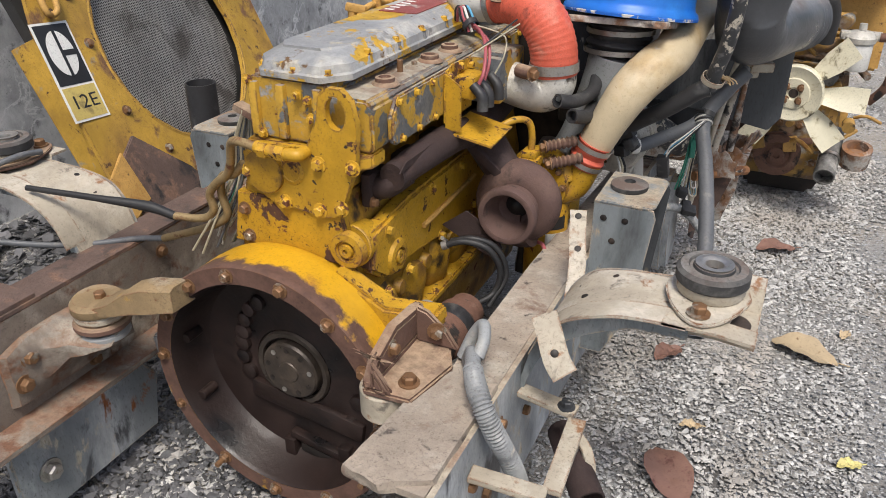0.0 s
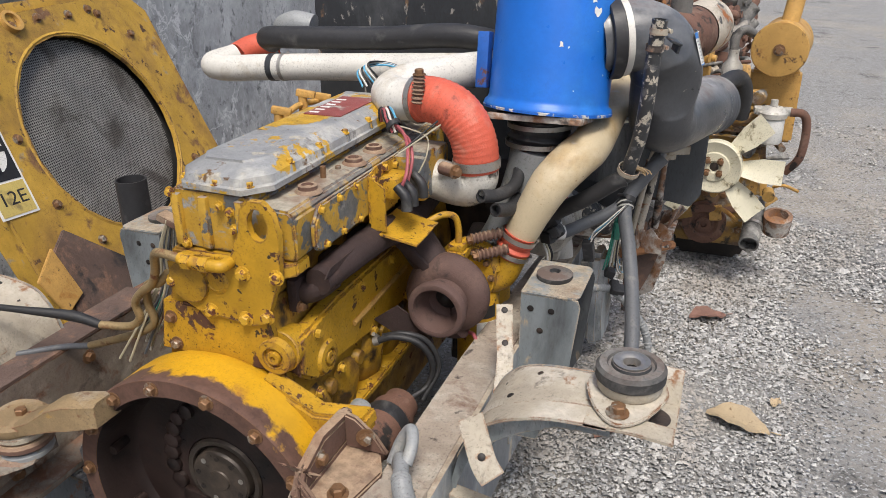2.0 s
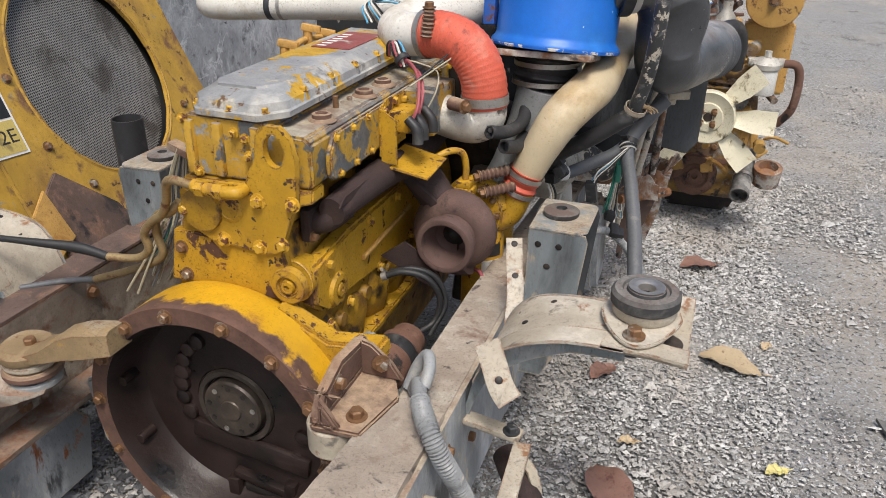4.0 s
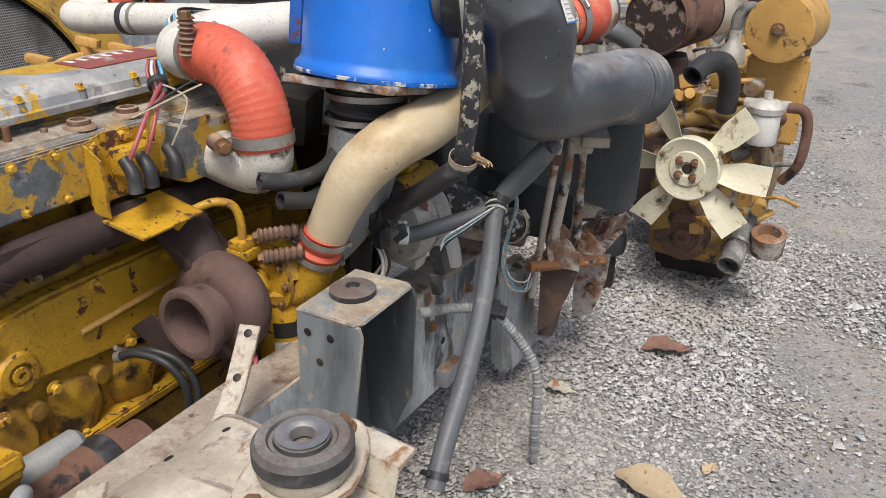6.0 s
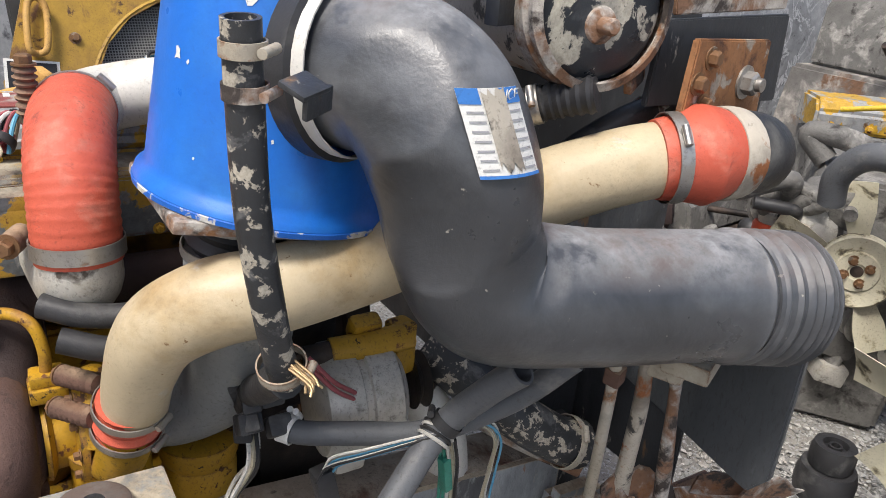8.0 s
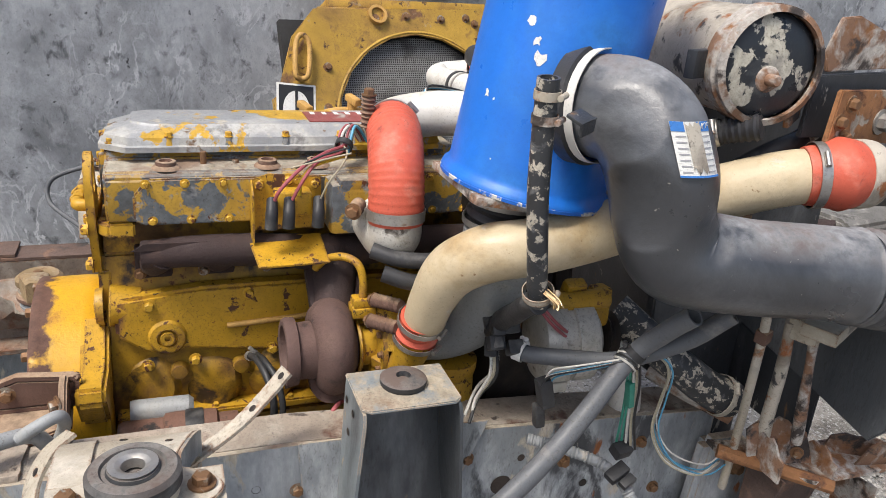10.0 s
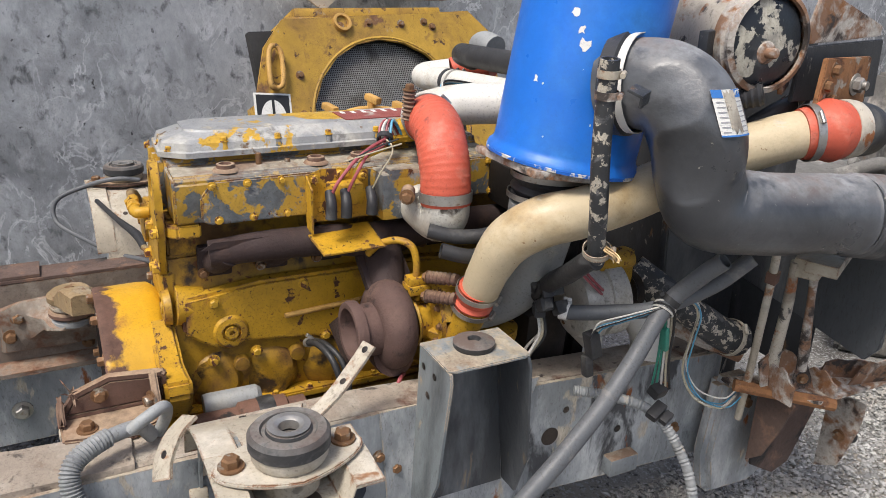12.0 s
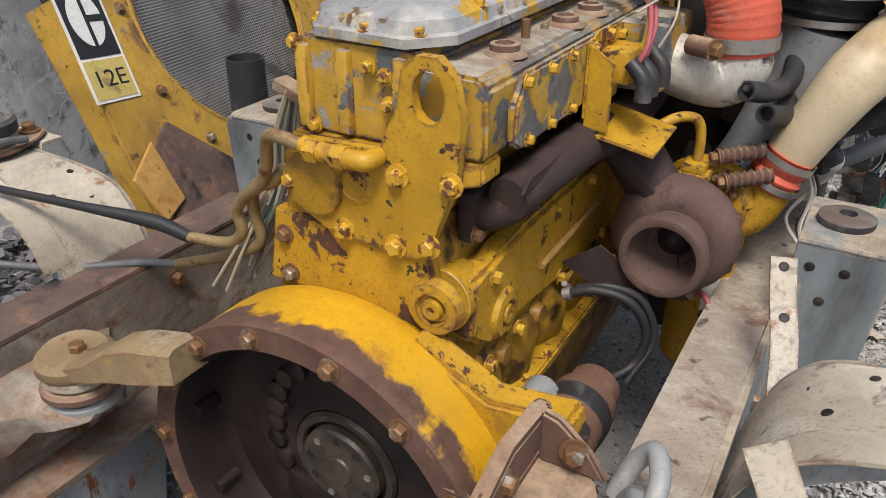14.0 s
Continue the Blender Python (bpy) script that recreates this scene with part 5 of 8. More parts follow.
# ---- cab mounts on both rails ----
M_CUSHION = material("dusty_rubber", (0.04, 0.04, 0.041), 0.6, 0, [((0.17, 0.165, 0.155), 12, 0.5, 0.15, 0.85, 0)], vary=0.3, dust_sheen=((0.22, 0.21, 0.195), 0.55))
def cab_mount(s, label):
    t = thing("cab_mount", label, "cab mount", (0.75 * s, 0.22, 0.65), "cab mounts")
    prof = [(0.525, 0.50), (0.545, 0.575), (0.575, 0.635), (0.625, 0.675), (0.70, 0.700), (0.76, 0.706), (0.815, 0.706)]

    def sweep(bm, y0, y1, low, thick):
        """A curved band from y0 to y1 whose lower edge follows the arch."""
        rows = []
        c = spline([(x * s, 0, z) for x, z in prof], 5)
        for p in c:
            pinch = 0.035 * max(0.0, min(1.0, (abs(p.x) - 0.60) / 0.12))
            ya, yb = (y0 + pinch, y1 - pinch) if y1 - y0 > 0.1 else ((y0 + pinch, y1 + pinch) if y0 < 0.2 else (y0 - pinch, y1 - pinch))
            rows.append([bm.verts.new((p.x, y, p.z + dz)) for y, dz in ((ya, 0), (yb, 0), (yb, -thick - low), (ya, -thick - low))])
        for a, b in zip(rows, rows[1:]):
            bridge(bm, a, b)
        bm.faces.new(rows[0])
        bm.faces.new(rows[-1])
    bm = bm_new()
    sweep(bm, 0.135, 0.315, 0.0, 0.006)
    roughen(bm, 0.002, 12)
    part("arch_plate", bm, M_CREAM, t, "cream-painted arched plate")
    bm = bm_new()
    sweep(bm, 0.128, 0.134, 0.055, 0.0)
    part("side_flange", bm, M_GSTEEL, t, "grey down-turned flange")
    bm = bm_new()
    sweep(bm, 0.316, 0.322, 0.05, 0.0)
    part("side_flange", bm, M_GSTEEL, t, "grey down-turned flange")
    bm = bm_new()
    rows = []
    for p in spline([(x * s, 0, z + 0.004) for x, z in prof[1:]], 5):
        rows.append([bm.verts.new((p.x, y, p.z + dz)) for y, dz in ((0.105, 0.002), (0.16, 0.002), (0.16, -0.004), (0.105, -0.004))])
    for a, b in zip(rows, rows[1:]):
        bridge(bm, a, b)
    bm.faces.new(rows[0])
    bm.faces.new(rows[-1])
    part("lip", bm, M_CREAM, t)
    bm = bm_new()
    prism(bm, [((0.832 + 0.074 * math.cos(a * math.pi / 14) * (1.0 - 0.25 * abs(math.sin(a * math.pi / 14)))) * s, 0.225 + 0.118 * math.sin(a * math.pi / 14)) for a in range(28)], "z", 0.716, 0.724, 0.002)
    part("pad_plate", bm, M_MOUNT if s < 0 else M_CREAM, t, "rusty clamping plate")
    bm = bm_new()
    sec = [(0.105, 0.712), (0.150, 0.712), (0.166, 0.668), (0.284, 0.668), (0.300, 0.712), (0.345, 0.712)]
    rows = []
    for x in (0.775, 0.80, 0.86, 0.925):
        low = 0.002 if x < 0.9 else -0.004
        rows.append([bm.verts.new((x * s, y, z + low)) for y, z in sec] + [bm.verts.new((x * s, y, z + low - 0.006)) for y, z in reversed(sec)])
    for a, b in zip(rows, rows[1:]):
        bridge(bm, a, b, True)
    bm.faces.new(rows[0])
    bm.faces.new(rows[-1])
    part("pressed_tray", bm, M_CREAM, t, "cream pressed steel tray under the cushion")
    bm = bm_new()
    lathe(bm, (0.880 * s, 0.225, 0.6695), (0, 0, 1), [(0, 0.001), (0.030, 0.001), (0.034, 0.0)], 28)
    part("tray_hole", bm, M_DARK, t)
    bm = bm_new()
    cyl(bm, (0.835 * s, 0.225, 0.672), (0.835 * s, 0.225, 0.715), 0.045, n=28)
    part("lower_cushion", bm, M_CREAM, t, "dusty lower half of the cushion")
    c = (0.835 * s, 0.225, 0.0)
    bm = bm_new()
    lathe(bm, (c[0], c[1], 0.724), (0, 0, 1), [(0, 0), (0.054, 0.0), (0.059, 0.008), (0.059, 0.022)], 40)
    part("cushion_base", bm, M_CREAM, t, "dusty cream cushion base")
    bm = bm_new()
    lathe(bm, (c[0], c[1], 0.746), (0, 0, 1), [(0.0595, 0), (0.063, 0.004), (0.063, 0.022), (0.057, 0.029), (0.044, 0.030), (0.041, 0.026), (0.036, 0.026), (0.034, 0.031), (0.020, 0.031), (0.017, 0.014), (0, 0.014)], 44)
    pad = part("rubber_cushion", bm, M_CUSHION, t, "black round rubber cushion")
    bm = bm_new()
    lathe(bm, (c[0], c[1], 0.764), (0, 0, 1), [(0.014, 0.0), (0.016, 0.014), (0.023, 0.0175), (0.024, 0.0175), (0.033, 0.0172), (0.030, 0.012)], 28)
    part("steel_sleeve", bm, M_STEEL, pad)
    for y in (0.137, 0.313):
        bolt(t, (0.828 * s, y, 0.727), (0, 0, 1), 0.014)
    for dx, y in ((0.62, 0.20), (0.66, 0.27), (0.60, 0.26), (0.60, 0.15)):
        bm = bm_new()
        z = float(np.interp(dx, [p[0] for p in prof], [p[1] for p in prof]))
        lathe(bm, (dx * s, y, z + 0.001), (-0.4 * s, 0, 0.9), [(0, 0.002), (0.006, 0.002), (0.0075, 0)], 12)
        part("rivet_hole", bm, M_DARK, t)
    return t


cab_mount(1, "cream worn steel cab mount arm with round rubber cushion")
left_mount = cab_mount(-1, "cream worn steel cab mount arm with dark rubber cushion")
left_mount.location += Vector((-0.035, -0.065, 0.0))


def hood_bracket(s, label, mat):
    """A folded sheet pedestal, open outwards, with a rubber pad on top."""
    t = thing("hood_bracket", label, "bracket", (0.60 * s, 0.68, 0.3), "hood brackets")

    def wall(y_top, y_low, w, m):
        bm = bm_new()
        pts = [(0.530, 0.690), (0.665, 0.690), (0.672, 0.670), (0.645, 0.42), (0.585, 0.29), (0.530, 0.29)]
        a, b = [], []
        for x, z in pts:
            y = y_low + (y_top - y_low) * (z - 0.29) / 0.40
            a.append(bm.verts.new((x * s, y, z)))
            b.append(bm.verts.new((x * s, y + w, z)))
        bridge(bm, a, b, True)
        bm.faces.new(a)
        bm.faces.new(b)
        part("side_wall", bm, m, t)
    wall(0.590, 0.575, 0.006, mat)
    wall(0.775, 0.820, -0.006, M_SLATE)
    bm = bm_new()
    prism(bm, [(0.530 * s, 0.588), (0.655 * s, 0.588), (0.668 * s, 0.605), (0.668 * s, 0.765), (0.655 * s, 0.778), (0.530 * s, 0.778)], "z", 0.690, 0.697, 0.002)
    part("top_plate", bm, mat, t)
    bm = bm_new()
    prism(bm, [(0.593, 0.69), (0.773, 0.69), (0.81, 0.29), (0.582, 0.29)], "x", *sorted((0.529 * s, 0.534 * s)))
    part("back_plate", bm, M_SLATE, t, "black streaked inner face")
    bm = bm_new()
    lathe(bm, (0.588 * s, 0.685, 0.697), (0, 0, 1), [(0, 0.0), (0.042, 0), (0.044, 0.004), (0.044, 0.012), (0.036, 0.016), (0.014, 0.018), (0.012, 0.008), (0, 0.008)], 36)
    part("rubber_pad", bm, M_CUSHION, t, "grey-black rubber pad")
    for x, z in ((0.555, 0.655), (0.605, 0.655), (0.58, 0.60)):
        bm = bm_new()
        lathe(bm, (x * s, 0.588 - (0.69 - z) * 0.0375, z), (0, -1, 0), [(0, 0.0012), (0.006, 0.0012), (0.008, 0.0)], 14)
        part("hole", bm, M_DARK, t)
    return t


hood_bracket(1, "grey folded steel bracket with rubber pad on the rail", M_GSTEEL)
hood_bracket(-1, "blue-grey folded steel bracket with rubber pad by the radiator", M_GSTEEL)
bm = bm_new()
tube(bm, [(-0.80, 0.80, 0.0), (-0.80, 0.80, 0.40), (-0.80, 0.80, 0.76)], 0.048, 26, 4, hollow=0.005)
solid("black_pipe", bm, M_RUBBER, "upright black pipe with open end", "pipe")


def flat_bar(name, label, pts, w, mat, holes=(), axis=(0, 0, 1), cat="bracket"):
    """A strip of flat steel through the points, w wide along the axis."""
    t = thing(name, label, cat, pts[0])
    bm = bm_new()
    c = spline(pts, 4)
    a = Vector(axis).normalized()
    rows = []
    for i, p in enumerate(c):
        d = (c[min(i + 1, len(c) - 1)] - c[max(i - 1, 0)]).normalized()
        side_ = (a - d * a.dot(d)).normalized() * w / 2
        nrm = d.cross(side_).normalized() * 0.003
        rows.append([bm.verts.new(p + side_ + nrm), bm.verts.new(p + side_ - nrm), bm.verts.new(p - side_ - nrm), bm.verts.new(p - side_ + nrm)])
    for r0, r1 in zip(rows, rows[1:]):
        bridge(bm, r0, r1, True)
    bm.faces.new(rows[0])
    bm.faces.new(rows[-1])
    part("bar", bm, mat, t)
    for f in holes:
        i = int(f * (len(c) - 1))
        d = (c[min(i + 1, len(c) - 1)] - c[max(i - 1, 0)]).normalized()
        n = d.cross((a - d * a.dot(d)).normalized()).normalized()
        for sgn in (1, -1):
            bm = bm_new()
            lathe(bm, c[i] + n * sgn * 0.003, n * sgn, [(0, 0.0009), (0.006, 0.0009), (0.0075, 0.0001)], 12)
            part("hole", bm, M_DARK, t)
    return t


flat_bar("steel_strip", "cream flat steel strip with holes leaning on the rail", [(0.522, 0.480, 0.712), (0.535, 0.440, 0.672), (0.553, 0.388, 0.630), (0.568, 0.315, 0.585), (0.572, 0.27, 0.555)], 0.036, M_CREAM, (0.08, 0.4), (1, 0.5, 0.2))
flat_bar("steel_strip", "rust-blotched cream steel strip bent below the cab mount", [(0.568, 0.118, 0.665), (0.590, 0.085, 0.648), (0.612, 0.062, 0.615), (0.632, 0.055, 0.590)], 0.048, M_CREAM, (0.6,), (0.7, 0.5, 0.4))
ub = thing("step_bracket", "cream U-shaped flat steel bracket bolted to the rail", "bracket", (0.6, 0, 0.45))
for nm, p, q in (("arm", (0.528, 0.125, 0.475), (0.645, 0.112, 0.468)), ("arm", (0.528, -0.125, 0.475), (0.660, -0.112, 0.465)), ("cross_bar", (0.652, 0.098, 0.462), (0.664, -0.094, 0.459))):
    bm = bm_new()
    p, q = Vector(p), Vector(q)
    m = (q - p).to_track_quat("X", "Z").to_matrix().to_4x4()
    box(bm, (0, 0, 0), ((q - p).length, 0.034, 0.012), bev=0.002)
    bm.transform(Matrix.Translation((p + q) / 2) @ m)
    part(nm, bm, M_CREAM, ub)
bm = bm_new()
box(bm, (0.658, 0.0, 0.425), (0.006, 0.19, 0.06), bev=0.002)
part("skirt", bm, M_BLKST, ub)
bolt(ub, (0.625, 0.114, 0.476), (0, 0, 1), 0.012, M_BLKST)


def hose(name, label, pts, r, mat, hollow=0.0, wave=None, sub=7, n=14, ends=(), cat="hose"):
    t = thing(name, label, cat, pts[-1])
    bm = bm_new()
    tube(bm, pts, r, n, sub, hollow, wave)
    part("hose", bm, mat, t)
    for f, rr_, m in ends:
        c = spline(pts, 6)
        i = min(int(f * (len(c) - 1)), len(c) - 2)
        clamp(t, c[i], c[i + 1] - c[i], rr_, m, w=0.014)
    return t


# ribbed conduit over the rail and the ends of a strap
hose("ribbed_conduit", "grey ribbed conduit hanging over the rail", [(0.445, 0.06, 0.565), (0.462, 0.035, 0.600), (0.492, -0.03, 0.605), (0.528, -0.08, 0.592), (0.553, -0.085, 0.545), (0.570, -0.055, 0.47), (0.580, -0.026, 0.40), (0.588, 0.0, 0.32)], 0.0175, M_RIB, 0.003, lambda f: 0.0022 * math.sin(f * 420) if f > 0.25 else -0.003, sub=28)
hose("cloth_strap", "dirty grey cloth wrapped round the conduit's end", [(0.425, 0.075, 0.555), (0.440, 0.09, 0.60), (0.462, 0.085, 0.632), (0.478, 0.05, 0.625), (0.478, 0.02, 0.605)], 0.012, M_GREYPIPE)
hose("exhaust_stub", "short dark round pipe below the step bracket", [(0.60, 0.20, 0.34), (0.64, 0.14, 0.33), (0.70, 0.06, 0.31)], 0.032, M_RUSTY, 0.004)
flat_bar("pipe_clip", "cream steel clip round the dark pipe", [(0.628, 0.16, 0.385), (0.668, 0.135, 0.365), (0.685, 0.11, 0.32), (0.655, 0.10, 0.28)], 0.022, M_CREAM, (), (0.6, 0.8, 0))
hose("ribbed_conduit", "dark ribbed conduit lying on the ground by the rail", [(0.60, -0.05, 0.12), (0.625, -0.10, 0.05), (0.64, -0.18, 0.018), (0.63, -0.3, 0.018)], 0.018, M_RUBBER, 0, lambda f: 0.002 * math.sin(f * 260), sub=20)
hose("bellows_boot", "small black ribbed boot under the cab mount", [(0.80, 0.30, 0.68), (0.785, 0.33, 0.62), (0.765, 0.36, 0.56)], 0.016, M_RUBBER, 0, lambda f: 0.005 * math.sin(f * 50), sub=16)

# starter motor with its cables
st = thing("starter_motor", "rusty brown starter motor low beside the block", "starter motor", (0.30, 0.3, 0.36))
bm = bm_new()
lathe(bm, (0.285, 0.165, 0.435), (0.02, 1, 0), [(0, 0), (0.040, 0), (0.046, 0.01), (0.046, 0.09), (0.054, 0.095), (0.056, 0.12), (0.054, 0.20), (0.044, 0.205), (0.044, 0.245), (0, 0.25)], 30)
part("body", bm, M_MUFF, st)
bm = bm_new()
lathe(bm, (0.287, 0.30, 0.435), (0.02, 1, 0), [(0.0565, 0), (0.058, 0.004), (0.058, 0.034), (0.0565, 0.038)], 30)
part("rubber_band", bm, M_RUBBER, st)
bm = bm_new()
lathe(bm, (0.235, 0.19, 0.475), (0.02, 1, 0), [(0, 0), (0.026, 0), (0.028, 0.01), (0.028, 0.12), (0.02, 0.13), (0, 0.13)], 22)
part("solenoid", bm, M_GREYPIPE, st)
hose("battery_cable", "black cable looped beside the block", [(0.215, 0.445, 0.575), (0.26, 0.455, 0.59), (0.315, 0.47, 0.575), (0.345, 0.48, 0.52), (0.335, 0.47, 0.46), (0.30, 0.42, 0.44)], 0.008, M_W_BLK, ends=((0.03, 0.009, M_STEEL),), cat="cable")
hose("battery_cable", "second black cable beside the block", [(0.225, 0.46, 0.582), (0.28, 0.47, 0.595), (0.33, 0.49, 0.57), (0.355, 0.495, 0.50), (0.33, 0.45, 0.43)], 0.007, M_W_BLK, cat="cable")
hose("red_cable", "short red cable with bare ring terminal", [(0.385, 0.62, 0.54), (0.41, 0.60, 0.545), (0.43, 0.575, 0.52), (0.44, 0.56, 0.49)], 0.005, M_W_PINK, ends=((0.8, 0.006, M_STEEL),), cat="cable")

# oil filter behind the turbocharger
of = thing("oil_filter", "yellow spin-on oil filter with white label", "oil filter", (0.36, 0.86, 0.25))
bm = bm_new()
lathe(bm, (0.365, 0.865, 0.25), (0, 0, 1), [(0, 0), (0.05, 0.0), (0.058, 0.012), (0.058, 0.31), (0.054, 0.32), (0.058, 0.325), (0.062, 0.34), (0.062, 0.36), (0, 0.37)], 36)
part("can", bm, M_YEL, of)
for nm, z0, z1, m, e in (("label", 0.44, 0.51, M_WHITE, 0.0006), ("label_bar", 0.49, 0.508, M_BLACK, 0.0012), ("text_bar", 0.478, 0.482, M_INK, 0.0012), ("text_bar", 0.468, 0.471, M_INK, 0.0012), ("text_bar", 0.458, 0.461, M_INK, 0.0012)):
    bm = bm_new()
    rows = []
    for i in range(9):
        a = radians(-75 + i * 8)
        p = Vector((0.365 + (0.058 + e) * math.cos(a), 0.865 + (0.058 + e) * math.sin(a), 0))
        rows.append((bm.verts.new((p.x, p.y, z0)), bm.verts.new((p.x, p.y, z1))))
    for a, b in zip(rows, rows[1:]):
        bm.faces.new((a[0], b[0], b[1], a[1]))
    part(nm, bm, m, of)

# sensor bracket on the rocker housing with its wires
sb = thing("sensor_bracket", "yellow folded bracket carrying relays with rubber boots", "sensor bracket", (0.23, 0.52, 0.85))
bm = bm_new()
prism(bm, [(0.452, 0.875), (0.452, 0.985), (0.49, 0.998), (0.600, 0.990), (0.600, 0.875)], "x", 0.2085, 0.2125, 0.001)
part("back_plate", bm, M_YEL, sb)
bm = bm_new()
prism(bm, [(0.2125, 0.86), (0.2125, 0.985), (0.25, 0.962), (0.25, 0.86)], "y", 0.452, 0.456)
part("side_plate", bm, M_YEL, sb)
bm = bm_new()
prism(bm, [(0.2085, 0.445), (0.325, 0.455), (0.320, 0.600), (0.2085, 0.600)], "z", 0.856, 0.860)
bm.transform(Matrix.Translation((0.21, 0, 0.858)) @ Euler((0, radians(12), 0)).to_matrix().to_4x4() @ Matrix.Translation((-0.21, 0, -0.858)))
part("shelf", bm, M_YEL, sb, "bent yellow shelf")
bm = bm_new()
box(bm, (0.236, 0.535, 0.945), (0.048, 0.075, 0.05), bev=0.006)
part("relay_block", bm, M_YEL, sb)
for y in (0.49, 0.525, 0.585):
    bm = bm_new()
    tube(bm, [(0.262, y, 0.958), (0.285, y - 0.004, 0.935), (0.288, y - 0.006, 0.905)], [0.011, 0.0125, 0.013], 14, 5)
    part("rubber_boot", bm, M_RUBBER, sb, "slate-black rubber boot")
for y, z in ((0.47, 0.975), (0.53, 0.985), (0.585, 0.975)):
    bolt(sb, (0.213, y, z), (1, 0, 0), 0.009, M_YBOLT)
wires = thing("wire_bundle", "loose pink, yellow and tan wires tied together", "wiring", (0.25, 0.6, 0.95))
for m, r, pts in ((M_W_PINK, 0.0040, [(0.272, 0.492, 0.955), (0.28, 0.505, 0.985), (0.265, 0.55, 1.025), (0.235, 0.60, 1.045), (0.20, 0.645, 1.05), (0.17, 0.67, 1.055)]), (M_W_PINK, 0.0038, [(0.272, 0.527, 0.955), (0.275, 0.55, 1.0), (0.255, 0.585, 1.035), (0.21, 0.64, 1.04), (0.165, 0.66, 1.06)]), (M_W_YEL, 0.0042, [(0.262, 0.545, 0.965), (0.265, 0.55, 1.0), (0.255, 0.575, 1.025), (0.235, 0.61, 1.03), (0.20, 0.65, 1.03)]), (M_W_TAN, 0.002, [(0.272, 0.585, 0.955), (0.29, 0.60, 1.0), (0.28, 0.63, 1.035), (0.23, 0.65, 1.045), (0.20, 0.65, 1.05)]), (M_W_TAN, 0.002, [(0.25, 0.53, 1.02), (0.29, 0.60, 1.05), (0.31, 0.64, 1.065)]), (M_W_BLK, 0.002, [(0.25, 0.54, 1.02), (0.285, 0.59, 1.055), (0.305, 0.635, 1.075)])):
    bm = bm_new()
    tube(bm, pts, r, 8, 6)
    part("wire", bm, m, wires)
for i in range(7):
    m = (M_W_PINK, M_W_BLUE, M_W_TAN, M_W_BLK, M_W_WHITE, M_W_PINK, M_W_BLK)[i]
    o = Vector((random.uniform(-0.012, 0.012), random.uniform(-0.012, 0.012), 0))
    bm = bm_new()
    tube(bm, [Vector((0.185, 0.655, 1.035)) + o, Vector((0.168, 0.662, 1.068)) + o * 1.4, Vector((0.155, 0.675, 1.085)) + o, Vector((0.14, 0.69, 1.075)) + o, Vector((0.13, 0.71, 1.045)) + o], 0.0032, 7, 5)
    part("wire", bm, m, wires)
bm = bm_new()
lathe(bm, (0.19, 0.65, 1.045), (-0.5, 0.3, 0.4), [(0.017, 0), (0.0195, 0.002), (0.0195, 0.014), (0.017, 0.016)], 16)
part("tape", bm, M_RUBBER, wires, "black tape")
for i in range(6):
    hose("loose_wire", "thin loose wire behind the valve cover", [(0.0 + i * 0.008, 0.86 + i * 0.01, 1.09), (-0.03 + i * 0.006, 0.90, 1.125 + i * 0.004), (0.02, 0.97 + i * 0.006, 1.13), (0.10, 1.0, 1.10)], 0.0028, (M_W_BLUE, M_W_WHITE, M_W_BLK)[i % 3], n=7, cat="wire")
# fittings on the far side of the valve cover
fl = thing("fuel_fitting", "yellow fuel fittings on the far side of the head", "fitting", (-0.12, 0.6, 1.0))
for y, h in ((0.62, 0.06), (0.74, 0.09), (0.82, 0.05)):
    bm = bm_new()
    cyl(bm, (-0.115, y, 0.99), (-0.115, y, 1.04 + h * 0.6), 0.012, n=10)
    box(bm, (-0.105, y, 1.035 + h * 0.6), (0.05, 0.02, 0.018), (0, 10, 20), 0.004)
    part("fitting", bm, M_OLDYEL, fl)
bm = bm_new()
tube(bm, [(-0.115, 0.60, 1.03), (-0.118, 0.70, 1.06), (-0.115, 0.80, 1.055), (-0.11, 0.9, 1.03)], 0.008, 10, 6)
part("line", bm, M_OLDYEL, fl)

# oil lines at the rear of the head
ol = thing("oil_line", "bent rusty-yellow oil lines at the rear of the head", "oil line", (-0.1, 0.13, 0.8))
bm = bm_new()
tube(bm, [(0.06, 0.135, 0.893), (0.058, 0.112, 0.893), (0.04, 0.108, 0.893), (0.0, 0.108, 0.893), (-0.04, 0.112, 0.896)], 0.013, 12, 6)
part("elbow_fitting", bm, M_YEL, ol, "yellow elbow fitting")
for x in (0.022, -0.02):
    bm = bm_new()
    cyl(bm, (x - 0.010, 0.108, 0.893), (x + 0.010, 0.108, 0.893), 0.0165, n=6)
    part("hex_nut", bm, M_YEL, ol)
for pts in ([(-0.03, 0.110, 0.894), (-0.085, 0.112, 0.900), (-0.115, 0.125, 0.885), (-0.135, 0.14, 0.84), (-0.16, 0.15, 0.80), (-0.195, 0.155, 0.775), (-0.225, 0.16, 0.74), (-0.225, 0.165, 0.70), (-0.26, 0.165, 0.672), (-0.33, 0.15, 0.67)], [(-0.12, 0.16, 0.83), (-0.15, 0.16, 0.80), (-0.19, 0.17, 0.785), (-0.205, 0.175, 0.74), (-0.20, 0.18, 0.69), (-0.23, 0.18, 0.66), (-0.30, 0.185, 0.625), (-0.42, 0.19, 0.575)]):
    bm = bm_new()
    tube(bm, pts, 0.0095, 12, 6)
    part("line", bm, M_OLIVE, ol)
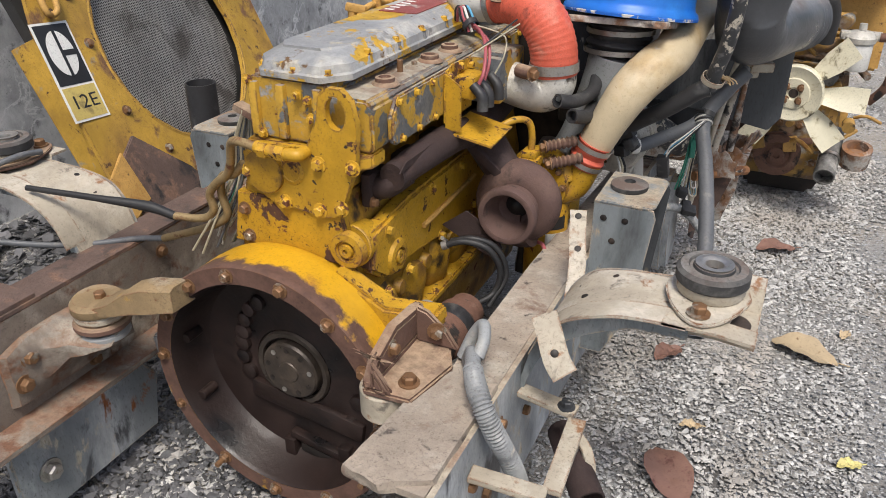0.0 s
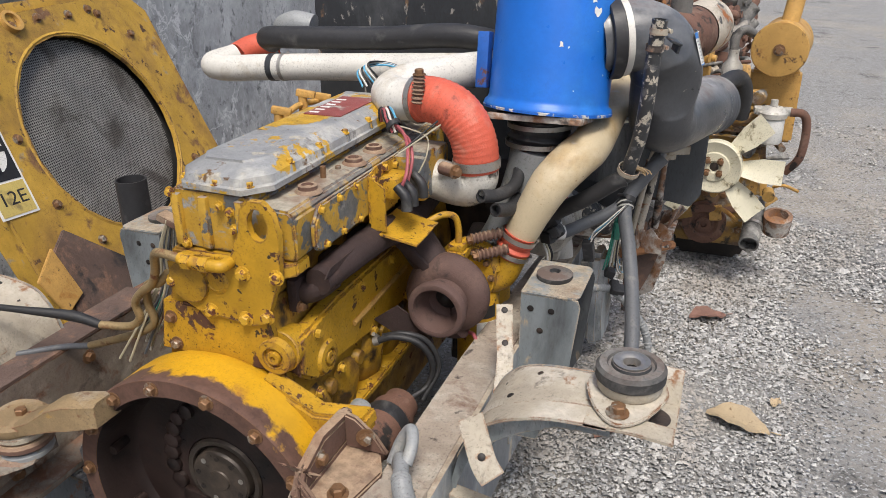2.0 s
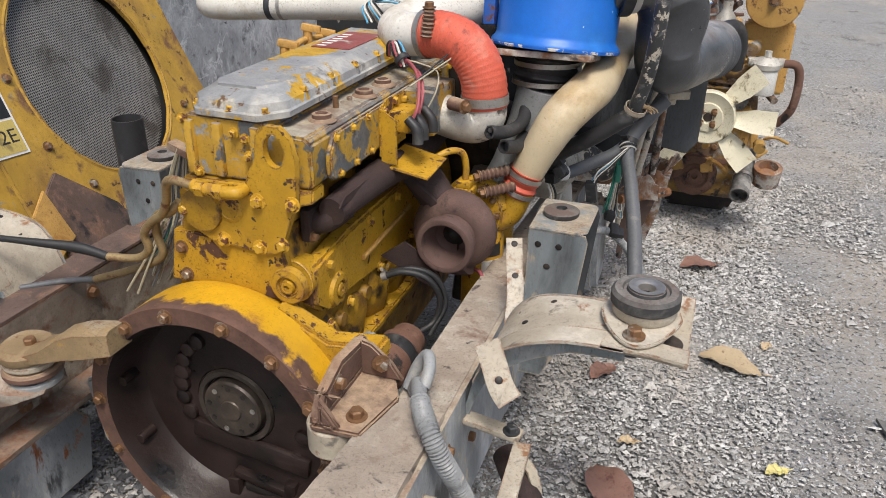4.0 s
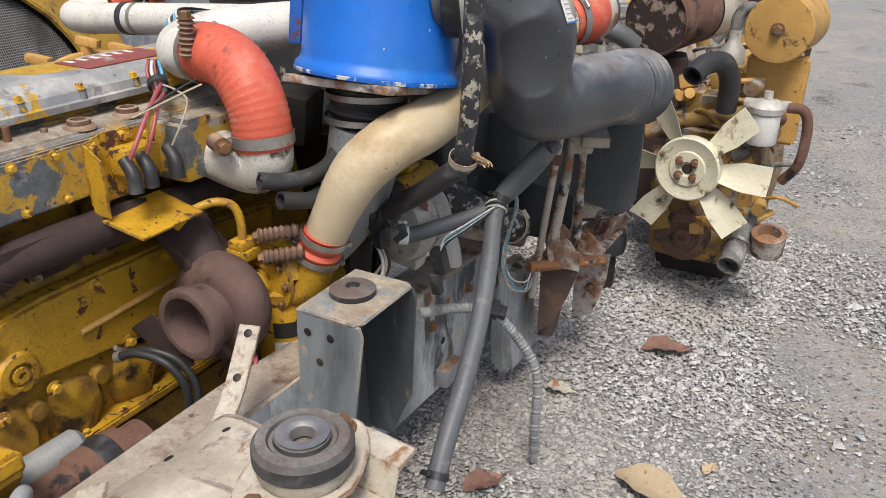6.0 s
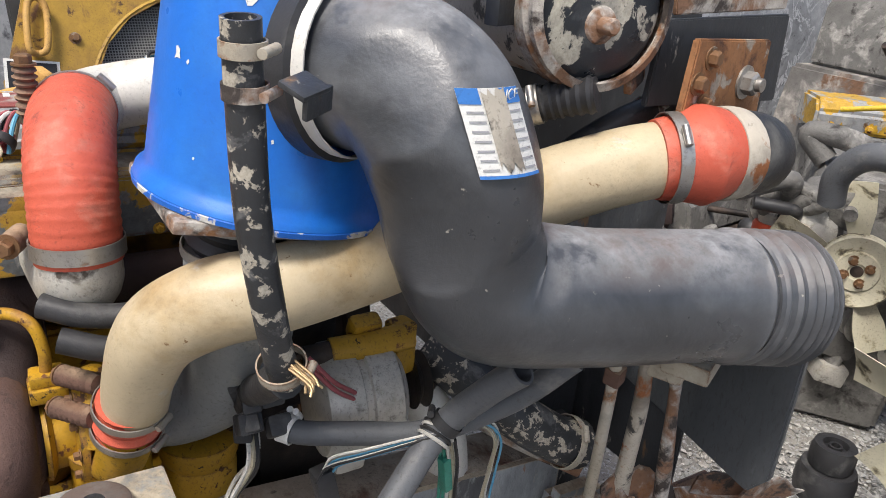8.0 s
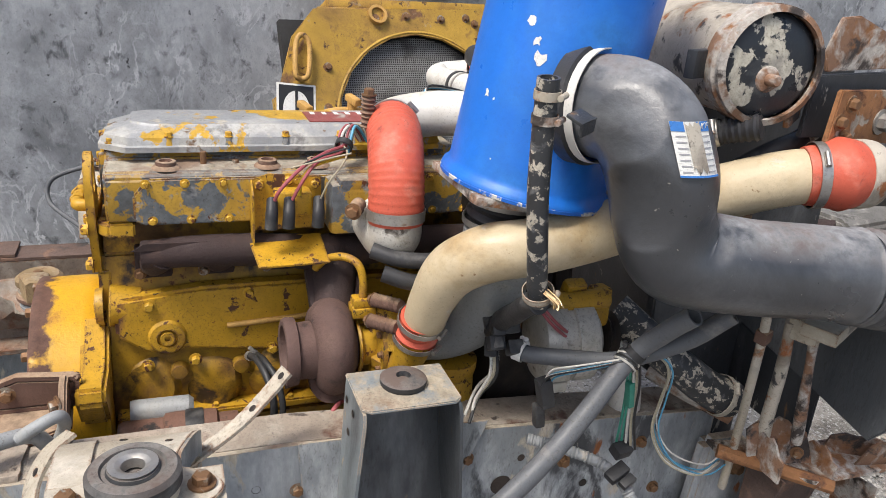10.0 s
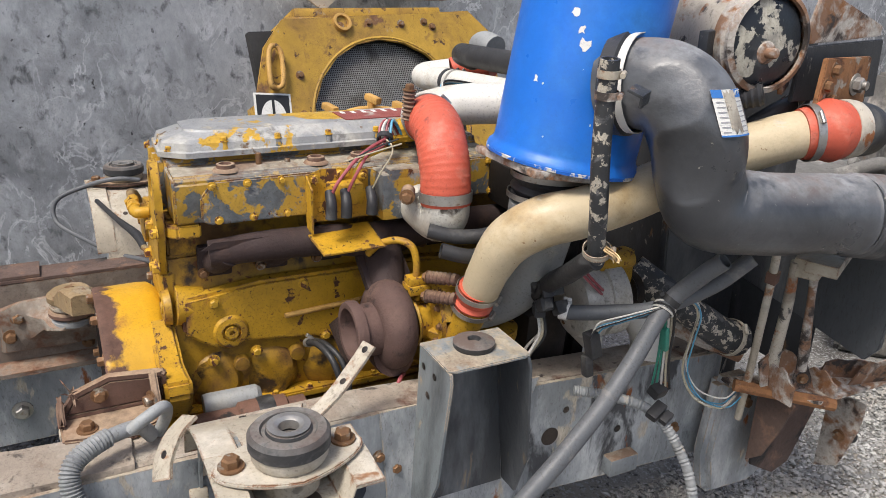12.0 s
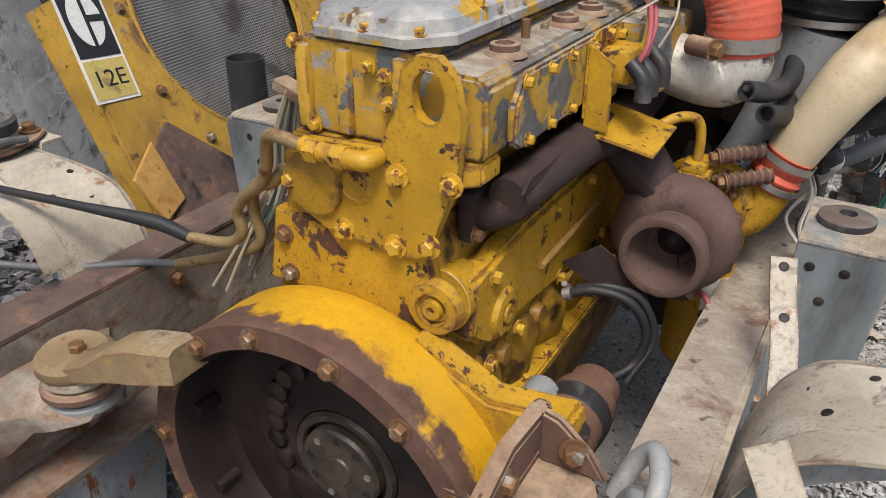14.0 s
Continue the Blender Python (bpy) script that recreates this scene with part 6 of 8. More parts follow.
hose("brake_hose", "thin black hose with crimped end arching over the rail", [(-0.33, 0.15, 0.67), (-0.40, 0.14, 0.685), (-0.52, 0.10, 0.70), (-0.69, 0.06, 0.71)], [0.010, 0.013, 0.008, 0.007], M_W_BLK)
hose("brake_hose", "long looping black and bare hose beside the rail", [(-0.42, 0.19, 0.575), (-0.50, 0.17, 0.565), (-0.60, 0.10, 0.560), (-0.72, 0.02, 0.575), (-0.82, -0.06, 0.615), (-0.85, -0.05, 0.68), (-0.83, 0.05, 0.725), (-0.80, 0.13, 0.745), (-0.80, 0.2, 0.735)], 0.0075, M_CONDUIT)
for i in range(14):
    rng = random.Random(i)
    m = (M_W_TAN, M_W_WHITE, M_W_TAN, M_CONDUIT, M_W_TAN, M_W_WHITE, M_W_GREEN)[i % 7]
    o = Vector((rng.uniform(-0.02, 0.02), rng.uniform(-0.02, 0.02), 0))
    hose("harness_wire", "thin tan and white harness wire hanging behind the engine", [Vector((-0.125, 0.20, 0.935)) + o * 0.5, Vector((-0.155, 0.21, 0.86)) + o, Vector((-0.175, 0.22, 0.78)) + o * 1.3, Vector((-0.20, 0.20, 0.70)) + o * 2.0, Vector((-0.25 + rng.uniform(-0.04, 0.02), 0.19, 0.61 + rng.uniform(-0.03, 0.03))) + o * 2.5], 0.0028, m, n=6, sub=5, cat="wire")
bm = bm_new()
box(bm, (-0.13, 0.205, 0.93), (0.055, 0.03, 0.016), (0, 20, 0), 0.003)
solid("harness_clip", bm, M_MOUNT, "rusty clip holding the harness wires", "clip")

# yellow canister between the engine and the right rail
yc = thing("oil_filter", "yellow oil filter canister with black and white label", "oil filter", (0.375, 0.735, 0.2))
bm = bm_new()
lathe(bm, (0.375, 0.735, 0.335), (0, 0, 1), [(0, 0), (0.050, 0.0), (0.056, 0.008), (0.056, 0.27), (0.050, 0.285), (0, 0.285)], 32)
part("can", bm, M_YEL, yc)
bm = bm_new()
lathe(bm, (0.375, 0.735, 0.622), (0, 0, 1), [(0, 0), (0.058, 0), (0.060, 0.02), (0.03, 0.035), (0, 0.035)], 28)
part("filter_head", bm, M_YGREASE, yc)
for nm, a0, a1, z0, z1, m in (("label_field", -75, -20, 0.545, 0.580, M_BLACK), ("label_panel", -75, -25, 0.470, 0.535, M_WHITE)):
    bm = bm_new()
    n = 8
    arcs = []
    for r in (0.0563, 0.0572):
        for z in (z0, z1):
            arcs.append([bm.verts.new((0.375 + r * math.cos(radians(a0 + (a1 - a0) * k / n)), 0.735 + r * math.sin(radians(a0 + (a1 - a0) * k / n)), z)) for k in range(n + 1)])
    for p, q in ((0, 1), (2, 3), (0, 2), (1, 3)):
        for k in range(n):
            bm.faces.new((arcs[p][k], arcs[p][k + 1], arcs[q][k + 1], arcs[q][k]))
    part(nm, bm, m, yc)

# ---- radiator guard leaning by the wall ----
G = pose(-1.473, 1.410, 0.705, 0, -23.7, 7.7) @ Matrix.Diagonal((0.872, 0.872, 0.872, 1))


def placed(bm, m=None):
    bm.transform(m or G)
    return bm


rg = thing("radiator_guard", "large yellow radiator guard with round mesh opening leaning by the wall", "radiator", (-1.70, 1.6, 0.0))
bm = bm_new()
prism(bm, [(-0.81, -0.86), (-0.75, 0.20), (-0.66, 0.45), (-0.54, 0.585), (0.62, 0.62), (0.74, 0.50), (0.76, -0.86)], "x", -0.01, 0.01, holes=[(0.0, 0.0, 0.47, 0.47)])
bmesh.ops.remove_doubles(bm, verts=bm.verts[:], dist=0.0001)
part("front_plate", placed(bm), M_GUARD, rg)
bm = bm_new()
lathe(bm, (-0.012, 0, 0), (1, 0, 0), [(0.470, 0), (0.470, 0.020), (0.478, 0.026), (0.488, 0.022)], 72)
part("rolled_edge", placed(bm), M_GUARD, rg)
for y, w in ((-0.735, 0.03), (0.74, 0.03)):
    bm = bm_new()
    box(bm, (-0.08, y, -0.30 if y < 0 else -0.08), (0.14, w, 0.96 if y < 0 else 1.20), bev=0.004)
    part("side_plate", placed(bm), M_GUARD, rg)
bm = bm_new()
box(bm, (-0.13, 0.04, 0.58), (0.24, 1.10, 0.05), bev=0.006)
box(bm, (-0.10, 0.0, 0.63), (0.16, 0.9, 0.05), bev=0.01)
part("top_tank", placed(bm), M_GUARD, rg)
bm = bm_new()
box(bm, (-0.10, 0, -0.02), (0.05, 1.38, 1.15))
part("core", placed(bm), M_CORE, rg, "dark radiator core")


def mesh_screen():
    vs, fs = [], []
    r, step, w = 0.466, 0.0115, 0.0021
    n = int(r / step)
    for i in range(-n, n + 1):
        o = i * step
        h = math.sqrt(max(0, r * r - o * o))
        segs = 10
        for horiz in (0, 1):
            k = len(vs)
            for j in range(segs + 1):
                q = -h + 2 * h * j / segs
                bulge = 0.012 * noise.noise(Vector((o * 4, q * 4, 7))) + (0.0015 if horiz else 0)
                for d in (-w, w):
                    p = (-0.045 + bulge, o + d, q) if not horiz else (-0.045 + bulge, q, o + d)
                    vs.append(p)
            for j in range(segs):
                a = k + j * 2
                fs.append((a, a + 1, a + 3, a + 2))
    me = bpy.data.meshes.new("screen")
    me.from_pydata(vs, [], fs)
    me.materials.append(M_WIRE)
    me.transform(world_of(rg).inverted() @ G)
    ob = new("wire_screen", me)
    ob.parent = rg
    tagged(ob, "fine grey wire screen", kind="stuff")


mesh_screen()
badge = thing("badge_plate", "white-edged badge with black and yellow fields on the guard", "badge", tuple(G @ Vector((0.012, -0.585, 0.0))))
BG = G @ pose(0.013, -0.690, 0.020, -6, 0, 0) @ Matrix.Diagonal((1, 1.12, 0.93, 1))


def flat(name, pts, w, mat, parent, label="", m=None):
    bm = bm_new()
    prism(bm, pts, "x", w, w + 0.0015)
    return part(name, placed(bm, m or BG), mat, parent, label)


flat("border", [(-0.085, -0.215), (0.085, -0.215), (0.085, 0.215), (-0.085, 0.215)], 0.0, M_WHITE, badge)
flat("black_field", [(-0.075, -0.055), (0.075, -0.055), (0.075, 0.205), (-0.075, 0.205)], 0.0017, M_BLACK, badge)
flat("yellow_field", [(-0.075, -0.205), (0.075, -0.205), (0.075, -0.065), (-0.075, -0.065)], 0.0017, M_LABELY, badge)
flat("round_mark", [(0.058 * math.cos(a * math.pi / 16), 0.08 + 0.098 * math.sin(a * math.pi / 16)) for a in range(32)], 0.0035, M_WHITE, badge, "plain white round mark")
flat("mark_bar", [(-0.006, -0.02), (0.006, -0.02), (0.006, 0.18), (-0.006, 0.18)], 0.0052, M_BLACK, badge)
flat("mark_bar", [(0.006, 0.068), (0.060, 0.068), (0.060, 0.092), (0.006, 0.092)], 0.0052, M_BLACK, badge)
lettering("12E", 0.085, BG @ pose(0.0036, 0, -0.135) @ Matrix(((0, 0, 1, 0), (1, 0, 0, 0), (0, 1, 0, 0), (0, 0, 0, 1))), M_BLACK, badge)
bm = bm_new()
tube(bm, [(0.03, -0.645, 0.235), (0.045, -0.675, 0.26), (0.045, -0.655, 0.41), (0.045, -0.620, 0.445), (0.045, -0.592, 0.40), (0.045, -0.612, 0.26), (0.03, -0.645, 0.235)], 0.013, 10, 6)
part("handle", placed(bm), M_OLDYEL, rg, "worn steel lifting loop")
bm = bm_new()
lathe(bm, (-0.02, -0.21, 0.555), (1, 0, 0.2), [(0.05, 0), (0.05, 0.05), (0.035, 0.05), (0.033, 0.01), (0, 0.01)], 24)
part("filler_neck", placed(bm), M_OLDYEL, rg)
for u, v in ((-0.22, 0.545), (-0.05, 0.56), (0.15, 0.55), (0.35, 0.53), (0.52, 0.4), (-0.52, 0.1), (-0.52, -0.2), (-0.4, -0.42), (0.5, -0.3), (0.3, 0.56), (-0.5, 0.3)):
    bolt(rg, G @ Vector((0.010, u, v)), G.to_3x3() @ Vector((1, 0, 0)), 0.014)
bm = bm_new()
prism(bm, [(-0.79, -0.84), (-0.20, -0.84), (-0.34, -0.54), (-0.46, -0.42), (-0.58, -0.30), (-0.70, -0.37)], "x", 0.012, 0.03, 0.004)
part("lower_gusset", placed(bm), M_DRUST, rg, "brown rusty lower gusset")
bm = bm_new()
prism(bm, [(-0.845, -0.43), (-0.80, -0.60), (-0.68, -0.56), (-0.70, -0.34)], "x", 0.03, 0.045, 0.003)
part("side_tab", placed(bm), M_OLDYEL, rg)
hose("lower_hose", "brown rubber hose stub below the radiator guard", [(-1.35, 1.45, 0.20), (-1.25, 1.45, 0.20), (-1.12, 1.40, 0.22)], 0.06, M_MUFF, 0.006, lambda f: 0.004 * math.sin(f * 40))
bm = bm_new()
prism(bm, [(1.02, 1.30), (1.18, 1.38), (1.30, 1.32), (1.16, 1.20)], "x", -1.78, -1.755)
solid("bent_plate", bm, M_TANKW, "bent pale steel plate atop the guard", "plate")
bm = bm_new()
box(bm, (-1.86, 1.45, 1.36), (0.20, 0.75, 0.22), bev=0.02)
solid("radiator_tank", bm, M_RUSTPL, "rusty brown upper radiator tank behind the guard", "radiator tank")

# ---- front of the truck: alternator, pump, brackets ----
al = thing("alternator", "dirty grey alloy alternator at the engine's front", "alternator", (0.44, 1.1, 0.6))
bm = bm_new()
lathe(bm, (0.46, 1.01, 0.685), (0.1, 1, 0.02), [(0, 0), (0.05, 0.0), (0.084, 0.012), (0.092, 0.03), (0.092, 0.065), (0.086, 0.068), (0.086, 0.078), (0.093, 0.08), (0.093, 0.125), (0.06, 0.145), (0.03, 0.15), (0, 0.16)], 36)
part("body", bm, M_ALU, al)
for i in range(8):
    a = i * math.tau / 8
    bolt(al, (0.45 + 0.058 * math.cos(a), 1.022, 0.685 + 0.058 * math.sin(a)), (0, -1, 0), 0.007)
bm = bm_new()
lathe(bm, (0.468, 1.18, 0.688), (0.1, 1, 0.02), [(0, 0), (0.03, 0), (0.048, 0.004), (0.036, 0.015), (0.048, 0.026), (0.03, 0.03), (0, 0.03)], 28)
part("pulley", bm, M_DARK, al)
bm = bm_new()
box(bm, (0.505, 1.07, 0.635), (0.05, 0.07, 0.04), (0, 20, 0), 0.008)
box(bm, (0.475, 1.06, 0.60), (0.09, 0.05, 0.03), (0, 10, 0), 0.008)
part("mounting_ear", bm, M_ALU, al)
yp = thing("fuel_pump", "yellow cast pump body above the alternator", "pump", (0.45, 1.1, 0.72))
bm = bm_new()
tube(bm, [(0.47, 1.04, 0.775), (0.48, 1.10, 0.78), (0.485, 1.17, 0.785)], 0.022, 16, 6)
box(bm, (0.47, 1.16, 0.76), (0.04, 0.04, 0.09), (0, 0, 10), 0.008)
box(bm, (0.46, 1.10, 0.80), (0.03, 0.05, 0.04), (0, 20, 0), 0.008)
part("body", bm, M_YEL, yp)
bm = bm_new()
cyl(bm, (0.47, 1.04, 0.775), (0.465, 1.00, 0.772), 0.018, n=12)
part("end_cap", bm, M_DARK, yp)
bm = bm_new()
prism(bm, [(-0.15, 0.25), (0.30, 0.25), (0.34, 0.55), (0.28, 0.86), (-0.12, 0.86)], "y", 1.125, 1.20, 0.02)
solid("timing_cover", bm, M_DARK, "black greasy timing cover at the engine's front", "engine cover")
bm = bm_new()
lathe(bm, (0.05, 1.20, 0.42), (0, 1, 0), [(0, 0), (0.09, 0), (0.11, 0.01), (0.09, 0.025), (0.11, 0.04), (0.04, 0.05), (0, 0.05)], 36)
solid("crank_pulley", bm, M_DARK, "black grooved crank pulley", "pulley")
# near-black castings between the rails; their colour stands in for the bay's shade
by = thing("bay_machinery", "black castings filling the engine bay, its deep shade in their colour", "machinery", (0.3, 1.0, 0.3))
for c, s, r in (((0.30, 1.02, 0.52), (0.14, 0.16, 0.26), 0.03), ((0.34, 0.98, 0.36), (0.22, 0.2, 0.16), 0.02), ((0.36, 1.02, 0.80), (0.10, 0.12, 0.12), 0.02), ((0.24, 0.98, 0.93), (0.1, 0.10, 0.12), 0.02)):
    bm = bm_new()
    box(bm, c, s, (5, 8, 12), r)
    roughen(bm, 0.004, 20)
    part("casting", bm, M_DARK, by)
hose("coolant_elbow", "black and cream peeling coolant elbow pipe", [(0.42, 1.24, 0.72), (0.48, 1.29, 0.675), (0.545, 1.35, 0.625), (0.575, 1.42, 0.575), (0.585, 1.475, 0.548)], [0.042, 0.042, 0.041, 0.042, 0.046], M_PEELHOSE, 0.005, ends=((0.9, 0.047, M_TANKW),))
hose("coolant_elbow", "short pale pipe bend under the alternator", [(0.44, 1.22, 0.64), (0.47, 1.26, 0.56), (0.48, 1.27, 0.47)], 0.04, M_WHITEPIPE)
hose("vent_hose", "short black hose with frayed open end", [(0.402, 0.665, 0.892), (0.43, 0.72, 0.880), (0.45, 0.80, 0.885), (0.44, 0.88, 0.92)], 0.0165, M_RUBBER, 0.004)
hose("vent_hose", "second black hose end below the elbow", [(0.435, 0.68, 0.855), (0.455, 0.74, 0.84), (0.45, 0.82, 0.84)], 0.017, M_RUBBER, 0.004)
hose("heater_hose", "thick black hose running up to the clamp", [(0.495, 0.905, 0.735), (0.54, 0.90, 0.785), (0.62, 0.885, 0.84), (0.69, 0.878, 0.895), (0.712, 0.880, 0.905)], 0.021, M_RUBBER)
hose("heater_hose", "black hose with white taped end tied into the loom", [(0.535, 0.945, 0.708), (0.555, 0.965, 0.707), (0.60, 1.03, 0.716), (0.667, 1.10, 0.742), (0.72, 1.20, 0.80), (0.76, 1.26, 0.87)], 0.0175, M_CONDUIT, 0.004, ends=((0.03, 0.019, M_WHITE), (0.08, 0.019, M_WHITE)))
hose("loom_conduit", "long grey loom conduit hanging from the duct over the rail", [(0.775, 1.16, 0.885), (0.735, 1.14, 0.835), (0.690, 1.10, 0.755), (0.722, 1.0, 0.665), (0.750, 0.905, 0.59), (0.775, 0.79, 0.51), (0.79, 0.68, 0.43), (0.80, 0.62, 0.37)], 0.0195, M_CONDUIT, 0.004, sub=8, ends=((0.27, 0.0205, M_W_BLK), (0.97, 0.0205, M_W_BLK)))
# electrical clutter
wr = thing("wire_loom", "tangle of blue, white and black wires tied to the conduit", "wiring", (0.67, 1.1, 0.7))
for i in range(6):
    rw = random.Random(40 + i)
    o = Vector((rw.uniform(-0.008, 0.010), rw.uniform(-0.008, 0.010), rw.uniform(-0.008, 0.010)))
    for m, pts in (((M_W_BLUE, M_W_WHITE, M_W_BLK)[i % 3], [(0.705, 1.095, 0.765), (0.68, 1.06, 0.745), (0.655, 1.01, 0.725), (0.63, 0.975, 0.705), (0.622, 0.965, 0.68)]), ((M_W_BLUE, M_W_WHITE, M_W_TAN)[i % 3], [(0.695, 1.105, 0.765), (0.705, 1.16, 0.765), (0.695, 1.20, 0.72), (0.67, 1.215, 0.64), (0.66, 1.22, 0.56), (0.665, 1.27, 0.48), (0.67, 1.36, 0.435), (0.66, 1.42, 0.45)])):
        bm = bm_new()
        tube(bm, [Vector(p) + o * (0.4 + 0.25 * k) for k, p in enumerate(pts)], 0.0019, 6, 5)
        part("wire", bm, m, wr)
for i in range(4):
    bm = bm_new()
    x, y, z = basis((0.25, -0.6, -0.5))
    lathe(bm, Vector((0.688, 1.10, 0.752)) + z * (0.006 * i - 0.012), z + x * 0.1 * (i - 2), [(0.0225, 0), (0.0255, 0.0025), (0.0225, 0.005)], 20)
    part("tie_wire", bm, M_W_WHITE if i % 2 else M_W_BLK, wr)
for i in range(5):
    o = Vector((0.005 * i - 0.01, 0.004 * i, 0))
    bm = bm_new()
    tube(bm, [Vector((0.685, 1.11, 0.74)) + o, Vector((0.67, 1.13, 0.68)) + o, Vector((0.66, 1.14, 0.60)) + o, Vector((0.65, 1.15, 0.52)) + o * 1.6], 0.0028, 6, 5)
    part("wire", bm, (M_W_GREEN, M_W_GREEN, M_W_WHITE, M_W_TAN, M_W_BLK)[i], wr)
bm = bm_new()
box(bm, (0.668, 1.135, 0.66), (0.016, 0.014, 0.06), (10, 0, 10), 0.003)
part("green_plug", bm, M_W_GREEN, wr)
for c, s, r in (((0.617, 0.972, 0.655), (0.03, 0.028, 0.06), (10, -8, 0)), ((0.612, 0.968, 0.60), (0.022, 0.02, 0.05), (5, -5, 0)), ((0.655, 1.15, 0.515), (0.03, 0.04, 0.025), (0, 20, 10))):
    bm = bm_new()
    box(bm, c, s, r, 0.004)
    part("connector", bm, M_RUBBER, wr)
for k, (a, m) in enumerate((((0.50, 0.90, 0.70), M_W_WHITE), ((0.505, 0.905, 0.70), M_W_TAN), ((0.51, 0.91, 0.70), M_W_BLK), ((0.495, 0.915, 0.71), M_W_WHITE))):
    bm = bm_new()
    a = Vector(a)
    tube(bm, [a, a + Vector((0.02, -0.005, -0.05)), a + Vector((0.015 - 0.008 * k, -0.03, -0.11)), a + Vector((0.03, -0.04 - 0.01 * k, -0.15))], 0.0035, 6, 5)
    part("wire", bm, m, wr)
rng = random.Random(5)
for k in range(8):
    bm = bm_new()
    c = Vector((0.51 + rng.uniform(-0.02, 0.03), 0.91 + rng.uniform(-0.02, 0.03), 0.735 + rng.uniform(-0.04, 0.04)))
    box(bm, c, (0.03, 0.026, 0.035), (rng.uniform(0, 90), rng.uniform(0, 90), 0), 0.005)
    part("connector", bm, M_RUBBER, wr)
for k, (m, dz) in enumerate(((M_W_PINK, 0), (M_W_PINK, 0.012))):
    bm = bm_new()
    tube(bm, [(0.53, 0.98, 0.80 + dz), (0.55, 1.01, 0.765 + dz), (0.54, 1.05, 0.73 + dz)], 0.0035, 8, 6)
    part("wire", bm, m, wr)
hose("ribbed_conduit", "thin grey ribbed conduit with plug hanging down the rail", [(0.56, 0.98, 0.505), (0.60, 1.05, 0.495), (0.66, 1.13, 0.47), (0.72, 1.17, 0.40), (0.78, 1.18, 0.30), (0.79, 1.17, 0.15), (0.78, 1.20, 0.015)], 0.012, M_RIB, 0, lambda f: 0.0015 * math.sin(f * 420), sub=26)
bm = bm_new()
box(bm, (0.675, 1.135, 0.475), (0.028, 0.05, 0.02), (20, 15, 20), 0.004)
box(bm, (0.692, 1.152, 0.462), (0.02, 0.035, 0.016), (20, 15, 20), 0.003)
solid("plug_connector", bm, M_RUBBER, "black multi-pin plug on the thin conduit", "connector")

# rods, black panels, rusty brackets at the front corner
rd = thing("radiator_support", "black radiator support panels with rust edges", "support panel", (0.5, 1.7, 0.2))
bm = bm_new()
prism(bm, [(1.35, 0.55), (1.30, 1.30), (1.42, 1.36), (1.76, 1.30), (1.78, 0.62), (1.70, 0.42)], "x", 0.40, 0.43, 0.004)
part("side_panel", bm, M_BLKST, rd)
bm = bm_new()
prism(bm, [(-0.5, 0.45), (0.40, 0.45), (0.40, 1.36), (-0.5, 1.36)], "y", 1.50, 1.55)
part("core_panel", bm, M_BLKST, rd)
bm = bm_new()
prism(bm, [(0.43, 0.82), (0.78, 0.90), (0.875, 0.90), (0.872, 0.635), (0.84, 0.59), (0.43, 0.66)], "y", 1.60, 1.612, 0.003)
part("flap", bm, M_SLATE, rd, "black scuffed rubber flap")
bm = bm_new()
prism(bm, [(0.431, 0.655), (0.70, 0.622), (0.70, 0.47), (0.431, 0.47)], "y", 1.603, 1.610, 0.002)
part("lower_panel", bm, M_BLKST, rd)
bm = bm_new()
prism(bm, [(1.44, 1.335), (1.46, 1.395), (1.50, 1.40), (1.68, 1.335), (1.68, 1.312), (1.45, 1.298)], "x", 0.640, 0.650, 0.002)
part("top_gusset", bm, M_RUSTPL, rd, "rusty top gusset")
bm = bm_new()
prism(bm, [(1.42, 1.175), (1.43, 1.292), (1.69, 1.305), (1.70, 1.175)], "x", 0.640, 0.652, 0.002)
part("upper_panel", bm, M_BLKST, rd)
pl = thing("hinge_plate", "rusty orange hinge plate with big bolts", "hinge plate", (0.62, 1.6, 1.15))
HP = pose(0.688, 1.522, 1.218, 0, 0, 12) @ Matrix.Diagonal((1, 1.22, 1.15, 1))
bm = bm_new()
prism(bm, [(-0.085, -0.045), (-0.075, 0.05), (0.095, 0.045), (0.10, -0.055), (0.02, -0.06)], "x", -0.006, 0.006, 0.002)
part("plate", placed(bm, HP), M_ORUST, pl)
for u, v, r in ((-0.045, 0.028, 0.011), (-0.065, 0.0, 0.011), (-0.045, -0.026, 0.011), (0.045, -0.005, 0.017)):
    bolt(pl, HP @ Vector((0.007, u, v)), HP.to_3x3() @ Vector((1, 0, 0)), r, M_STEEL if r > 0.012 else M_BOLT)
bm = bm_new()
cyl(bm, HP @ Vector((0.007, 0.045, -0.005)), HP @ Vector((0.035, 0.045, -0.005)), 0.010, n=12)
part("stud", bm, M_STEEL, pl)
bm = bm_new()
prism(bm, [(0.095, -0.08), (0.115, 0.06), (0.135, 0.03), (0.13, -0.11)], "x", -0.02, -0.01)
part("black_tab", placed(bm, HP), M_BLKST, pl)
rs = thing("stay_rod", "slim peeling cream stay rod", "stay rod", (0.66, 1.45, 0.35), "stay rods")
bm = bm_new()
tube(bm, [(0.735, 1.365, 0.88), (0.715, 1.39, 0.775), (0.68, 1.425, 0.56), (0.652, 1.447, 0.36)], 0.0095, 10, 5)
part("rod", bm, M_CREAM, rs)
bm = bm_new()
box(bm, (0.718, 1.388, 0.79), (0.026, 0.026, 0.03), (10, 5, 20), 0.004)
part("clip", bm, M_MOUNT, rs)
r2 = thing("stay_rod", "flattened grey and rusty stay rod", "stay rod", (0.70, 1.5, 0.45), "stay rods")
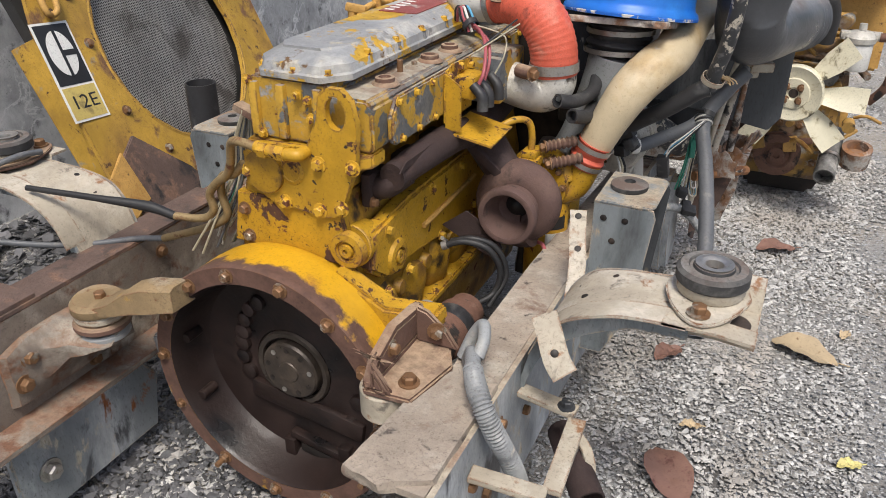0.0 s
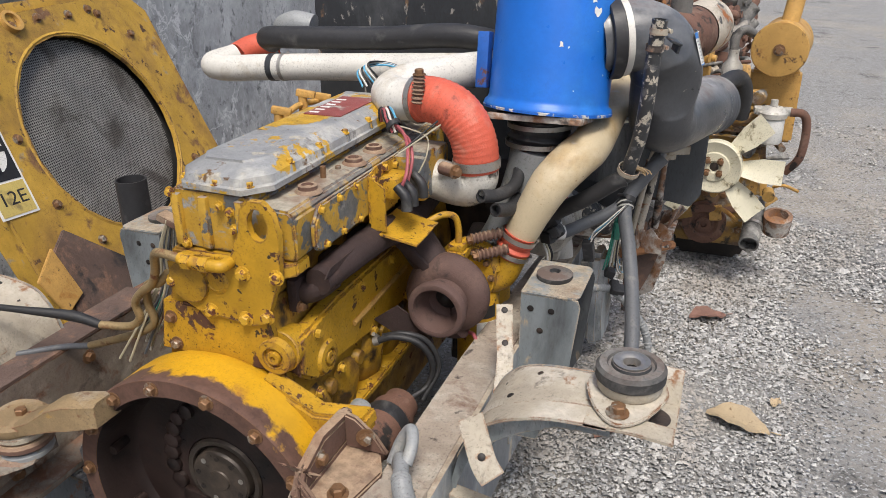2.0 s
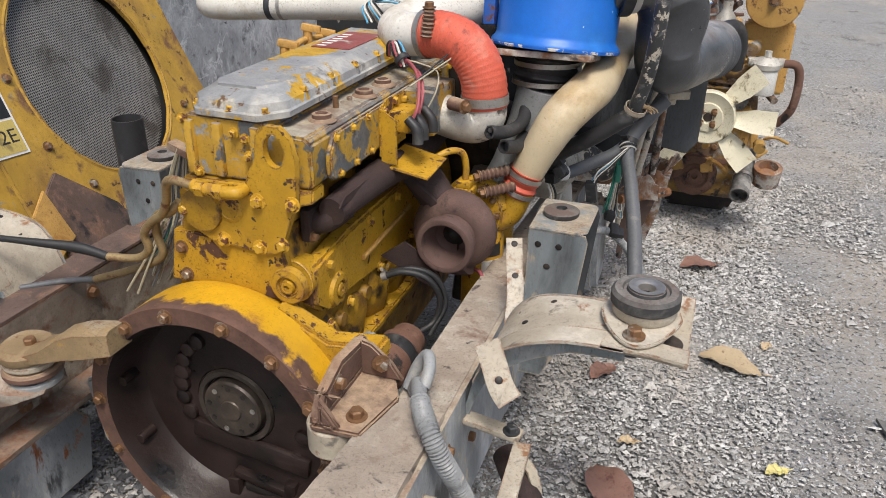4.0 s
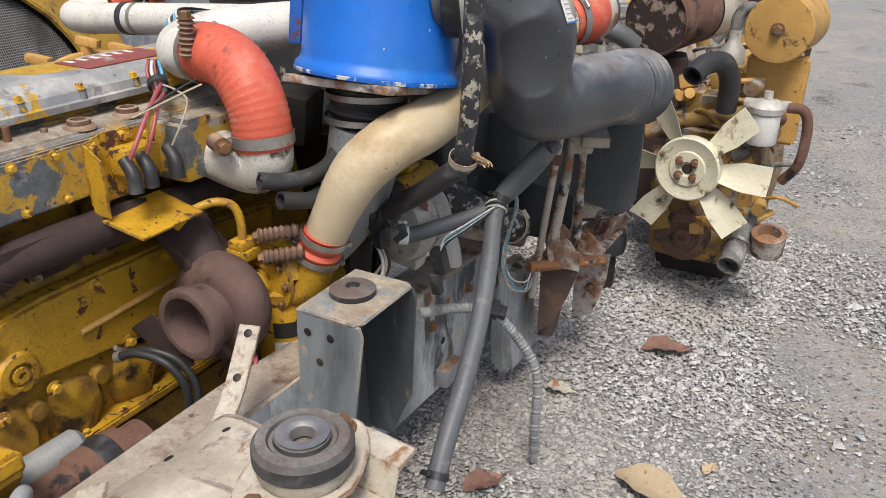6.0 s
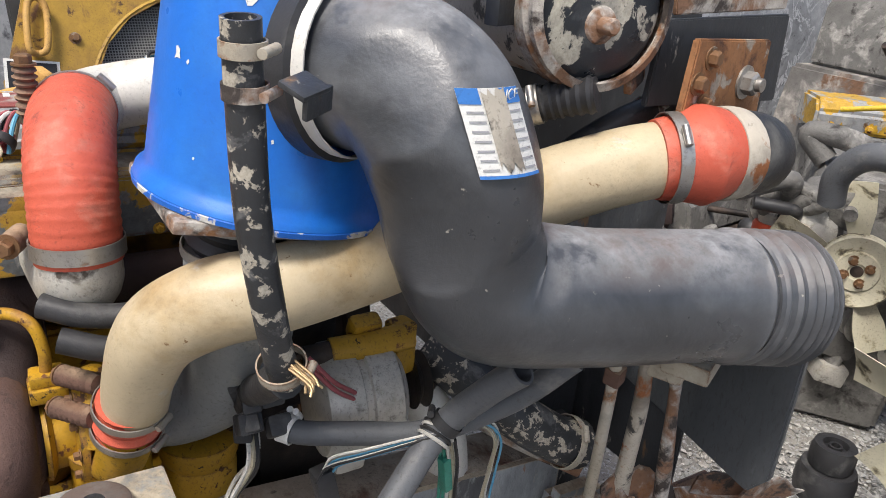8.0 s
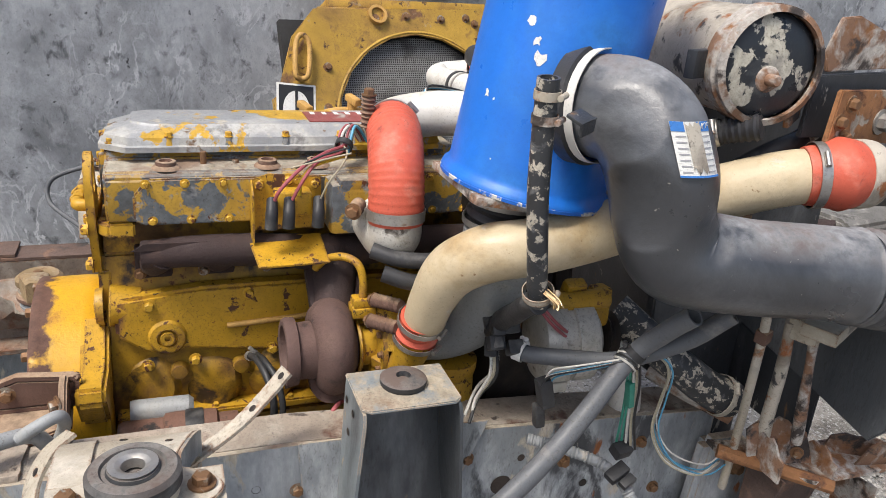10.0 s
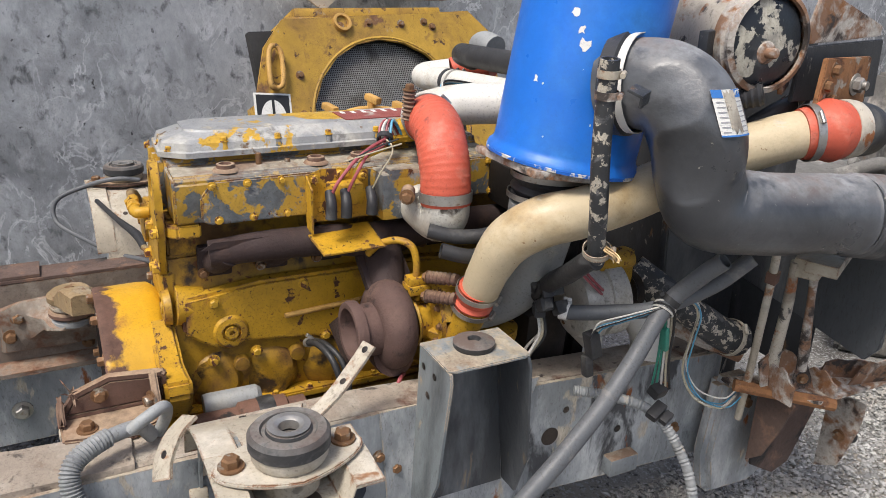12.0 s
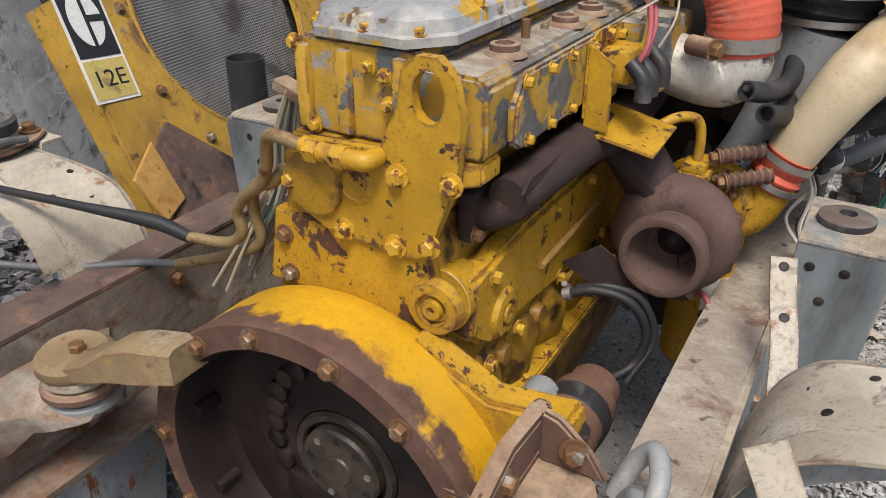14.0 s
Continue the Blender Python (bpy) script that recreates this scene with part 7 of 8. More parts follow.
bm = bm_new()
tube(bm, [(0.74, 1.425, 0.83), (0.725, 1.45, 0.72), (0.70, 1.475, 0.58), (0.685, 1.49, 0.48)], [0.010, 0.013, 0.014, 0.018], 10, 5)
part("rod", bm, M_TANKW, r2)
r3 = thing("stay_rod", "rough rusty threaded stay rod", "stay rod", (0.74, 1.53, 0.5), "stay rods")
bm = bm_new()
tube(bm, [(0.755, 1.48, 0.80), (0.75, 1.50, 0.68), (0.74, 1.53, 0.53)], 0.011, 10, 10, wave=lambda f: 0.002 * math.sin(f * 120))
part("rod", bm, M_RUSTPL, r3)
bm = bm_new()
box(bm, (0.77, 1.50, 0.835), (0.07, 0.14, 0.03), (5, 0, 25), 0.006)
box(bm, (0.755, 1.455, 0.82), (0.06, 0.05, 0.05), (5, 0, 25), 0.01)
part("head", bm, M_CREAM, r3)
bk = thing("rusty_bracket", "rusty folded bumper bracket on the rail's front end", "bracket", (0.72, 1.6, 0.3))
bm = bm_new()
prism(bm, [(0.60, 1.42), (0.66, 1.41), (0.79, 1.56), (0.80, 1.80), (0.74, 1.84), (0.66, 1.60)], "z", 0.452, 0.460)
roughen(bm, 0.004, 20)
part("shelf", bm, M_RUSTPL, bk)
bm = bm_new()
tube(bm, [(0.655, 1.405, 0.470), (0.72, 1.49, 0.460), (0.80, 1.60, 0.445)], 0.016, 8, 4)
part("front_edge", bm, M_ORUST, bk, "orange rusty angle bar")
for nm, a, b, h, lean in (("pocket_plate", (0.700, 1.45), (0.735, 1.60), 0.105, -0.015), ("pocket_side", (0.690, 1.47), (0.775, 1.47), 0.085, 0.0), ("pocket_side", (0.715, 1.60), (0.795, 1.60), 0.060, 0.0), ("tab", (0.765, 1.69), (0.785, 1.80), 0.080, 0.02), ("tab", (0.70, 1.66), (0.775, 1.80), 0.060, 0.01)):
    a, b = Vector((*a, 0.458)), Vector((*b, 0.458))
    d = (b - a).normalized()
    n = Vector((-d.y, d.x, 0)) * 0.0028
    bm = bm_new()
    rows = []
    for i in range(7):
        f = i / 6
        hh = h * (0.45 + 0.55 * math.sin(math.pi * (0.2 + 0.75 * f)) + 0.08 * math.sin(i * 2.3))
        p = a.lerp(b, f)
        up = Vector((lean * (1 + f), lean * 0.5, hh))
        rows.append([bm.verts.new(q) for q in (p - n, p + n, p + n + up, p - n + up)])
    for r0, r1 in zip(rows, rows[1:]):
        bridge(bm, r0, r1, True)
    bm.faces.new(rows[0])
    bm.faces.new(rows[-1])
    part(nm, bm, M_RUSTPL, bk)
bolt(bk, (0.745, 1.535, 0.505), (0.8, -0.5, 0), 0.010)
# hollow box below the shelf, open outwards, with a pale bent flange
bm = bm_new()
prism(bm, [(1.50, 0.448), (1.76, 0.448), (1.755, 0.36), (1.67, 0.17), (1.61, 0.15), (1.52, 0.20)], "x", 0.655, 0.664, 0.002)
roughen(bm, 0.003, 14)
part("drop_plate", bm, M_DRUST, bk, "dark brown rusted plate")
bm = bm_new()
prism(bm, [(0.656, 0.445), (0.765, 0.445), (0.74, 0.36), (0.70, 0.26), (0.656, 0.22)], "y", 1.50, 1.507, 0.001)
part("drop_side", bm, M_DRUST, bk)
bm = bm_new()
prism(bm, [(0.668, 0.37), (0.775, 0.385), (0.77, 0.30), (0.735, 0.17), (0.67, 0.13)], "y", 1.775, 1.783, 0.001)
part("flange", bm, M_RUSTPL, bk, "pale bent flange")
bm = bm_new()
cyl(bm, (0.725, 1.78, 0.255), (0.728, 1.822, 0.252), 0.022, n=16)
part("stud", bm, M_RUBBER, bk, "black rubber stud")
bolt(bk, (0.724, 1.772, 0.262), (0, -1, 0), 0.012)
rh = thing("spring_hanger", "dark bell-shaped spring hanger casting on the rail's end", "hanger", (0.58, 1.52, 0.0))
bm = bm_new()
prism(bm, [(1.44, 0.44), (1.56, 0.43), (1.62, 0.33), (1.66, 0.10), (1.60, 0.07), (1.44, 0.08), (1.42, 0.20)], "x", 0.535, 0.60, 0.02)
roughen(bm, 0.006, 9)
part("casting", bm, M_RAIL, rh)
bolt(rh, (0.60, 1.53, 0.36), (1, 0, 0), 0.014)
bm = bm_new()
box(bm, (0.45, 1.53, 0.38), (0.12, 0.10, 0.24), bev=0.01)
part("end_block", bm, M_BLKST, rh)
bm = bm_new()
tube(bm, [(0.45, 1.35, 0.57), (0.52, 1.40, 0.55), (0.60, 1.48, 0.52)], 0.03, 12, 5)
part("cross_tube", bm, M_RUSTPL, rh)

# air tank with round lid
tk = thing("air_tank", "peeling cream and rust air tank with round black lid", "air tank", (0.5, 1.33, 1.2))
TA = Vector((0.985, -0.12, 0.03)).normalized()
T0 = Vector((0.658, 1.313, 1.306))
bm = bm_new()
lathe(bm, T0 - TA * 0.42, TA, [(0, 0), (0.09, 0.01), (0.101, 0.04), (0.101, 0.37), (0.097, 0.40)], 44)
part("shell", bm, M_TANKW, tk)
bm = bm_new()
lathe(bm, T0 - TA * 0.05, TA, [(0.097, 0), (0.108, 0.005), (0.108, 0.03), (0.102, 0.036), (0.106, 0.04), (0.106, 0.05), (0.094, 0.056), (0.0935, 0.045)], 44)
part("rusty_band", bm, M_RUSTPL, tk, "crusty rust band round the lid")
bm = bm_new()
lathe(bm, T0 - TA * 0.012, TA, [(0, 0.012), (0.03, 0.012), (0.08, 0.010), (0.093, 0.0)], 44)
part("lid", bm, M_LID, tk, "black lid with flaking pale paint")
bm = bm_new()
lathe(bm, T0 + Vector((0.0, -0.004, -0.022)), TA, [(0, 0.03), (0.008, 0.03), (0.011, 0.026), (0.011, 0.006), (0.022, 0.003), (0.024, 0)], 20)
part("wing_nut", bm, M_RUSTPL, tk, "rusty centre nut")
bm = bm_new()
box(bm, T0 + Vector((-0.02, 0.085, -0.06)), (0.012, 0.05, 0.10), (20, 0, 25), 0.003)
part("clamp_lug", bm, M_RUSTPL, tk)
bm = bm_new()
box(bm, (0.60, 1.20, 1.30), (0.02, 0.06, 0.05), (0, 0, 25), 0.003)
part("black_clip", bm, M_BLKST, tk)
hose("tank_hose", "black ribbed hose stub under the air tank", [(0.60, 1.25, 1.17), (0.63, 1.28, 1.185), (0.67, 1.31, 1.20)], 0.024, M_RUBBER, 0, lambda f: 0.002 * math.sin(f * 50), sub=12, ends=((0.2, 0.025, M_STEEL),))
hose("tank_hose", "black hose running behind the cream pipe", [(0.57, 1.26, 1.02), (0.60, 1.34, 1.10), (0.62, 1.42, 1.15), (0.60, 1.52, 1.165)], 0.02, M_RUBBER, ends=((0.85, 0.022, M_STEEL),))

# ---- second engine with white fan ----
e2 = thing("small_diesel_engine", "greasy ochre diesel engine standing on the gravel", "diesel engine", (0.95, 2.75, 0.0))
bm = bm_new()
prism(bm, [(0.74, 0.12), (1.08, 0.12), (1.12, 0.30), (1.08, 0.60), (0.78, 0.62), (0.72, 0.40)], "y", 2.46, 3.25, 0.02)
roughen(bm, 0.008, 12)
part("block", bm, M_ENG2, e2)
bm = bm_new()
prism(bm, [(0.78, 0.622), (1.06, 0.602), (1.05, 0.70), (1.0, 0.76), (0.84, 0.76), (0.79, 0.70)], "y", 2.52, 3.2, 0.02)
part("cylinder_head", bm, M_ENG2, e2)
bm = bm_new()
prism(bm, [(0.84, 0.761), (1.0, 0.761), (0.97, 0.83), (0.86, 0.83)], "y", 2.62, 3.15, 0.015)
part("rocker_cover", bm, M_OLDYEL, e2)
bm = bm_new()
prism(bm, [(0.76, 0.02), (1.04, 0.02), (1.08, 0.118), (0.74, 0.118)], "y", 2.55, 3.2, 0.02)
part("oil_pan", bm, M_DARK, e2)
bm = bm_new()
lathe(bm, (0.876, 2.47, 0.237), (0, -1, 0), [(0.03, 0), (0.09, 0.02), (0.094, 0.03), (0.094, 0.045), (0.080, 0.055), (0.092, 0.065), (0.092, 0.078), (0.06, 0.080), (0.05, 0.07), (0.034, 0.07), (0.032, 0.085), (0.014, 0.085), (0.012, 0.075), (0, 0.075)], 40)
part("crank_pulley", bm, M_MUFF, e2, "rusty brown crank pulley")
bm = bm_new()
cyl(bm, (0.892, 2.47, 0.56), (0.892, 2.23, 0.56), 0.045, n=20)
part("water_pump", bm, M_ENG2, e2)
fan = thing("cooling_fan", "yellowed white plastic six-blade cooling fan", "fan", (0.892, 2.2, 0.56))
FM = Matrix.Translation((0.892, 2.20, 0.562)) @ Euler((0, 0, radians(-6))).to_matrix().to_4x4()
bm = bm_new()
lathe(bm, (0, 0.03, 0), (0, -1, 0), [(0.09, 0), (0.108, 0.002), (0.110, 0.04), (0.104, 0.046), (0.08, 0.038), (0.062, 0.036), (0.058, 0.042), (0.026, 0.042), (0.022, 0.036), (0, 0.036)], 44)
part("hub", placed(bm, FM), M_FAN, fan)
for i, a in enumerate((180, 122, 48, 0, -46, -124)):
    bm = bm_new()
    n = 8
    rows = []
    for j in range(n + 1):
        r = 0.095 + 0.165 * j / n
        w = 0.030 + 0.018 * min(1, j / 4)
        tw = radians(32 - 10 * j / n)
        row = []
        for s in (-1, -0.33, 0.33, 1):
            q = s * w
            row.append(Vector((r, q * math.sin(tw) + 0.008 * (1 - s * s), q * math.cos(tw))))
        rows.append(row)
    ca, sa = math.cos(radians(a)), math.sin(radians(a))
    grid = [[[bm.verts.new((p.x * ca - p.z * sa, p.y + dy + 0.012, p.x * sa + p.z * ca)) for p in row] for row in rows] for dy in (0, 0.004)]
    for j in range(n):
        for k in range(3):
            for g in grid:
                bm.faces.new((g[j][k], g[j][k + 1], g[j + 1][k + 1], g[j + 1][k]))
    for j in range(n):
        for k in (0, 3):
            bm.faces.new((grid[0][j][k], grid[0][j + 1][k], grid[1][j + 1][k], grid[1][j][k]))
    for k in range(3):
        bm.faces.new((grid[0][n][k], grid[0][n][k + 1], grid[1][n][k + 1], grid[1][n][k]))
    part("blade", placed(bm, FM), M_FAN, fan)
for a in (45, 135, 225, 315):
    bolt(fan, FM @ Vector((0.036 * math.cos(radians(a)), -0.012, 0.036 * math.sin(radians(a)))), (0, -1, 0), 0.011)
bm = bm_new()
lathe(bm, (0, -0.006, 0), (0, -1, 0), [(0, 0.0005), (0.016, 0.0005), (0.018, 0)], 18)
part("centre_hole", placed(bm, FM), M_DARK, fan)
copy_thing(fan, pose(0.318, 2.752, 0.572, 0, 20, 38))
ft = thing("round_air_cleaner", "ochre round air cleaner drum on a bracket", "air cleaner", (1.07, 2.43, 0.6))
bm = bm_new()
lathe(bm, (1.072, 2.41, 1.002), (0.12, 1, 0.0), [(0, 0), (0.03, 0.0), (0.09, 0.004), (0.106, 0.006), (0.110, 0.014), (0.106, 0.024), (0.104, 0.03), (0.104, 0.28), (0.05, 0.31), (0, 0.31)], 44)
part("drum", bm, M_OLDYEL, ft)
bolt(ft, (1.072, 2.408, 1.002), (0, -1, 0), 0.016)
bm = bm_new()
prism(bm, [(0.99, 0.60), (1.18, 0.60), (1.18, 0.90), (0.98, 0.90)], "y", 2.52, 2.60, 0.01)
part("bracket", bm, M_OLDYEL, ft)
bm = bm_new()
tube(bm, [(1.10, 2.55, 1.09), (1.11, 2.57, 1.16), (1.12, 2.60, 1.25)], 0.035, 14, 5)
part("stack", bm, M_OLDYEL, ft)
wf = thing("fuel_filter", "white fuel filter with grey alloy head", "fuel filter", (1.09, 2.376, 0.6))
bm = bm_new()
lathe(bm, (1.085, 2.37, 0.635), (0, 0, 1), [(0, 0), (0.044, 0.0), (0.050, 0.008), (0.050, 0.10), (0.046, 0.104), (0, 0.104)], 30)
part("can", bm, M_WHITE, wf)
bm = bm_new()
lathe(bm, (1.085, 2.37, 0.742), (0, 0, 1), [(0, 0), (0.056, 0.0), (0.058, 0.02), (0.04, 0.04), (0.015, 0.045), (0.014, 0.07), (0, 0.07)], 26)
box(bm, (1.085, 2.38, 0.765), (0.15, 0.05, 0.03), (0, 0, 5), 0.008)
part("head", bm, M_ALU, wf)
hose("filter_hose", "brown rubber hose curving down from the filter", [(1.15, 2.37, 0.765), (1.20, 2.37, 0.76), (1.22, 2.38, 0.70), (1.215, 2.39, 0.58), (1.17, 2.42, 0.50)], 0.017, M_MUFF)
hose("water_outlet", "grey pipe stub with clamp on the engine's front", [(1.085, 2.45, 0.36), (1.08, 2.38, 0.30), (1.072, 2.30, 0.25), (1.068, 2.24, 0.225)], [0.03, 0.036, 0.04, 0.041], M_GRIME, 0.006, ends=((0.55, 0.041, M_STEEL),))
bm = bm_new()
lathe(bm, (1.17, 2.36, 0.30), (0, -0.3, 1), [(0.02, -0.06), (0.055, -0.05), (0.058, 0.03), (0.04, 0.035), (0.035, 0.0), (0, 0.0)], 26)
solid("rusty_cup", bm, M_RUSTPL, "rusty orange cup bracket on the engine", "bracket")
hose("intake_bend", "black rubber bend with open end on the engine", [(0.876, 2.136, 0.880), (0.900, 2.20, 0.908), (0.942, 2.27, 0.905), (0.965, 2.31, 0.84), (0.962, 2.34, 0.74)], 0.034, M_RUBBER, 0.008)
hose("water_pipe", "ochre rusty water pipe across the head", [(0.70, 2.36, 0.62), (0.78, 2.38, 0.66), (0.90, 2.42, 0.69), (1.02, 2.43, 0.72), (1.06, 2.50, 0.74)], 0.026, M_ENG2)
rng = random.Random(11)
for k in range(66):
    bm = bm_new()
    c = Vector((rng.uniform(0.72, 1.14), rng.uniform(2.40, 2.95) if k % 2 else rng.uniform(2.40, 2.5), rng.uniform(0.28, 0.86)))
    if k % 3 == 0:
        box(bm, c, (rng.uniform(0.03, 0.08), 0.06, rng.uniform(0.03, 0.08)), (rng.uniform(-20, 20), rng.uniform(-20, 20), 0), 0.008)
    elif k % 3 == 1:
        cyl(bm, c, c + Vector((rng.uniform(-0.03, 0.03), -0.05, rng.uniform(-0.02, 0.03))), rng.uniform(0.012, 0.03), n=14)
    else:
        tube(bm, [c, c + Vector((0.04, -0.03, 0.02)), c + Vector((0.10, rng.uniform(-0.02, 0.04), rng.uniform(-0.05, 0.05)))], rng.uniform(0.005, 0.011), 8, 5)
    part("fitting", bm, (M_ENG2, M_GRIME, M_OLDYEL, M_MUFF)[k % 4], e2)
for k in range(12):
    bolt(e2, (1.02 - (k % 4) * 0.08, 2.459, 0.2 + (k // 4) * 0.16), (0, -1, 0), 0.012)
mf = thing("muffler", "burnt rusty muffler drum with peeling end plate", "muffler", (0.55, 2.8, 0.75))
MA = Vector((0.28, 0.95, 0.06)).normalized()
M0 = Vector((0.617, 2.655, 0.968))
bm = bm_new()
lathe(bm, M0, MA, [(0.128, 0), (0.134, 0.004), (0.134, 0.014), (0.128, 0.02), (0.126, 0.28), (0.12, 0.30)], 44)
part("shell", bm, M_MUFF, mf)
bm = bm_new()
lathe(bm, M0 + MA * 0.30, MA, [(0.125, 0), (0.128, 0.01), (0.128, 0.19), (0.10, 0.22), (0, 0.22)], 44)
part("cream_end", bm, M_TANKW, mf)
bm = bm_new()
lathe(bm, M0, MA, [(0, 0.012), (0.12, 0.012), (0.127, 0.004)], 40)
part("end_plate", bm, material("burnt_end_plate", (0.05, 0.035, 0.03), 0.7, 0.2, [((0.38, 0.28, 0.22), 16, 0.54, 0.05, 0.9, 0), (RUST, 9, 0.6, 0.08, 0.9, 0)], vary=0.3), mf)
bm = bm_new()
cyl(bm, M0 + MA * 0.12 + Vector((0, 0, 0.10)), M0 + MA * 0.12 + Vector((0.0, 0.0, 0.55)), 0.048, n=22)
part("stack_pipe", bm, M_GRIME, mf)
bm = bm_new()
box(bm, M0 + MA * 0.12 + Vector((0, 0, -0.45)), (0.16, 0.16, 0.62), (0, 0, 15), 0.02)
part("manifold_riser", bm, M_RUSTY, mf)
fn = thing("filler_neck", "grey alloy breather with bent pipe", "breather", (0.83, 2.75, 0.75))
bm = bm_new()
lathe(bm, (0.90, 2.72, 0.83), (0, 0, 1), [(0, 0), (0.045, 0), (0.045, 0.05), (0.022, 0.08), (0.022, 0.12), (0, 0.12)], 24)
part("body", bm, M_ALU, fn)
bm = bm_new()
tube(bm, [(0.90, 2.72, 0.94), (0.90, 2.73, 1.0), (0.93, 2.76, 1.03), (0.97, 2.80, 1.01)], 0.02, 12, 6)
part("pipe", bm, M_GRIME, fn)
rb = thing("rubber_isolator", "stacked black rubber isolator on an iron stump", "isolator", (0.612, 2.33, 0.0))
for nm, z, r, h in (("stump", 0.0, 0.040, 0.15), ("rubber_ring", 0.15, 0.072, 0.085), ("rubber_ring", 0.238, 0.054, 0.062)):
    bm = bm_new()
    lathe(bm, (0.612, 2.33, z), (0, 0, 1), [(0, 0), (r * 0.93, 0), (r, h * 0.3), (r, h * 0.7), (r * 0.9, h), (0.030, h), (0.027, h * 0.75), (0.018, h * 0.75), (0.016, h * 0.95), (0.011, h * 0.95), (0.010, h * 0.5), (0, h * 0.5)], 30)
    part(nm, bm, M_DARK if nm == "stump" else M_RUBBER, rb)


# ---- long engine lying behind the muffler ----
le = thing("inline_engine", "long grimy engine with grey and yellow rocker cover", "engine", (0.30, 3.45, 0.0))
bm = bm_new()
prism(bm, [(0.10, 0.0), (0.46, 0.0), (0.50, 0.3), (0.44, 0.80), (0.12, 0.80), (0.06, 0.3)], "y", 3.15, 3.95, 0.02)
roughen(bm, 0.008, 9)
part("block", bm, M_GRIME, le)
bm = bm_new()
prism(bm, [(0.17, 0.802), (0.41, 0.802), (0.415, 0.88), (0.38, 0.925), (0.20, 0.925), (0.165, 0.88)], "y", 3.12, 3.98, 0.012)
part("rocker_cover", bm, M_COVER, le, "grey cover with yellow paint left")
for k in range(6):
    bolt(le, (0.418, 3.18 + k * 0.14, 0.83), (1, 0, 0.2), 0.011, M_YBOLT)
    bm = bm_new()
    box(bm, (0.43, 3.2 + k * 0.13, 0.72), (0.05, 0.07, 0.06), (0, 0, 8 * k), 0.01)
    part("port", bm, M_ENG2 if k % 2 else M_MUFF, le)
bm = bm_new()
tube(bm, [(0.30, 3.54, 0.91), (0.30, 3.54, 0.965), (0.305, 3.57, 0.985), (0.31, 3.62, 0.985)], 0.042, 16, 5)
part("elbow", bm, M_YEL, le, "yellow cast elbow")
le.location = (-0.178, 3.669, 0.0)
le.rotation_euler = (0, 0, radians(-40))
hose("breather_hose", "black hose with steel clamp on the yellow elbow", [(-0.075, 3.79, 0.985), (-0.03, 3.85, 0.985), (0.06, 3.93, 0.975), (0.18, 4.02, 0.95)], 0.038, M_RUBBER, 0.005, ends=((0.08, 0.040, M_STEEL),))


# ---- scrap engines further back ----
def scrap_engine(at, size, turn, seed, mats, label):
    """A grimy engine: block, cover, pulleys, pipes and lumps."""
    t = thing("scrap_engine", label, "scrap engine", at, "scrap engines")
    rng = random.Random(seed)
    m0 = Matrix.Translation(at) @ Euler((0, 0, radians(turn))).to_matrix().to_4x4()
    w, d, h = size

    def put(nm, bm, m):
        bm.transform(m0)
        part(nm, bm, m, t)
    bm = bm_new()
    prism(bm, [(-w / 2, 0), (w / 2, 0), (w * 0.55, h * 0.3), (w * 0.42, h * 0.7), (-w * 0.42, h * 0.7), (-w * 0.55, h * 0.3)], "y", -d / 2, d / 2, 0.02)
    roughen(bm, 0.01, 9)
    put("block", bm, mats[0])
    bm = bm_new()
    prism(bm, [(-w * 0.3, h * 0.702), (w * 0.3, h * 0.702), (w * 0.26, h * 0.95), (w * 0.2, h), (-w * 0.2, h), (-w * 0.26, h * 0.95)], "y", -d * 0.46, d * 0.46, 0.015)
    put("rocker_cover", bm, mats[1])
    for k in range(48):
        bm = bm_new()
        side_ = rng.choice((-1, 1))
        c = Vector((rng.uniform(-w * 0.6, w * 0.6), rng.uniform(-d / 2, d / 2), rng.uniform(h * 0.2, h * 0.95)))
        if rng.random() < 0.5:
            c.y = -d / 2 - rng.uniform(0, 0.03)
        else:
            c.x = side_ * w * 0.5
        q = k % 4
        if q == 0:
            box(bm, c, (rng.uniform(0.05, 0.14), rng.uniform(0.05, 0.14), rng.uniform(0.05, 0.12)), (rng.uniform(-15, 15), rng.uniform(-15, 15), rng.uniform(0, 40)), 0.01)
            put("casting", bm, rng.choice(mats))
        elif q == 1:
            ax = Vector((rng.uniform(-1, 1), -1, rng.uniform(-0.3, 0.3))).normalized()
            lathe(bm, c, ax, [(0, 0), (0.05, 0), (0.06, 0.01), (0.05, 0.03), (0.06, 0.05), (0.02, 0.055), (0.02, 0.08), (0, 0.08)], 22)
            put("pulley", bm, rng.choice(mats))
        elif q == 2:
            tube(bm, [c, c + Vector((rng.uniform(-0.1, 0.1), -0.06, 0.06)), c + Vector((rng.uniform(-0.2, 0.2), rng.uniform(-0.1, 0.1), rng.uniform(-0.05, 0.12)))], rng.uniform(0.012, 0.035), 12, 6)
            put("pipe", bm, rng.choice(mats + [M_RUBBER]))
        else:
            cyl(bm, c, c + Vector((rng.uniform(-0.08, 0.08), rng.uniform(-0.08, 0.02), rng.uniform(0.02, 0.12))), rng.uniform(0.02, 0.05), n=16)
            put("cylinder", bm, rng.choice(mats))
    return t


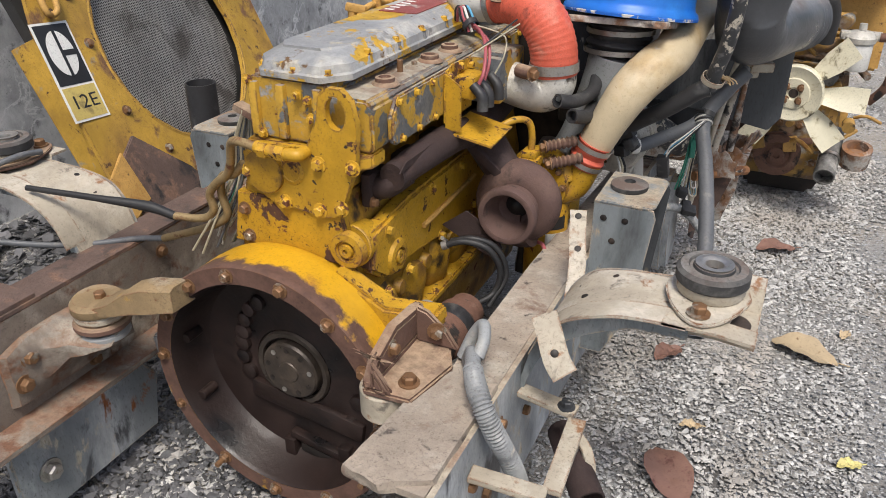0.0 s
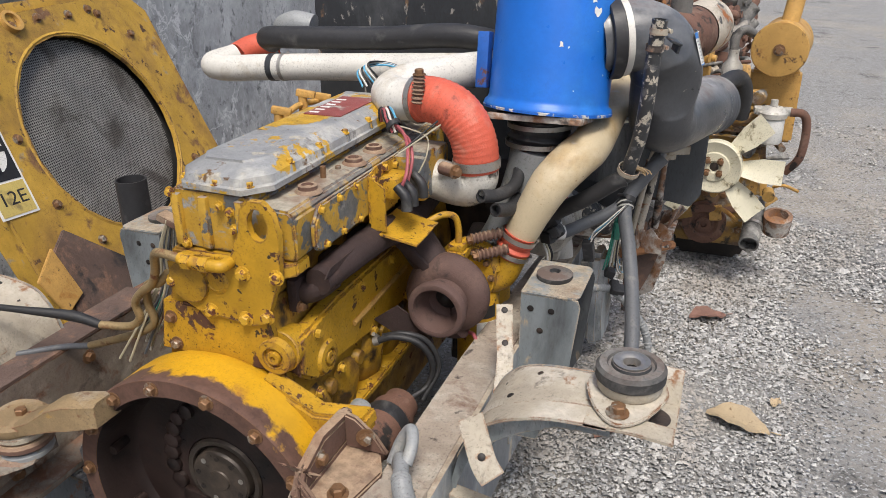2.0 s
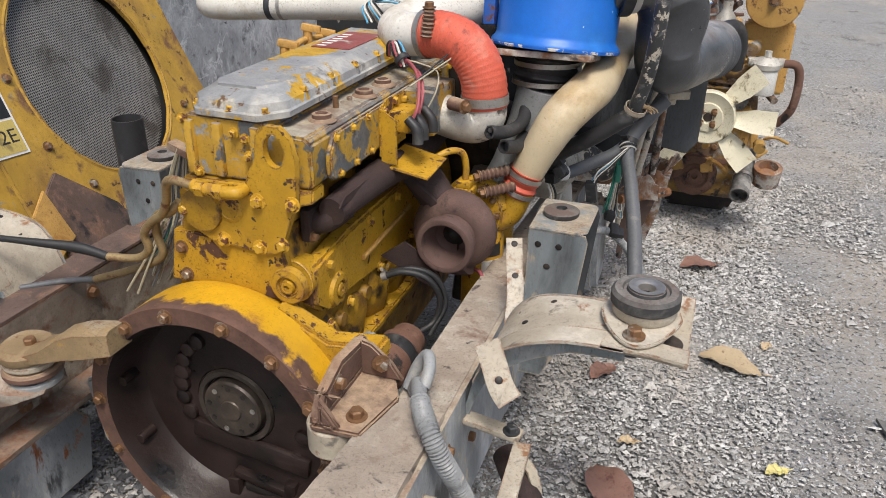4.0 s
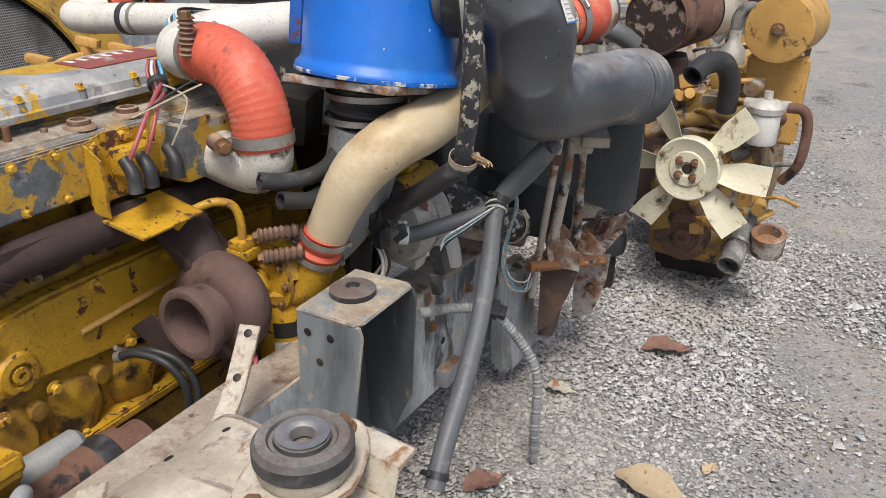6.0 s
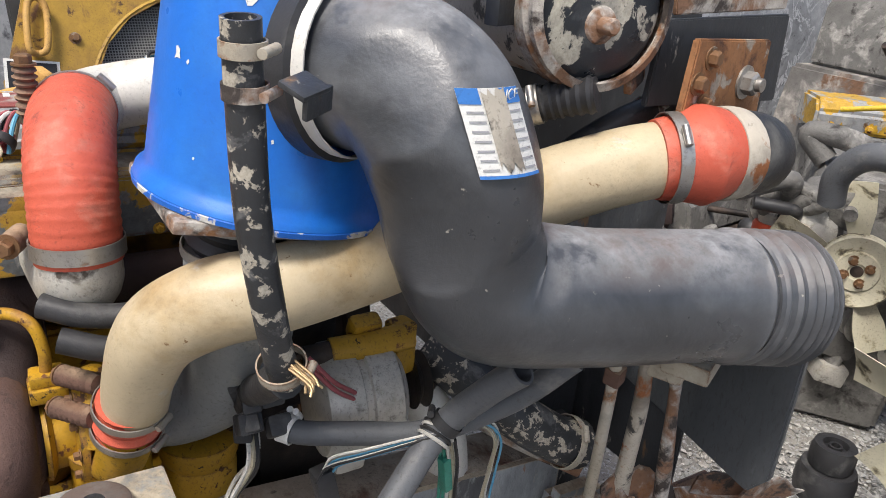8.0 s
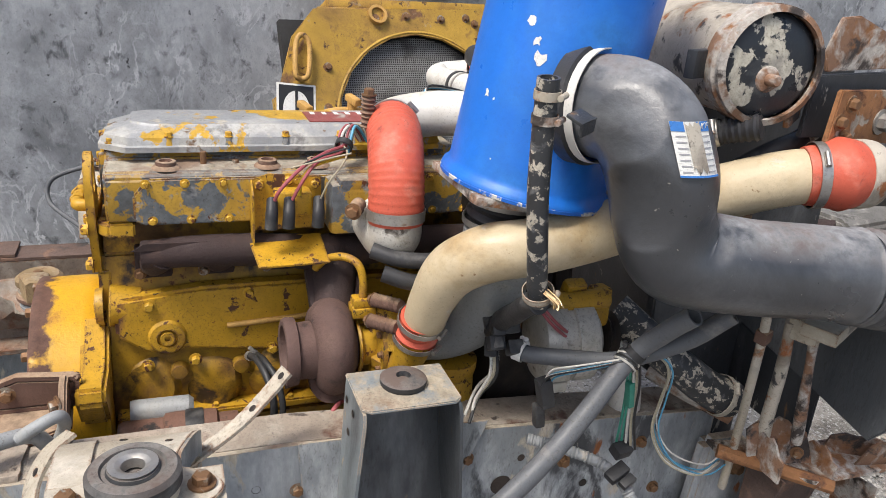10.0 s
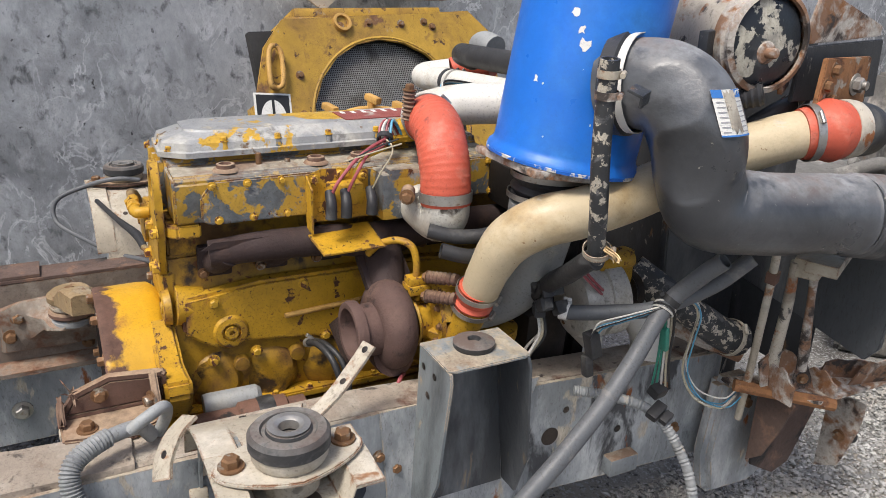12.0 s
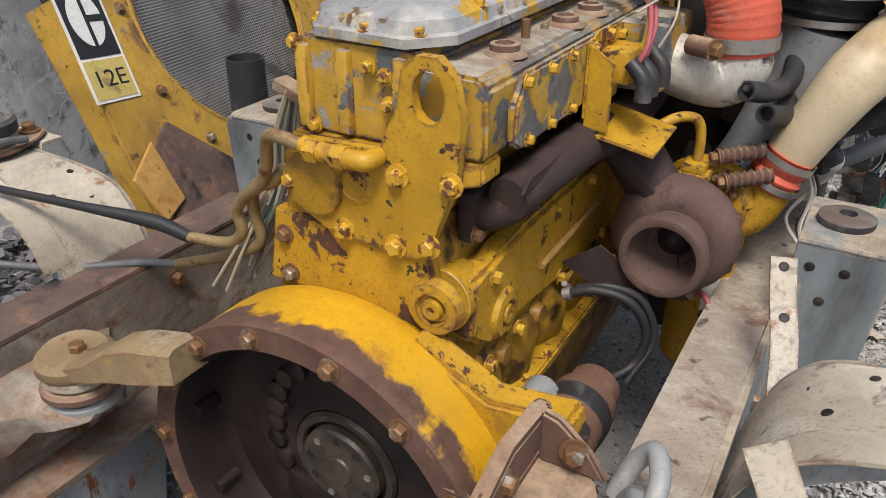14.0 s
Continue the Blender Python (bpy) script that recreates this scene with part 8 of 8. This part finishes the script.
scrap_engine((0.06, 3.06, 0.0), (0.45, 0.56, 0.80), 38, 1, [M_GRIME, M_GRIME, M_ALU], "grimy grey diesel engine with hoses")
scrap_engine((0.28, 4.05, 0.0), (0.50, 0.8, 0.80), 70, 2, [M_GRIME, M_TANKW, M_OLDYEL], "dusty engine with long pale rocker cover")
scrap_engine((-0.62, 3.2, 0.0), (0.6, 0.8, 0.55), 10, 3, [M_DARK, M_GRIME, M_RUSTY], "dark greasy engine near the wall")
scrap_engine((0.35, 4.65, 0.0), (0.6, 1.0, 1.15), 80, 4, [M_FAR, M_MUFF, M_GRIME], "rust-brown engine in the back row")
scrap_engine((-0.75, 4.85, 0.0), (0.7, 1.1, 1.25), 85, 5, [M_FAR, M_GRIME, M_DARK], "dark engine in the back row")
scrap_engine((0.2, 6.0, 0.0), (0.8, 1.4, 1.5), 88, 7, [M_FAR, M_MUFF, M_DARK], "tall dark engine at the back")
scrap_engine((-1.2, 6.2, 0.0), (0.8, 1.4, 1.5), 92, 8, [M_FAR, M_GRIME, M_DARK], "tall dark engine by the back wall")
of2 = thing("oil_filter", "orange-red spin-on oil filter with grey head", "oil filter", (0.06, 2.70, 0.5))
bm = bm_new()
lathe(bm, (0.06, 2.70, 0.50), (0, 0, 1), [(0, 0), (0.056, 0), (0.062, 0.01), (0.062, 0.13), (0.056, 0.14), (0, 0.14)], 30)
part("can", bm, material("orange_red_can", (0.55, 0.07, 0.025), 0.4, 0, [], vary=0.12), of2)
bm = bm_new()
lathe(bm, (0.06, 2.70, 0.64), (0, 0, 1), [(0, 0), (0.05, 0), (0.05, 0.03), (0.02, 0.05), (0, 0.05)], 24)
box(bm, (0.05, 2.78, 0.66), (0.06, 0.18, 0.05), bev=0.008)
part("head", bm, M_ALU, of2)
for pts, m, lb in (([(0.0, 2.98, 0.80), (-0.06, 2.95, 0.875), (0.02, 2.99, 0.88), (0.10, 3.03, 0.86), (0.28, 3.12, 0.82)], M_GRIME, "thick dusty pipe over the grey engine"), ([(0.262, 2.62, 0.78), (0.272, 2.60, 0.86), (0.328, 2.60, 0.925), (0.404, 2.61, 0.940), (0.485, 2.62, 0.92), (0.55, 2.66, 0.87)], M_CONDUIT, "grey bent hose on the grey engine"), ([(0.05, 2.9, 0.98), (0.25, 3.0, 1.02), (0.50, 3.15, 1.0)], M_W_YEL, "thin yellow cable over the engines")):
    hose("scrap_hose", lb, pts, 0.037 if m is not M_W_YEL else 0.008, m)

# ---- leaves and small litter ----
def leaf(at, length, turn, mat, label, tilt=0.0):
    bm = bm_new()
    n = 10
    rows = []
    for i in range(n + 1):
        f = i / n
        w = length * 0.30 * math.sin(math.pi * min(1, f * 0.96 + 0.03)) ** 0.8
        z = 0.012 + 0.05 * length * math.sin(f * 5)
        rows.append([bm.verts.new(((f - 0.5) * length, s * w, z + abs(s) * w * 0.35 + 0.004 * math.sin(f * 19 + s * 3))) for s in (-1, -0.5, 0, 0.5, 1)])
    for a, b in zip(rows, rows[1:]):
        for k in range(4):
            bm.faces.new((a[k], a[k + 1], b[k + 1], b[k]))
    tube(bm, [(0.5 * length, 0, 0.012), (0.58 * length, 0, 0.012), (0.66 * length, 0.02 * length, 0.01)], 0.002, 6, 3)
    bm.transform(Matrix.Translation((at[0], at[1], at[2] if len(at) > 2 else 0.0)) @ Euler((0, radians(tilt), radians(turn))).to_matrix().to_4x4())
    return solid("dry_leaf", bm, mat, label, "leaf", "fallen leaves")


leaf((1.085, 1.245), 0.20, -12, M_LEAF, "large dry tan leaf on the gravel")
leaf((1.215, 0.755), 0.07, 30, M_LEAF_Y, "small yellow leaf on the gravel")
leaf((0.80, 0.52), 0.20, -58, M_LEAF_R, "curled reddish-brown leaf on the gravel")
leaf((0.82, 0.74), 0.06, 20, M_LEAF, "small tan leaf scrap")
leaf((1.20, 1.40), 0.06, 70, M_LEAF, "small tan leaf scrap")
leaf((0.72, 1.55), 0.09, 10, M_TANKW, "pale crumpled leaf scrap")
leaf((0.95, 1.95), 0.16, 30, M_LEAF_R, "brown leaf near the bumper bracket")
leaf((0.70, 1.06), 0.12, 60, M_LEAF_R, "brown leaf under the rail")
bm = bm_new()
prism(bm, [(1.50, 1.10), (1.58, 1.07), (1.72, 1.02), (1.80, 0.93), (1.74, 0.90), (1.62, 0.97), (1.52, 1.03)], "z", 0.002, 0.012)
roughen(bm, 0.004, 20)
solid("flat_stone", bm, M_GRIME, "flat grey-brown slab fragment on the dirt", "stone")
for k in range(5):
    a = k * 1.2
    bm = bm_new()
    tube(bm, [(-0.33, -0.235, 0.02), (-0.33 + 0.03 * math.cos(a), -0.235 + 0.03 * math.sin(a), 0.05), (-0.33 + 0.06 * math.cos(a), -0.235 + 0.06 * math.sin(a), 0.045)], [0.003, 0.008, 0.001], 8, 5)
    solid("green_shoot", bm, M_GREEN, "small bright green sprout in the gravel", "plant")
# heap of rubber scraps by the wall
rng = random.Random(21)
vs, fs = [], []
for k in range(1100):
    x, y = rng.uniform(-1.95, -0.72), rng.uniform(-0.1, 1.35)
    h = 0.10 * math.exp(-((x + 1.25) / 0.45) ** 2) * rng.uniform(0.2, 1)
    s = rng.uniform(0.010, 0.036)
    q = Euler((rng.uniform(-0.6, 0.6), rng.uniform(-0.6, 0.6), rng.uniform(0, 6))).to_matrix()
    b = len(vs)
    for u, v, w in ((-1, -0.6, 0), (0.2, -0.8, 0.2), (1, -0.1, 0), (0.6, 0.7, 0.25), (-0.5, 0.6, 0)):
        for dz in (0, 0.1):
            p = q @ Vector((u * s, v * s, w * s + dz * s))
            vs.append((x + p.x, y + p.y, max(0.004, 0.02 + h + p.z)))
    top, low = [b + 2 * i + 1 for i in range(5)], [b + 2 * i for i in range(5)]
    fs.append(top)
    fs += [(low[i], low[(i + 1) % 5], top[(i + 1) % 5], top[i]) for i in range(5)]
me = bpy.data.meshes.new("scraps")
me.from_pydata(vs, [], fs)
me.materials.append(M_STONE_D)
tagged(new("rubble", me), "heap of dark slate and rubber scraps by the wall", "rubble", kind="stuff")
